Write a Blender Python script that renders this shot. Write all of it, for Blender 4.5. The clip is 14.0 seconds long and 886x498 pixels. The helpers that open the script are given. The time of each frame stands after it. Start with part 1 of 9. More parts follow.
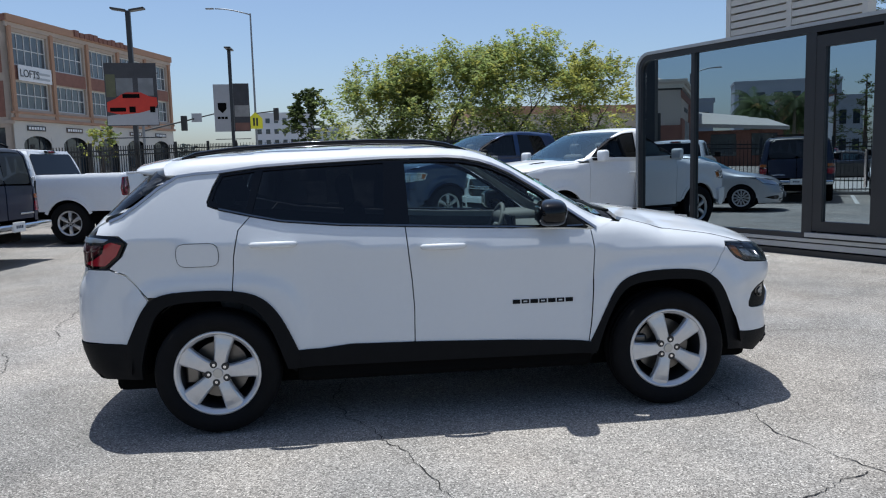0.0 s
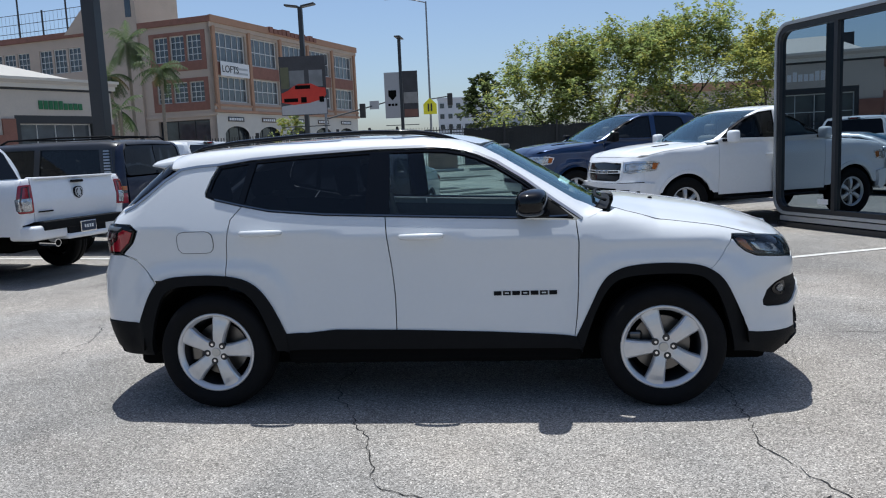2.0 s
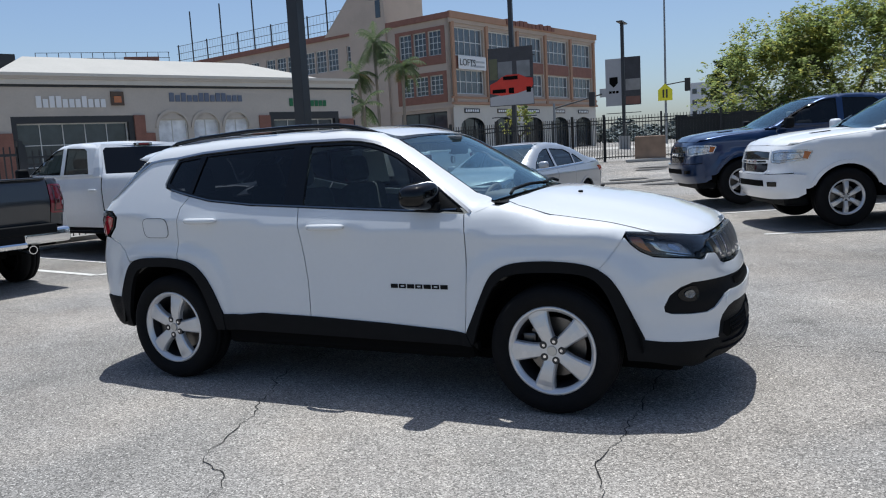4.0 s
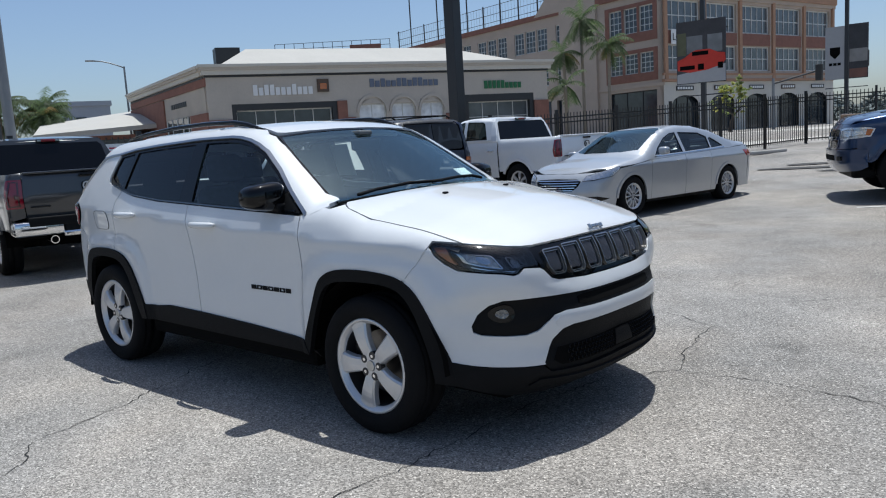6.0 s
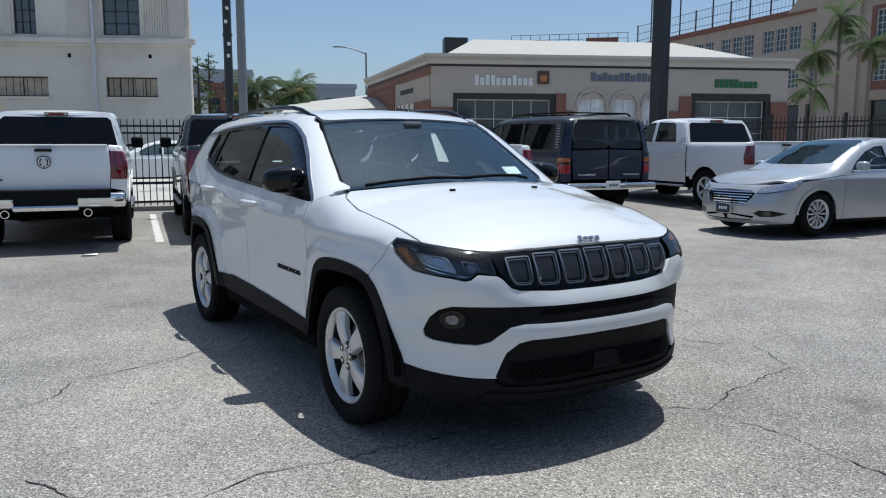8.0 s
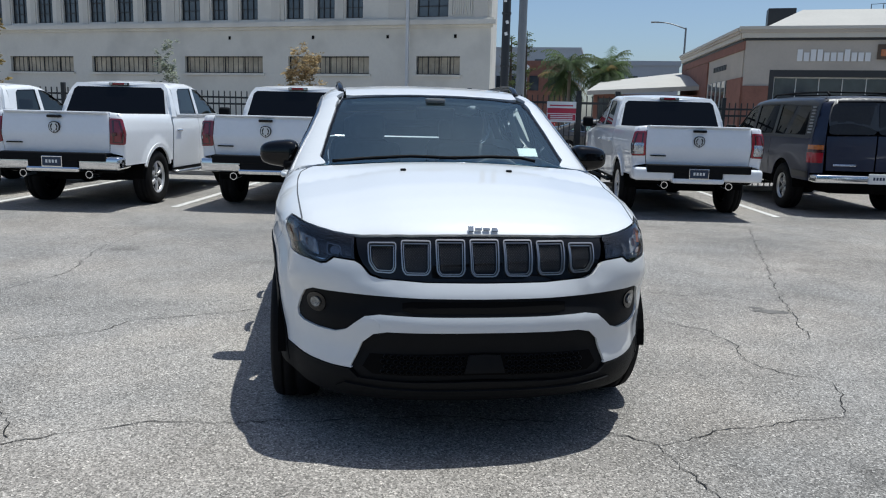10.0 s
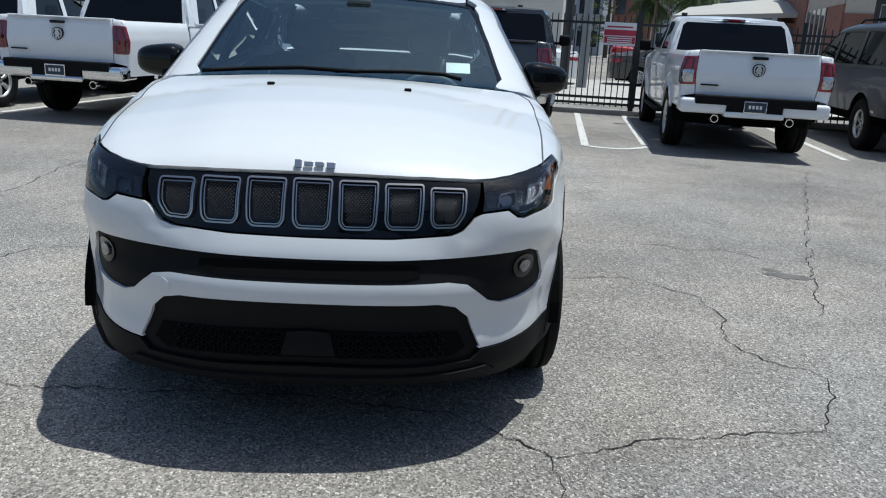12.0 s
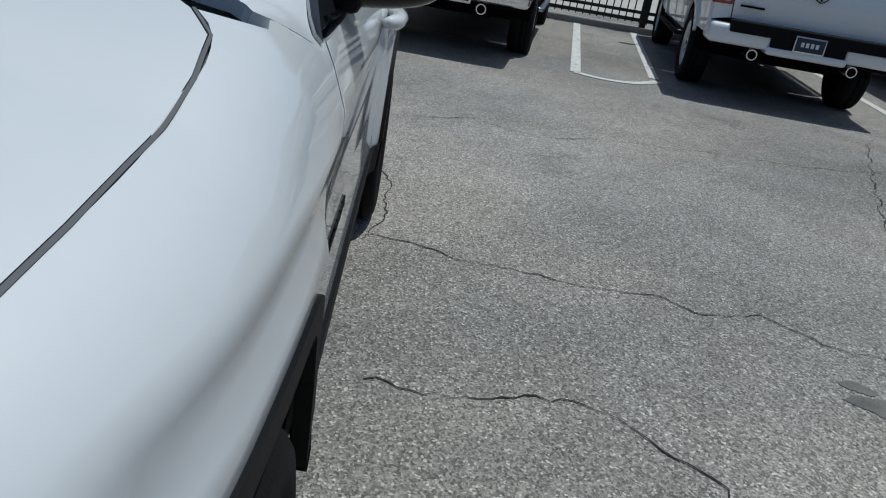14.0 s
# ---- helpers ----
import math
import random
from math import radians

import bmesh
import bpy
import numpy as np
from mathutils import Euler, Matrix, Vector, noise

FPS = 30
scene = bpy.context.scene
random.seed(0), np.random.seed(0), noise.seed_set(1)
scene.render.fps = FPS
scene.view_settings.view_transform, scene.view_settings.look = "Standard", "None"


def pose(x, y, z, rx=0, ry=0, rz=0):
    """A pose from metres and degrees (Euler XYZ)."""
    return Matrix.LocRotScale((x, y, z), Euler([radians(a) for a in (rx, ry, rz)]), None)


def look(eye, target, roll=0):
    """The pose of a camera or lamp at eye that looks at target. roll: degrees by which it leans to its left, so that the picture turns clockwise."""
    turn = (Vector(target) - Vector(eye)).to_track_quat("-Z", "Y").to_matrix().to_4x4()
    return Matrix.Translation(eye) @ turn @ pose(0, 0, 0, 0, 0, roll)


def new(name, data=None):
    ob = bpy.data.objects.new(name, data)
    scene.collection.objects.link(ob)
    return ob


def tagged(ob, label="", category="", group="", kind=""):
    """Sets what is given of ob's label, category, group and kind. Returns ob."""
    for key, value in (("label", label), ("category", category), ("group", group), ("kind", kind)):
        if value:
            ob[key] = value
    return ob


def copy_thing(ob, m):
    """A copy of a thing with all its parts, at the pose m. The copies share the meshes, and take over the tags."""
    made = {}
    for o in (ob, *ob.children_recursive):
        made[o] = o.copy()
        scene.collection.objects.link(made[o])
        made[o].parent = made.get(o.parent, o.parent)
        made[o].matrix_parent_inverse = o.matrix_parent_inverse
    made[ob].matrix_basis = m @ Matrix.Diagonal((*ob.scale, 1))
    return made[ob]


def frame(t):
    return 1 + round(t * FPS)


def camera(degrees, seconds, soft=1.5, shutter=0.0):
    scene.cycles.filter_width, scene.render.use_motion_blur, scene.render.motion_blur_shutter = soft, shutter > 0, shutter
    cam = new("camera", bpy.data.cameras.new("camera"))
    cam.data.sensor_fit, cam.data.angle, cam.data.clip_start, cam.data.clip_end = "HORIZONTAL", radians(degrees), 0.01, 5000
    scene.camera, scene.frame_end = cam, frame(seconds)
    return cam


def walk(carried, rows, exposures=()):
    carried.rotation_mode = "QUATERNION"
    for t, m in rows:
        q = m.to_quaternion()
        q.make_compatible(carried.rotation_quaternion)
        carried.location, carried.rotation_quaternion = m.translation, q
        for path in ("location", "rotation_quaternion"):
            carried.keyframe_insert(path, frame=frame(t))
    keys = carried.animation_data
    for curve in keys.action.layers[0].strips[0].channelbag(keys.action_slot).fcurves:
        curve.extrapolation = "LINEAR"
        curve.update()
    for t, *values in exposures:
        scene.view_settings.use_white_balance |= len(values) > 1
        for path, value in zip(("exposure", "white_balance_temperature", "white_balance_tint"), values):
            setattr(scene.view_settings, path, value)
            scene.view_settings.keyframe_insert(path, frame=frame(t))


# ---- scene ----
cam = camera(59.5, 14.0, soft=1.1)
PATH = [
    (0, (-0.537, -5.25, 1.508), (-0.307, -3.276, 1.279), -1.5),
    (0.5, (-0.125, -5.148, 1.493), (-0.051, -3.164, 1.253), -1.9),
    (1, (0.253, -5.192, 1.482), (0.211, -3.208, 1.232), -2.3),
    (1.5, (0.47, -5.276, 1.516), (0.33, -3.297, 1.26), -2.5),
    (2, (0.625, -5.254, 1.511), (0.384, -3.285, 1.254), -2.5),
    (2.5, (1.081, -5.221, 1.483), (0.719, -3.271, 1.226), -2.5),
    (3, (1.541, -5.077, 1.449), (1.03, -3.161, 1.194), -2.5),
    (3.5, (2.029, -4.939, 1.444), (1.35, -3.075, 1.191), -2.7),
    (4, (2.536, -4.726, 1.433), (1.686, -2.933, 1.18), -3.1),
    (4.2, (2.712, -4.613, 1.421), (1.798, -2.852, 1.169), -3.2),
    (6.3, (4.153, -3.282, 1.412), (2.786, -1.848, 1.139), -3.4),
    (6.5, (4.163, -3.243, 1.407), (2.766, -1.838, 1.133), -3.3),
    (7, (4.237, -3.155, 1.406), (2.756, -1.839, 1.13), -2.7),
    (7.5, (4.51, -2.854, 1.401), (2.931, -1.657, 1.129), -1.5),
    (8, (4.753, -2.438, 1.396), (3.067, -1.397, 1.124), 0.1),
    (8.5, (4.981, -1.964, 1.415), (3.191, -1.117, 1.135), 1.3),
    (9, (5.186, -1.481, 1.425), (3.312, -0.845, 1.131), 1.8),
    (9.2, (5.226, -1.288, 1.405), (3.326, -0.737, 1.107), 1.7),
    (11.3, (5.008, 0.029, 1.445), (3.058, 0.089, 1.004), 1.5),
    (11.5, (4.909, 0.077, 1.428), (2.965, 0.136, 0.962), 1.8),
    (12, (4.475, 0.307, 1.364), (2.548, 0.39, 0.835), 3.0),
    (12.5, (3.891, 0.486, 1.323), (1.985, 0.616, 0.731), 4.4),
    (13, (3.277, 0.688, 1.28), (1.394, 0.865, 0.629), 5.4),
    (13.5, (2.596, 0.848, 1.246), (0.747, 1.03, 0.508), 8.3),
    (14, (1.962, 0.999, 1.266), (0.125, 1.133, 0.488), 9.4),
]
walk(cam, [(t, look(eye, target, roll)) for t, eye, target, roll in PATH], [(0.0, 0.46, 5950, 8), (3.0, 0.40, 5950, 8), (6.0, 0.33, 5950, 7), (9.0, 0.30, 5950, 6), (11.3, 0.26, 5950, 5), (12.0, 0.22, 5920, 4), (12.6, 0.16, 5880, 3), (13.0, -0.03, 5890, 3), (13.5, -0.28, 5820, 2), (14.0, -0.42, 5790, 2)])

# ---- light ----
SUN_TO = Vector((-0.08, 0.235, 1.0)).normalized()
world = bpy.data.worlds.new("sky")
scene.world = world
world.use_nodes = True
wn = world.node_tree
sky = wn.nodes.new("ShaderNodeTexSky")
sky.sky_type, sky.sun_disc = "NISHITA", False
sky.sun_elevation = math.asin(SUN_TO.z)
sky.sun_rotation = math.atan2(SUN_TO.x, SUN_TO.y)
sky.air_density, sky.dust_density, sky.ozone_density = 0.85, 1.6, 1.8
wn.links.new(sky.outputs[0], wn.nodes["Background"].inputs[0])
wn.nodes["Background"].inputs[1].default_value = 0.092
sun_data = bpy.data.lights.new("sun", "SUN")
sun_data.energy, sun_data.angle, sun_data.color = 3.6, radians(0.5), (1.0, 0.955, 0.88)
sun = new("sun", sun_data)
sun.matrix_world = look((0, 0, 40), Vector((0, 0, 40)) - SUN_TO)


# ---- materials ----
def shader(name, color, rough=0.5, metal=0.0, vary=0.0, scale=8.0, bump=0.0, fine=0.0, coat=0.0, spec=0.5, detail=4.0, dirt=None, dirt_scale=1.5, dirt_amount=0.0, per_object=0.0):
    """A principled material with two scales of variation, optional stains and relief."""
    m = bpy.data.materials.new(name)
    m.use_nodes = True
    t = m.node_tree
    b = t.nodes["Principled BSDF"]
    b.inputs["Roughness"].default_value, b.inputs["Metallic"].default_value = rough, metal
    b.inputs["Coat Weight"].default_value, b.inputs["Coat Roughness"].default_value = coat, 0.04
    b.inputs["Specular IOR Level"].default_value = spec
    b.inputs["Base Color"].default_value = (*color, 1)
    if not (vary or bump or dirt_amount or per_object):
        return m
    co = t.nodes.new("ShaderNodeTexCoord")
    src = None
    if vary:
        big, small = t.nodes.new("ShaderNodeTexNoise"), t.nodes.new("ShaderNodeTexNoise")
        for n, sc in ((big, scale), (small, fine or scale * 11)):
            n.inputs["Scale"].default_value, n.inputs["Detail"].default_value = sc, detail
            t.links.new(co.outputs["Object"], n.inputs["Vector"])
        mix = t.nodes.new("ShaderNodeMix")
        mix.inputs[0].default_value = 0.45
        t.links.new(big.outputs[0], mix.inputs[2])
        t.links.new(small.outputs[0], mix.inputs[3])
        ramp = t.nodes.new("ShaderNodeValToRGB")
        ramp.color_ramp.elements[0].position, ramp.color_ramp.elements[1].position = 0.3, 0.7
        ramp.color_ramp.elements[0].color = (*[c * (1 - vary) for c in color], 1)
        ramp.color_ramp.elements[1].color = (*[min(1, c * (1 + vary)) for c in color], 1)
        t.links.new(mix.outputs[0], ramp.inputs[0])
        src = ramp.outputs[0]
    if dirt_amount:
        d = t.nodes.new("ShaderNodeTexNoise")
        d.inputs["Scale"].default_value, d.inputs["Detail"].default_value = dirt_scale, 7
        t.links.new(co.outputs["Object"], d.inputs["Vector"])
        r = t.nodes.new("ShaderNodeMapRange")
        r.inputs[1].default_value, r.inputs[2].default_value, r.inputs[4].default_value = 0.5, 0.72, dirt_amount
        t.links.new(d.outputs[0], r.inputs[0])
        mx = t.nodes.new("ShaderNodeMix")
        mx.data_type = "RGBA"
        t.links.new(r.outputs[0], mx.inputs[0])
        mx.inputs[6].default_value, mx.inputs[7].default_value = (*color, 1), (*dirt, 1)
        if src:
            t.links.new(src, mx.inputs[6])
        src = mx.outputs[2]
    if per_object:
        info = t.nodes.new("ShaderNodeObjectInfo")
        hv = t.nodes.new("ShaderNodeHueSaturation")
        r = t.nodes.new("ShaderNodeMapRange")
        r.inputs[3].default_value, r.inputs[4].default_value = 1 - per_object, 1 + per_object
        t.links.new(info.outputs["Random"], r.inputs[0])
        t.links.new(r.outputs[0], hv.inputs["Value"])
        if src:
            t.links.new(src, hv.inputs["Color"])
        else:
            hv.inputs["Color"].default_value = (*color, 1)
        src = hv.outputs[0]
    if src:
        t.links.new(src, b.inputs["Base Color"])
    if bump:
        n = t.nodes.new("ShaderNodeTexNoise")
        n.inputs["Scale"].default_value, n.inputs["Detail"].default_value = fine or scale * 11, 3
        t.links.new(co.outputs["Object"], n.inputs["Vector"])
        bp = t.nodes.new("ShaderNodeBump")
        bp.inputs["Strength"].default_value, bp.inputs["Distance"].default_value = bump, 0.01
        t.links.new(n.outputs[0], bp.inputs["Height"])
        t.links.new(bp.outputs[0], b.inputs["Normal"])
    return m


def glass(name, tint, through_amount, rough=0.0, gloss=(1.0, 1.0, 1.0), ior=1.6):
    """Thin window glass: tinted see-through with a fresnel mirror on top."""
    m = bpy.data.materials.new(name)
    m.use_nodes = True
    t = m.node_tree
    t.nodes.remove(t.nodes["Principled BSDF"])
    tr, gl, fr, mx = (t.nodes.new(n) for n in ("ShaderNodeBsdfTransparent", "ShaderNodeBsdfGlossy", "ShaderNodeFresnel", "ShaderNodeMixShader"))
    tr.inputs[0].default_value = (*[c * through_amount for c in tint], 1)
    gl.inputs["Color"].default_value = (*gloss, 1)
    gl.inputs["Roughness"].default_value = rough
    fr.inputs[0].default_value = ior
    t.links.new(fr.outputs[0], mx.inputs[0])
    t.links.new(tr.outputs[0], mx.inputs[1])
    t.links.new(gl.outputs[0], mx.inputs[2])
    t.links.new(mx.outputs[0], t.nodes["Material Output"].inputs[0])
    return m


WHITE_PAINT = shader("white_car_paint", (0.675, 0.69, 0.70), 0.45, spec=0.25, coat=1.0, vary=0.015, scale=3)
RAM_WHITE = shader("white_truck_paint", (0.82, 0.83, 0.84), 0.35, coat=0.8, vary=0.03, scale=2)
GRAY_PAINT = shader("dark_gray_metallic_paint", (0.045, 0.047, 0.05), 0.3, 0.4, coat=1.0, vary=0.05)
BLUE_PAINT = shader("blue_metallic_paint", (0.004, 0.026, 0.088), 0.3, 0.6, coat=1.0, vary=0.05)
NAVY_PAINT = shader("faded_navy_paint", (0.003, 0.007, 0.030), 0.42, coat=0.3, vary=0.2, scale=2, dirt=(0.03, 0.03, 0.035), dirt_amount=0.05)
DUSTY_BLACK = shader("dusty_black_paint", (0.018, 0.018, 0.020), 0.4, coat=0.4, vary=0.25, scale=2, dirt=(0.07, 0.066, 0.062), dirt_amount=0.35)
SILVER_PAINT = shader("silver_metallic_paint", (0.43, 0.45, 0.475), 0.36, 0.45, coat=0.8, vary=0.03)
RED_PAINT = shader("red_car_paint", (0.45, 0.02, 0.02), 0.3, coat=1.0)
PLASTIC = shader("grained_black_plastic", (0.0065, 0.007, 0.008), 0.6, vary=0.15, scale=20, bump=0.15, fine=500, spec=0.12)
GLOSS_BLACK = shader("gloss_black_trim", (0.003, 0.003, 0.0035), 0.06, spec=0.35)
# Near-black puts shade into openings by colour; also underbody parts and print.
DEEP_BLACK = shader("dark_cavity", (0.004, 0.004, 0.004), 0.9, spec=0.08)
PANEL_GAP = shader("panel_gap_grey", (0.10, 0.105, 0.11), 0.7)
CHROME = shader("chrome", (0.78, 0.79, 0.80), 0.08, 1.0)
SATIN = shader("satin_metal", (0.45, 0.46, 0.47), 0.3, 1.0)
ALLOY = shader("machined_alloy", (0.62, 0.62, 0.625), 0.32, 0.55, vary=0.05, scale=30)
RING_CHROME = shader("dull_chrome_ring", (0.46, 0.445, 0.43), 0.3, 1.0)
LAMP_CHROME = shader("lamp_reflector", (0.66, 0.67, 0.67), 0.18, 1.0)
DARK_METAL = shader("dark_metal", (0.19, 0.195, 0.20), 0.2, 1.0)
LAMP_INSIDE = shader("faceted_lamp_interior", (0.07, 0.073, 0.08), 0.14, 0.6, vary=0.85, scale=9, fine=34, bump=1.0)
MESH_GREY = shader("grille_mesh_grey", (0.20, 0.20, 0.205), 0.25, 0.9)
FOG_GLASS = shader("fog_lamp_face", (0.16, 0.165, 0.17), 0.15, 0.7, vary=0.7, scale=30, fine=90, bump=1.0, coat=1.0)
LAMP_FACETS = shader("faceted_lamp_reflector", (0.62, 0.63, 0.64), 0.16, 0.6, vary=0.6, scale=12, fine=60, bump=1.0)
ALLOY_DARK = shader("painted_alloy_pocket", (0.035, 0.035, 0.038), 0.4, 0.3)
RUBBER = shader("tyre_rubber", (0.007, 0.007, 0.0075), 0.8, vary=0.25, scale=14, bump=0.2, fine=160, spec=0.15)
DISC = shader("brake_disc", (0.18, 0.17, 0.16), 0.35, 1.0)
RED_LENS = shader("red_lens", (0.30, 0.007, 0.018), 0.1, coat=1.0)
DARK_LENS = shader("smoked_red_lens", (0.19, 0.006, 0.018), 0.08, coat=1.0)
CORE_RED = shader("dark_red_lens_core", (0.05, 0.004, 0.007), 0.15, coat=1.0)
CLEAR_LENS = shader("clear_reflector", (0.55, 0.56, 0.58), 0.12, 0.8, coat=1.0)
AMBER = shader("amber_lens", (0.42, 0.11, 0.012), 0.2, coat=1.0)
SIDE_AMBER = shader("dark_amber_reflector", (0.29, 0.088, 0.014), 0.2, coat=1.0)
SEAT = shader("charcoal_seat_cloth", (0.10, 0.104, 0.11), 0.85, vary=0.2, scale=30)
DASH = shader("dashboard_vinyl", (0.12, 0.128, 0.135), 0.7, vary=0.1, scale=40)
LINER = shader("light_headliner", (0.5, 0.5, 0.48), 0.9, vary=0.05)
PAPER = shader("white_paper", (0.78, 0.78, 0.76), 0.7, vary=0.04)
WS_GLASS = glass("windscreen_glass", (0.80, 0.95, 0.97), 0.94, gloss=(0.72, 0.92, 0.95), ior=2.5)
SIDE_GLASS = glass("door_glass", (0.74, 0.90, 0.90), 0.80, ior=1.5)
PRIVACY = glass("privacy_glass", (0.75, 0.82, 0.9), 0.10, ior=1.45)
LAMP_GLASS = glass("lamp_cover", (0.95, 0.97, 1.0), 0.9)
OFFICE_GLASS = glass("office_glass", (0.40, 0.55, 0.62), 0.22, gloss=(0.74, 0.89, 1.0), ior=5.2)


# ---- mesh tools ----
def mesh(name, verts, faces, mat, smooth=False, normals=None):
    me = bpy.data.meshes.new(name)
    me.from_pydata([tuple(map(float, v)) for v in verts], [], [tuple(map(int, f)) for f in faces])
    me.materials.append(mat)
    if smooth or normals is not None:
        me.polygons.foreach_set("use_smooth", [True] * len(me.polygons))
    if normals is not None:
        me.normals_split_custom_set_from_vertices([tuple(map(float, n)) for n in normals])
    me.update()
    return me


def part(name, data, parent=None, label="", mat=None, smooth=False):
    """Links a mesh, or a bmesh with its material, as one object under a thing or a part."""
    if isinstance(data, bmesh.types.BMesh):
        me = bpy.data.meshes.new(name)
        data.to_mesh(me)
        data.free()
        me.materials.append(mat)
        if smooth:
            me.polygons.foreach_set("use_smooth", [True] * len(me.polygons))
        data = me
    ob = new(name, data)
    ob.parent = parent
    return tagged(ob, label)


def thing(name, label, category, group="", kind="", at=None):
    ob = new(name)
    ob.empty_display_size = 0.2
    if at is not None:
        ob.matrix_world = at
    return tagged(ob, label, category, group, kind)


def block(bm, x0, x1, y0, y1, z0, z1, bevel=0.0, seg=2):
    """A box between two corners, its edges rounded."""
    r = bmesh.ops.create_cube(bm, size=1, matrix=Matrix.Translation(((x0 + x1) / 2, (y0 + y1) / 2, (z0 + z1) / 2)) @ Matrix.Diagonal((abs(x1 - x0), abs(y1 - y0), abs(z1 - z0), 1)))
    if bevel:
        es = {e for v in r["verts"] for e in v.link_edges}
        bmesh.ops.bevel(bm, geom=list(es), offset=bevel, segments=seg, affect="EDGES", profile=0.5)
    return bm


def boxed(x0, x1, y0, y1, z0, z1, bevel=0.0, seg=2):
    return block(bmesh.new(), x0, x1, y0, y1, z0, z1, bevel, seg)


def rod(bm, a, b, r0, r1=None, n=10):
    a, b = Vector(a), Vector(b)
    m = Matrix.Translation((a + b) / 2) @ (b - a).to_track_quat("Z", "Y").to_matrix().to_4x4()
    bmesh.ops.create_cone(bm, cap_ends=True, segments=n, radius1=r0, radius2=r0 if r1 is None else r1, depth=(b - a).length, matrix=m)
    return bm


def tube(points, r, n=8, squash=1.0, closed=False):
    """A swept tube along points, as verts and faces."""
    pts = [Vector(p) for p in points]
    vs, fs = [], []
    m = len(pts)
    for i, p in enumerate(pts):
        d = (pts[(i + 1) % m if closed else min(i + 1, m - 1)] - pts[(i - 1) % m if closed else max(i - 1, 0)]).normalized()
        u = d.cross(Vector((0, 0, 1)))
        u = u.normalized() if u.length > 1e-4 else Vector((0, 1, 0))
        w = u.cross(d)
        rr = r[i] if isinstance(r, (list, tuple)) else r
        vs += [p + u * math.cos(2 * math.pi * k / n) * rr + w * math.sin(2 * math.pi * k / n) * rr * squash for k in range(n)]
    for i in range(m if closed else m - 1):
        j = (i + 1) % m
        fs += [(i * n + k, i * n + (k + 1) % n, j * n + (k + 1) % n, j * n + k) for k in range(n)]
    if not closed:
        fs += [tuple(range(n))[::-1], tuple(range((m - 1) * n, m * n))]
    return vs, fs


def lathe(profile, n=48, axis="y"):
    """Turns (radius, offset) points round an axis through the origin."""
    vs, fs = [], []
    m = len(profile)
    for k in range(n):
        a = 2 * math.pi * k / n
        for r, o in profile:
            vs.append((r * math.cos(a), o, r * math.sin(a)) if axis == "y" else (r * math.cos(a), r * math.sin(a), o))
    for k in range(n):
        for i in range(m - 1):
            a, b = k * m + i, ((k + 1) % n) * m + i
            fs.append((a, a + 1, b + 1, b))
    return vs, fs


def table(points, width=0.05):
    """A smooth curve through (u, v) points, its corners rounded over a width."""
    u = np.array([p[0] for p in points], float)
    v = np.array([p[1] for p in points], float)
    o = np.argsort(u)
    u, v = u[o], v[o]
    g = np.linspace(u[0] - 3 * width, u[-1] + 3 * width, 1600)
    f = np.interp(g, u, v)
    lo, hi = g < u[0], g > u[-1]
    f[lo] += (g[lo] - u[0]) * (v[1] - v[0]) / (u[1] - u[0])
    f[hi] += (g[hi] - u[-1]) * (v[-1] - v[-2]) / (u[-1] - u[-2])
    n = max(3, int(width / (g[1] - g[0])) | 1)
    k = np.hanning(n + 2)
    f = np.convolve(np.pad(f, len(k) // 2, mode="edge"), k / k.sum(), mode="valid")[:len(g)]
    return lambda x: np.interp(x, g, f)


def smin(a, b, k):
    h = np.maximum(k - np.abs(a - b), 0) / k
    return np.minimum(a, b) - h * h * k / 4


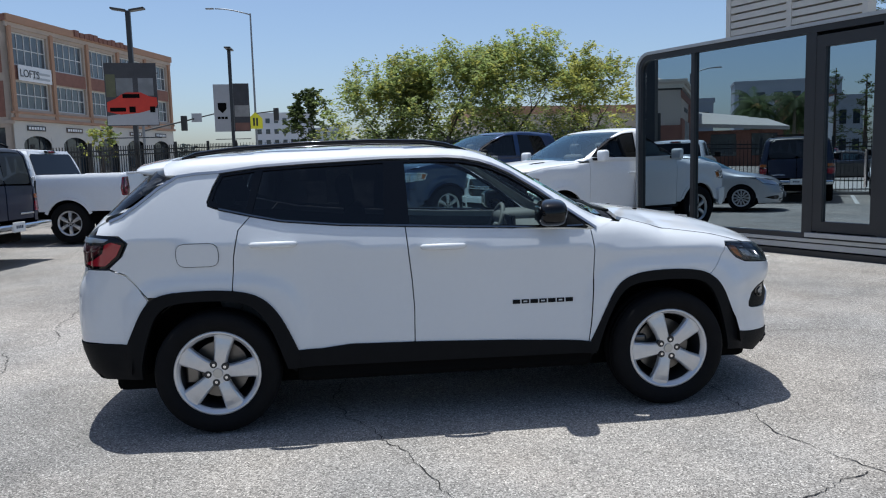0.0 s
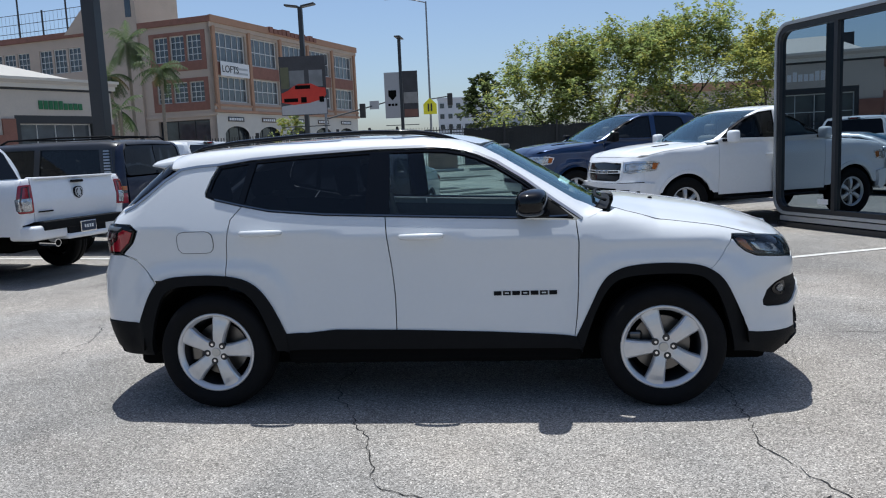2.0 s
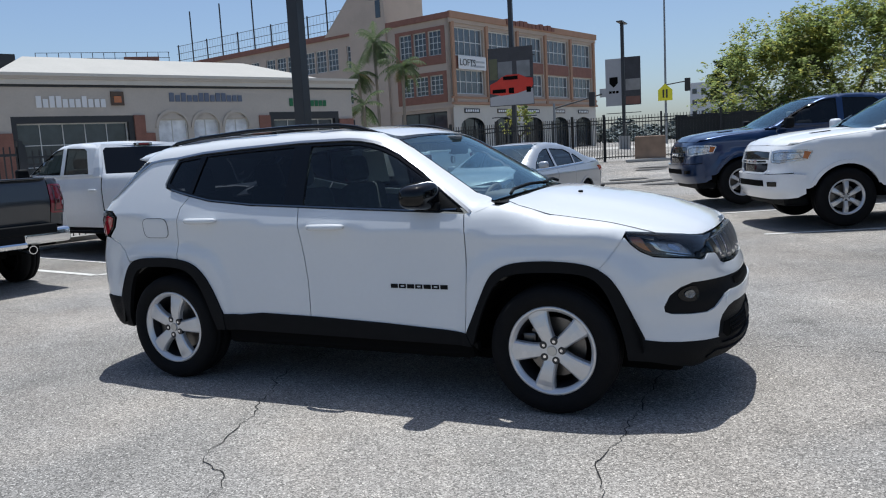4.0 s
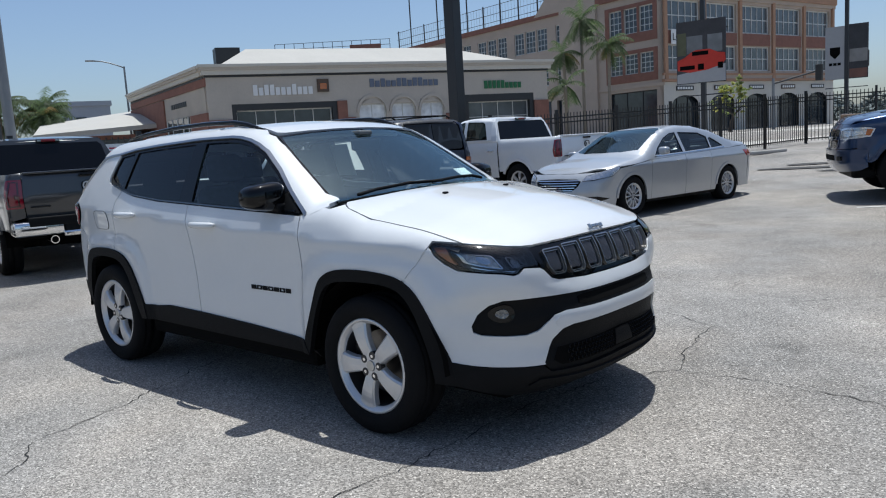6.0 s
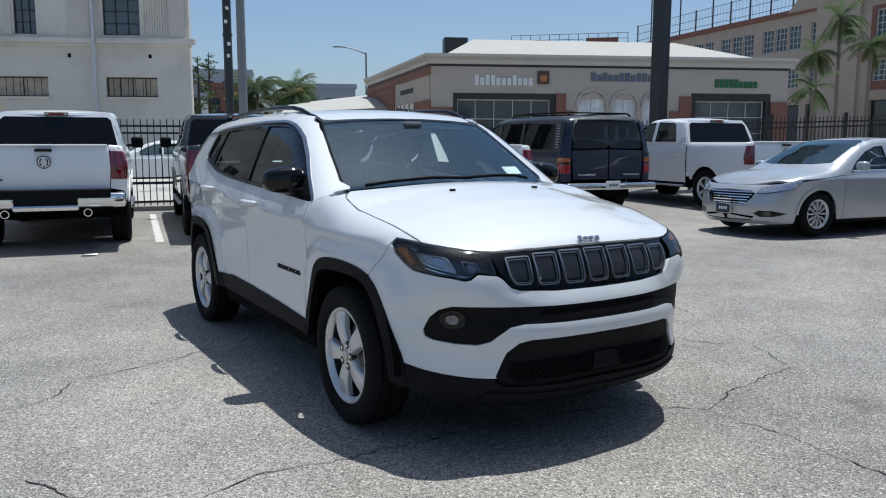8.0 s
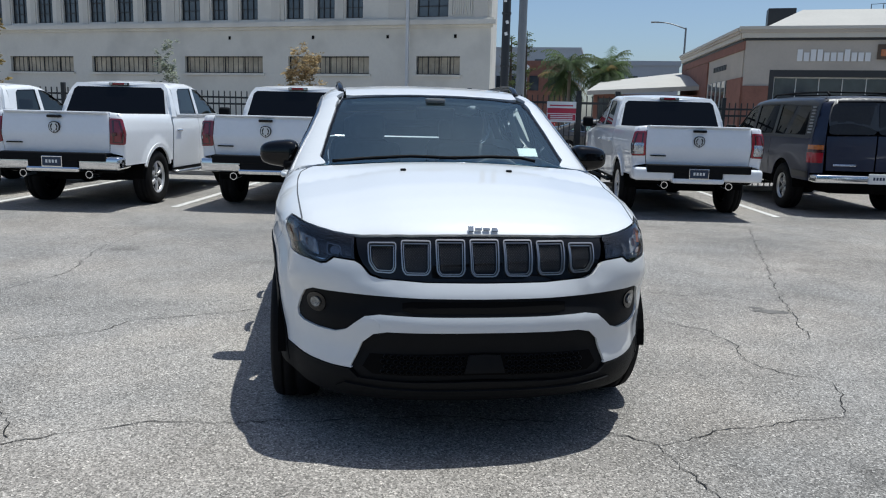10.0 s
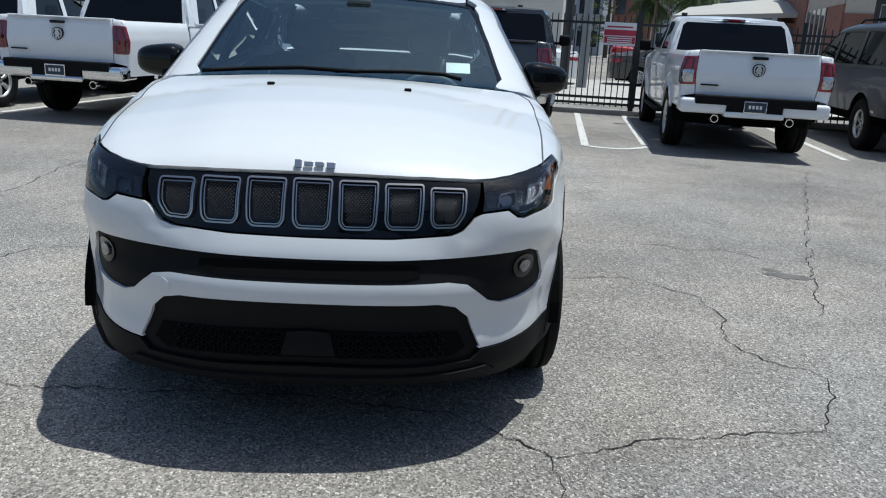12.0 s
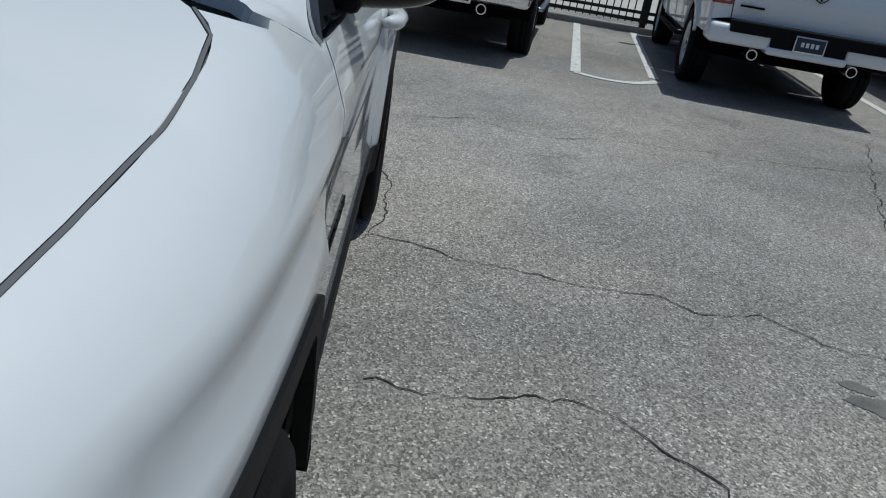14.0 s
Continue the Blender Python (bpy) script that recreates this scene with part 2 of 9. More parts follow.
class Solid:
    """A car body as the smooth meeting of a top, two sides, a front and a rear."""

    def __init__(self, top, side, front, rear, k=0.08, kf=0.15, kt=0.05, mid=0.0, axis_f=1.2, axis_r=-1.2, base=0.6):
        self.top, self.side, self.front, self.rear = top, side, front, rear
        self.k, self.kf, self.kt, self.axis_f, self.axis_r, self.base = k, kf, kt, axis_f, axis_r, base

    def g(self, p):
        x, y, z = p[:, 0], p[:, 1], p[:, 2]
        ay = np.abs(y)
        ends = np.minimum(self.front(ay, z) - x, x - self.rear(ay, z))
        return smin(smin(self.side(x, z) - ay, ends, self.kf), self.top(x, ay) - z, self.k)

    def hit(self, o, d, far=2.5):
        lo, hi = np.zeros(len(o)), np.full(len(o), far)
        for _ in range(34):
            m = (lo + hi) / 2
            ins = self.g(o + d * m[:, None]) > 0
            lo, hi = np.where(ins, m, lo), np.where(ins, hi, m)
        return o + d * lo[:, None]

    def normal(self, p):
        e = 0.004
        n = -np.stack([self.g(p + np.eye(3)[i] * e) - self.g(p - np.eye(3)[i] * e) for i in range(3)], 1)
        return n / np.maximum(np.linalg.norm(n, axis=1), 1e-9)[:, None]

    def rays(self, chart, q):
        z, o = np.zeros(len(q)), np.ones(len(q))
        if chart in ("right", "left"):
            return np.stack([q[:, 0], z, q[:, 1]], 1), np.stack([z, o * (-1 if chart == "right" else 1), z], 1)
        if chart == "top":
            return np.stack([q[:, 0], q[:, 1], z + self.base], 1), np.stack([z, z, o], 1)
        a = q[:, 0]
        c = self.axis_f if chart == "front" else self.axis_r
        s = 1 if chart == "front" else -1
        return np.stack([z + c, z, q[:, 1]], 1), np.stack([np.cos(a) * s, np.sin(a), z], 1)

    def side_y(self, x, z):
        p = self.hit(np.array([[x, 0, z]], float), np.array([[0, 1.0, 0]]))
        return float(p[0, 1])

    def top_z(self, x, y):
        return float(self.hit(np.array([[x, y, self.base]], float), np.array([[0, 0, 1.0]]))[0, 2])

    def fa(self, y, z):
        """The front chart's angle for a place given across the car."""
        p = self.hit(np.array([[self.axis_f, y, z]], float), np.array([[1.0, 0, 0]]))
        return (math.atan2(y, p[0, 0] - self.axis_f), z)

    def fs(self, x, z):
        """The front chart's angle for a place given along the car."""
        return (math.atan2(self.side_y(x, z), x - self.axis_f), z)

    def ra(self, y, z):
        p = self.hit(np.array([[self.axis_r, y, z]], float), np.array([[-1.0, 0, 0]]))
        return (math.atan2(y, self.axis_r - p[0, 0]), z)

    def rs(self, x, z):
        return (math.atan2(self.side_y(x, z), self.axis_r - x), z)


def dense(loop, res):
    out = []
    for a, b in zip(loop, loop[1:] + loop[:1]):
        n = max(1, int(math.dist(a, b) / res + 0.5))
        out += [(a[0] + (b[0] - a[0]) * i / n, a[1] + (b[1] - a[1]) * i / n) for i in range(n)]
    return out


def inside(q, loop):
    x, y = q[:, 0], q[:, 1]
    c = np.zeros(len(q), bool)
    for (x0, y0), (x1, y1) in zip(loop, loop[1:] + loop[:1]):
        if y0 != y1:
            c ^= ((y0 > y) != (y1 > y)) & (x < (x1 - x0) * (y - y0) / (y1 - y0) + x0)
    return c


def shrink(loop, d):
    """The loop moved inward by d."""
    area = sum(a[0] * b[1] - b[0] * a[1] for a, b in zip(loop, loop[1:] + loop[:1]))
    s = 1 if area > 0 else -1
    out = []
    for p, c, n in zip(loop[-1:] + loop[:-1], loop, loop[1:] + loop[:1]):
        e1, e2 = Vector((c[0] - p[0], c[1] - p[1])), Vector((n[0] - c[0], n[1] - c[1]))
        if e1.length < 1e-6 or e2.length < 1e-6:
            continue
        n1, n2 = Vector((-e1.y, e1.x)).normalized() * s, Vector((-e2.y, e2.x)).normalized() * s
        b = n1 + n2
        b = b / max(b.length_squared / 2, 0.5)
        out.append((c[0] + b.x * d, c[1] + b.y * d))
    return out


def soften(loop, r, n=3):
    """The loop with its corners rounded by about r."""
    out = []
    for p, c, q in zip(loop[-1:] + loop[:-1], loop, loop[1:] + loop[:1]):
        a, b = Vector(p) - Vector(c), Vector(q) - Vector(c)
        la, lb = min(r, a.length * 0.45), min(r, b.length * 0.45)
        if a.length < 1e-6 or b.length < 1e-6 or a.angle(b) > 2.6:
            out.append(tuple(c))
            continue
        s, e = Vector(c) + a.normalized() * la, Vector(c) + b.normalized() * lb
        for i in range(n + 1):
            t = i / n
            out.append(tuple((1 - t) ** 2 * s + 2 * t * (1 - t) * Vector(c) + t * t * e))
    return out


from mathutils.geometry import delaunay_2d_cdt


def panel(body, chart, loop, mat, name="panel", holes=(), res=0.035, off=0.0, rim=0.015, gap=0.0, flip=False, taper=None):
    """A sheet of the body's surface inside a loop of its chart, with its edge turned in by rim. flip: mirrored to the other side."""
    loop = [tuple(p) for p in loop]
    if gap:
        loop = shrink(loop, gap)
    loops = [dense(list(l), res) for l in (loop, *holes)]
    pts, edges = [], []
    for l in loops:
        n0 = len(pts)
        pts += l
        edges += [(n0 + i, n0 + (i + 1) % len(l)) for i in range(len(l))]
    edge_pts = np.array(pts)
    lo, hi = edge_pts.min(0), edge_pts.max(0)
    gx, gy = np.meshgrid(np.arange(lo[0] + res / 2, hi[0], res), np.arange(lo[1] + res / 2, hi[1], res))
    gx = gx + (np.arange(gx.shape[0]) % 2)[:, None] * res / 2
    grid = np.stack([gx.ravel(), gy.ravel()], 1)
    if len(grid):
        ok = inside(grid, loops[0])
        for h in loops[1:]:
            ok &= ~inside(grid, h)
        grid = grid[ok]
    if len(grid):
        near = np.array([np.min((edge_pts[:, 0] - p[0]) ** 2 + (edge_pts[:, 1] - p[1]) ** 2) for p in grid])
        grid = grid[near > (0.5 * res) ** 2]
    allp = [Vector(p) for p in pts] + [Vector(p) for p in grid]
    v2, _, f2, _, _, _ = delaunay_2d_cdt(allp, edges, [], 0, 1e-5)
    q = np.array([tuple(v) for v in v2])
    tri = np.array([f for f in f2 if len(f) == 3])
    cen = q[tri].mean(1)
    ok = inside(cen, loops[0])
    for h in loops[1:]:
        ok &= ~inside(cen, h)
    tri = tri[ok]
    o, d = body.rays(chart, q)
    p = body.hit(o, d)
    n = body.normal(p)
    shift = off if taper is None else off + np.array([taper(*a) for a in p])
    p = p + n * (np.asarray(shift)[:, None] if taper is not None else shift)
    a, b, c = p[tri[:, 0]], p[tri[:, 1]], p[tri[:, 2]]
    if len(tri) and np.mean(np.sum(np.cross(b - a, c - a) * n[tri[:, 0]], 1)) < 0:
        tri = tri[:, ::-1]
    verts, norms, faces = list(p), list(n), [tuple(t) for t in tri]
    if rim:
        count = {}
        for t in tri:
            for i in range(3):
                e = (t[i], t[(i + 1) % 3])
                count[tuple(sorted(e))] = None if tuple(sorted(e)) in count else e
        for e in count.values():
            if e is None:
                continue
            i, j = e
            k = len(verts)
            side = np.cross(p[j] - p[i], n[i])
            side = side / max(np.linalg.norm(side), 1e-9)
            verts += [p[i], p[j], p[j] - n[j] * rim, p[i] - n[i] * rim]
            norms += [side] * 4
            faces.append((k + 1, k, k + 3, k + 2))
    if flip:
        verts = [(v[0], -v[1], v[2]) for v in verts]
        norms = [(v[0], -v[1], v[2]) for v in norms]
        faces = [f[::-1] for f in faces]
    return mesh(name, verts, faces, mat, normals=norms)


def both(body, loop, mat, name, parent, label="", chart="left", **kw):
    """The same panel on the left and the right side of a body."""
    me = panel(body, chart, loop, mat, name, **kw)
    part(name, me, parent, label)
    part(name, panel(body, chart, loop, mat, name, flip=True, **kw), parent, label)


def ribbon(body, chart, line, width, mat, name, off=0.004, flip=False, res=0.03):
    """A narrow raised strip along a line of a chart."""
    pts = []
    for a, b in zip(line, line[1:]):
        n = max(1, int(math.dist(a, b) / res))
        pts += [(a[0] + (b[0] - a[0]) * i / n, a[1] + (b[1] - a[1]) * i / n) for i in range(n)]
    pts.append(line[-1])
    left, right = [], []
    for i, p in enumerate(pts):
        a, b = pts[max(i - 1, 0)], pts[min(i + 1, len(pts) - 1)]
        t = Vector((b[0] - a[0], b[1] - a[1])).normalized()
        nn = Vector((-t.y, t.x)) * width / 2
        left.append((p[0] + nn.x, p[1] + nn.y))
        right.append((p[0] - nn.x, p[1] - nn.y))
    q = np.array(left + right)
    o, d = body.rays(chart, q)
    p = body.hit(o, d)
    n = body.normal(p)
    m = len(pts)
    top, low = p + n * off, p - n * 0.004
    verts = list(top) + list(low)
    faces = []
    for i in range(m - 1):
        faces += [(i, i + 1, m + i + 1, m + i), (i, 2 * m + i, 2 * m + i + 1, i + 1), (m + i, m + i + 1, 3 * m + i + 1, 3 * m + i)]
    faces += [(0, m, 3 * m, 2 * m), (m - 1, 3 * m - 1, 4 * m - 1, 2 * m - 1)]
    if flip:
        verts = [(v[0], -v[1], v[2]) for v in verts]
    me = mesh(name, verts, faces, mat)
    bm = bmesh.new()
    bm.from_mesh(me)
    bmesh.ops.recalc_face_normals(bm, faces=bm.faces)
    bm.to_mesh(me)
    bm.free()
    return me


def strips(body, line, width, mat, name, parent, label="", chart="left", **kw):
    part(name, ribbon(body, chart, line, width, mat, name, **kw), parent, label)
    part(name, ribbon(body, chart, line, width, mat, name, flip=True, **kw), parent, label)


def upright_(me):
    bm = bmesh.new()
    bm.from_mesh(me)
    bmesh.ops.recalc_face_normals(bm, faces=bm.faces)
    bm.to_mesh(me)
    bm.free()
    return me


def wheel(parent, x, y, r, width, rim_r, spokes, style, mats=(ALLOY, ALLOY_DARK), steer=0.0, name="wheel", phase=0.0):
    """A road wheel with tyre, rim barrel, spokes, cap and nuts; its face looks along the sign of y."""
    s = 1 if y > 0 else -1
    w = thing(name, "", "")
    del_keys = [k for k in ("label", "category") if k in w]
    for k in del_keys:
        del w[k]
    w.parent = parent
    w.matrix_local = pose(x, y, r, 0, 0, steer + (0 if s > 0 else 180))
    h = width / 2
    prof = [(rim_r, h * 0.78), (rim_r + 0.012, h * 0.93), (rim_r + (r - rim_r) * 0.45, h * 1.02), (r - 0.03, h * 0.97), (r - 0.012, h * 0.86), (r - 0.003, h * 0.62),
            (r, h * 0.55), (r - 0.009, h * 0.53), (r - 0.009, h * 0.47), (r, h * 0.45), (r, h * 0.1), (r - 0.009, h * 0.08), (r - 0.009, -h * 0.08), (r, -h * 0.1), (r, -h * 0.5),
            (r - 0.012, -h * 0.86), (r - 0.03, -h * 0.97), (rim_r, -h * 0.8)]
    part("tyre", mesh("tyre", *lathe(prof, 56), RUBBER, smooth=True), w)
    part("rim", mesh("rim", *lathe([(rim_r + 0.004, h * 0.80), (rim_r + 0.002, h * 0.86), (rim_r - 0.012, h * 0.86), (rim_r - 0.015, h * 0.78), (rim_r - 0.022, h * 0.76), (rim_r - 0.030, h * 0.60)], 56), mats[0], smooth=True), w)
    part("rim_barrel", mesh("rim_barrel", *lathe([(rim_r - 0.030, h * 0.60), (rim_r - 0.034, h * 0.3), (rim_r - 0.05, -h * 0.7)], 48), mats[1], smooth=True), w)
    part("brake_disc", mesh("brake_disc", *lathe([(0.0, -0.01), (rim_r * 0.68, -0.01), (rim_r * 0.68, -0.03), (0.0, -0.03)], 32), DISC), w)
    part("brake_caliper", boxed(rim_r * 0.45, rim_r * 0.80, -0.045, 0.02, -0.075, 0.075, 0.015), w, mat=DISC)
    part("wheel_well_back", mesh("back", *lathe([(rim_r - 0.04, -h * 0.5), (0.0, -h * 0.5)], 32), DEEP_BLACK), w)
    bm = bmesh.new()
    in_w, out_w, face, bulge = style
    for k in range(spokes):
        a = 2 * math.pi * k / spokes + math.pi / 2 + radians(phase)
        rot = Matrix.Rotation(-a, 4, "Y")
        n = 6
        rows = []
        for i in range(n + 1):
            t = i / n
            rr = 0.045 + (rim_r - 0.008 - 0.045) * t
            ww = in_w + (out_w - in_w) * t ** 1.7
            yy = h * (face + bulge * math.sin(math.pi * min(1, t * 1.15)) + 0.03 * t)
            prof_ = [(-ww / 2 - 0.004, yy - 0.035), (-ww / 2, yy - 0.010), (-ww * 0.40, yy - 0.001), (-ww * 0.2, yy), (0, yy + 0.001), (ww * 0.2, yy), (ww * 0.40, yy - 0.001), (ww / 2, yy - 0.010), (ww / 2 + 0.004, yy - 0.035)]
            rows.append([bm.verts.new(rot @ Vector((rr, py, px))) for px, py in prof_])
        for r0, r1 in zip(rows, rows[1:]):
            for i in range(8):
                bm.faces.new((r0[i], r0[i + 1], r1[i + 1], r1[i]))
    bmesh.ops.recalc_face_normals(bm, faces=bm.faces)
    part("spokes", bm, w, mat=mats[0])
    bm = bmesh.new()
    rod(bm, (0, h * face - 0.03, 0), (0, h * face + 0.004, 0), 0.074, 0.070, 24)
    part("hub", bm, w, mat=mats[0])
    bm = bmesh.new()
    rod(bm, (0, h * face, 0), (0, h * face + 0.01, 0), 0.03, 0.026, 20)
    part("cap", bm, w, "silver centre cap", mat=SATIN)
    for k in range(5):
        a = 2 * math.pi * (k + 0.5) / 5 + math.pi / 2 + radians(phase)
        bm = bmesh.new()
        rod(bm, (0.052 * math.cos(a), h * face - 0.02, 0.052 * math.sin(a)), (0.052 * math.cos(a), h * face + 0.008, 0.052 * math.sin(a)), 0.011, 0.009, 6)
        part("wheel_nut", bm, w, mat=CHROME)
        bm = bmesh.new()
        rod(bm, (0.055 * math.cos(a), h * face - 0.02, 0.055 * math.sin(a)), (0.055 * math.cos(a), h * face + 0.0055, 0.055 * math.sin(a)), 0.021, 0.021, 12)
        part("nut_well", bm, w, mat=mats[1])
    return w


# ---- ground ----
def asphalt():
    m = shader("worn_asphalt", (0.20, 0.195, 0.19), 0.9, spec=0.3)
    t = m.node_tree
    b = t.nodes["Principled BSDF"]
    co = t.nodes.new("ShaderNodeTexCoord")

    def noise_at(scale, detail, rough=0.5):
        n = t.nodes.new("ShaderNodeTexNoise")
        n.inputs["Scale"].default_value, n.inputs["Detail"].default_value, n.inputs["Roughness"].default_value = scale, detail, rough
        t.links.new(co.outputs["Object"], n.inputs["Vector"])
        return n

    def ranged(src, a, b_, c, d):
        r = t.nodes.new("ShaderNodeMapRange")
        for i, v in enumerate((a, b_, c, d)):
            r.inputs[i + 1].default_value = v
        t.links.new(src, r.inputs[0])
        return r.outputs[0]

    def math_(op, a, b_):
        n = t.nodes.new("ShaderNodeMath")
        n.operation = op
        for i, v in enumerate((a, b_)):
            if isinstance(v, float):
                n.inputs[i].default_value = v
            else:
                t.links.new(v, n.inputs[i])
        return n.outputs[0]

    vor = t.nodes.new("ShaderNodeTexVoronoi")
    vor.inputs["Scale"].default_value = 138
    t.links.new(co.outputs["Object"], vor.inputs["Vector"])
    stone = t.nodes.new("ShaderNodeSeparateColor")
    t.links.new(vor.outputs["Color"], stone.inputs[0])
    speck = ranged(stone.outputs[0], 0.0, 1.0, 0.44, 1.54)
    bright = ranged(stone.outputs[1], 0.86, 0.95, 0.0, 1.05)
    grit = ranged(noise_at(260, 2).outputs[0], 0.3, 0.7, 0.64, 1.36)
    patch = ranged(noise_at(0.33, 5, 0.55).outputs[0], 0.36, 0.64, 0.74, 1.16)
    blot = ranged(noise_at(2.1, 6, 0.6).outputs[0], 0.3, 0.7, 0.86, 1.14)
    stain = ranged(noise_at(0.9, 3, 0.4).outputs[0], 0.66, 0.73, 1.0, 0.66)
    v = math_("MULTIPLY", math_("MULTIPLY", speck, grit), math_("MULTIPLY", math_("MULTIPLY", patch, blot), stain))
    v = math_("ADD", v, bright)
    col = t.nodes.new("ShaderNodeMix")
    col.data_type = "RGBA"
    col.inputs[6].default_value, col.inputs[7].default_value = (0.240, 0.229, 0.213, 1), (0.264, 0.243, 0.217, 1)
    t.links.new(ranged(noise_at(0.6, 4).outputs[0], 0.4, 0.6, 0.0, 1.0), col.inputs[0])
    sc = t.nodes.new("ShaderNodeVectorMath")
    sc.operation = "SCALE"
    t.links.new(col.outputs[2], sc.inputs[0])
    t.links.new(v, sc.inputs["Scale"])
    t.links.new(sc.outputs[0], b.inputs["Base Color"])
    bp = t.nodes.new("ShaderNodeBump")
    bp.inputs["Strength"].default_value, bp.inputs["Distance"].default_value = 0.55, 0.006
    t.links.new(vor.outputs["Distance"], bp.inputs["Height"])
    t.links.new(bp.outputs[0], b.inputs["Normal"])
    return m


ASPHALT = asphalt()
CRACK = shader("crack_shadow", (0.018, 0.017, 0.016), 0.95, vary=0.3, scale=20)
LINE_PAINT = shader("worn_line_paint", (0.62, 0.61, 0.58), 0.75, vary=0.1, scale=6, dirt=(0.24, 0.23, 0.22), dirt_scale=14, dirt_amount=0.7)
CONCRETE = shader("weathered_concrete", (0.36, 0.35, 0.33), 0.9, vary=0.12, scale=3, bump=0.15)


def land(x, y):
    """The lot rises gently beyond the far row."""
    return 0.03 * max(0.0, min(y, 40.0) - 9.0) if y > 9 else 0.0


def build_ground():
    xs = sorted(set([-900, -400, -150, -80, -50] + list(range(-36, 40, 4)) + [50, 80, 150, 400, 900]))
    ys = sorted(set([-900, -400, -150, -60, -30, -15, -8, 0, 6, 9, 12, 16, 20, 24, 28, 32, 36, 40, 44, 60, 100, 200, 400, 900]))
    vs = [(x, y, land(x, y)) for y in ys for x in xs]
    n = len(xs)
    fs = [(j * n + i, j * n + i + 1, (j + 1) * n + i + 1, (j + 1) * n + i) for j in range(len(ys) - 1) for i in range(n - 1)]
    tagged(new("ground", mesh("ground", vs, fs, ASPHALT)), "worn grey asphalt car park with cracks", "ground", kind="structure")


build_ground()
CRACKS = [
    [(-0.62, -0.74), (-0.56, -0.80), (-0.45, -1.05), (-0.35, -1.28), (-0.22, -1.61), (-0.18, -1.87), (-0.10, -1.99), (0.05, -2.06), (0.17, -2.18), (0.25, -2.4), (0.3, -2.6)],
    [(-0.62, -0.74), (-0.70, -0.3), (-0.55, 0.3), (-0.8, 0.7), (-1.09, 0.91)],
    [(1.74, -0.7), (1.72, -0.95), (1.72, -1.15), (1.68, -1.47), (1.78, -1.68), (1.82, -1.86), (1.90, -2.12), (2.1, -2.5), (2.2, -3.0)],
    [(1.24, -2.31), (1.59, -2.11), (1.82, -2.02)],
    [(1.74, -0.7), (1.72, -0.2), (1.80, 0.3), (1.88, 0.55), (2.03, 0.71), (2.14, 0.80), (2.44, 0.84), (2.76, 0.83), (3.0, 0.80), (3.3, 0.76)],
    [(2.14, 0.80), (1.98, 1.25), (1.93, 1.6), (1.87, 1.90), (1.66, 2.05), (1.50, 2.11), (1.40, 2.14), (1.31, 2.11), (1.24, 1.98), (1.12, 1.89), (0.96, 1.87), (0.69, 1.96), (0.47, 1.95), (0.33, 1.98), (0.20, 1.82), (0.07, 1.73), (0.0, 1.64), (0.05, 1.35), (0.05, 1.15), (0.03, 0.97)],
    [(-2.1, 0.9), (-1.73, 0.94), (-1.4, 0.95), (-1.09, 0.91), (-1.02, 1.1), (-0.94, 1.27), (-0.93, 1.43), (-0.88, 1.6), (-0.85, 1.75), (-0.84, 1.95), (-0.84, 2.07), (-0.76, 2.18), (-0.72, 2.25), (-0.78, 2.50), (-0.68, 2.60), (-0.56, 2.75), (-0.52, 3.03)],
    [(-4.67, 5.05), (-3.5, 4.45), (-2.48, 3.97), (-1.69, 3.59), (-1.32, 3.39), (-0.74, 3.15), (-0.49, 3.0), (-0.11, 2.86), (0.24, 2.69), (0.42, 2.64), (0.58, 2.54)],
    [(-3.2, 0.4), (-3.21, 0.93), (-3.45, 1.45), (-3.24, 1.77), (-3.18, 1.92), (-3.40, 2.44), (-3.43, 2.87), (-3.47, 3.3), (-3.44, 3.89), (-3.6, 4.6)],
    [(-3.6, -0.6), (-3.4, -1.2), (-3.5, -1.9), (-3.1, -2.6), (-3.3, -3.4)],
    [(2.2, 3.0), (2.9, 3.6), (3.4, 3.9), (4.2, 3.8)],
    [(-4.5, -2.8), (-3.0, -3.0), (-1.8, -2.9), (-0.8, -3.3)],
]


def build_cracks():
    rnd = random.Random(4)
    for line in CRACKS:
        fine = []
        for a, b in zip(line, line[1:]):
            n = max(2, int(math.dist(a, b) / 0.035))
            fine += [(a[0] + (b[0] - a[0]) * i / n, a[1] + (b[1] - a[1]) * i / n) for i in range(n)]
        fine.append(line[-1])
        vs, fs = [], []
        ph = rnd.random() * 20
        for i, (x, y) in enumerate(fine):
            a, b = fine[max(0, i - 1)], fine[min(len(fine) - 1, i + 1)]
            d = Vector((b[0] - a[0], b[1] - a[1])).normalized()
            j = 0.012 * math.sin(i * 0.5 + ph) + rnd.uniform(-0.014, 0.014)
            w = 0.0012 + 0.0027 * abs(math.sin(i * 0.23 + ph)) * rnd.uniform(0.2, 1.3)
            cx, cy = x - d.y * j, y + d.x * j
            vs += [(cx - d.y * w, cy + d.x * w, 0.004), (cx + d.y * w, cy - d.x * w, 0.004)]
        fs = [(2 * i, 2 * i + 1, 2 * i + 3, 2 * i + 2) for i in range(len(fine) - 1)]
        tagged(new("ground_crack", mesh("ground_crack", vs, fs, CRACK)), "thin dark crack in the asphalt", "crack", kind="structure")


build_cracks()


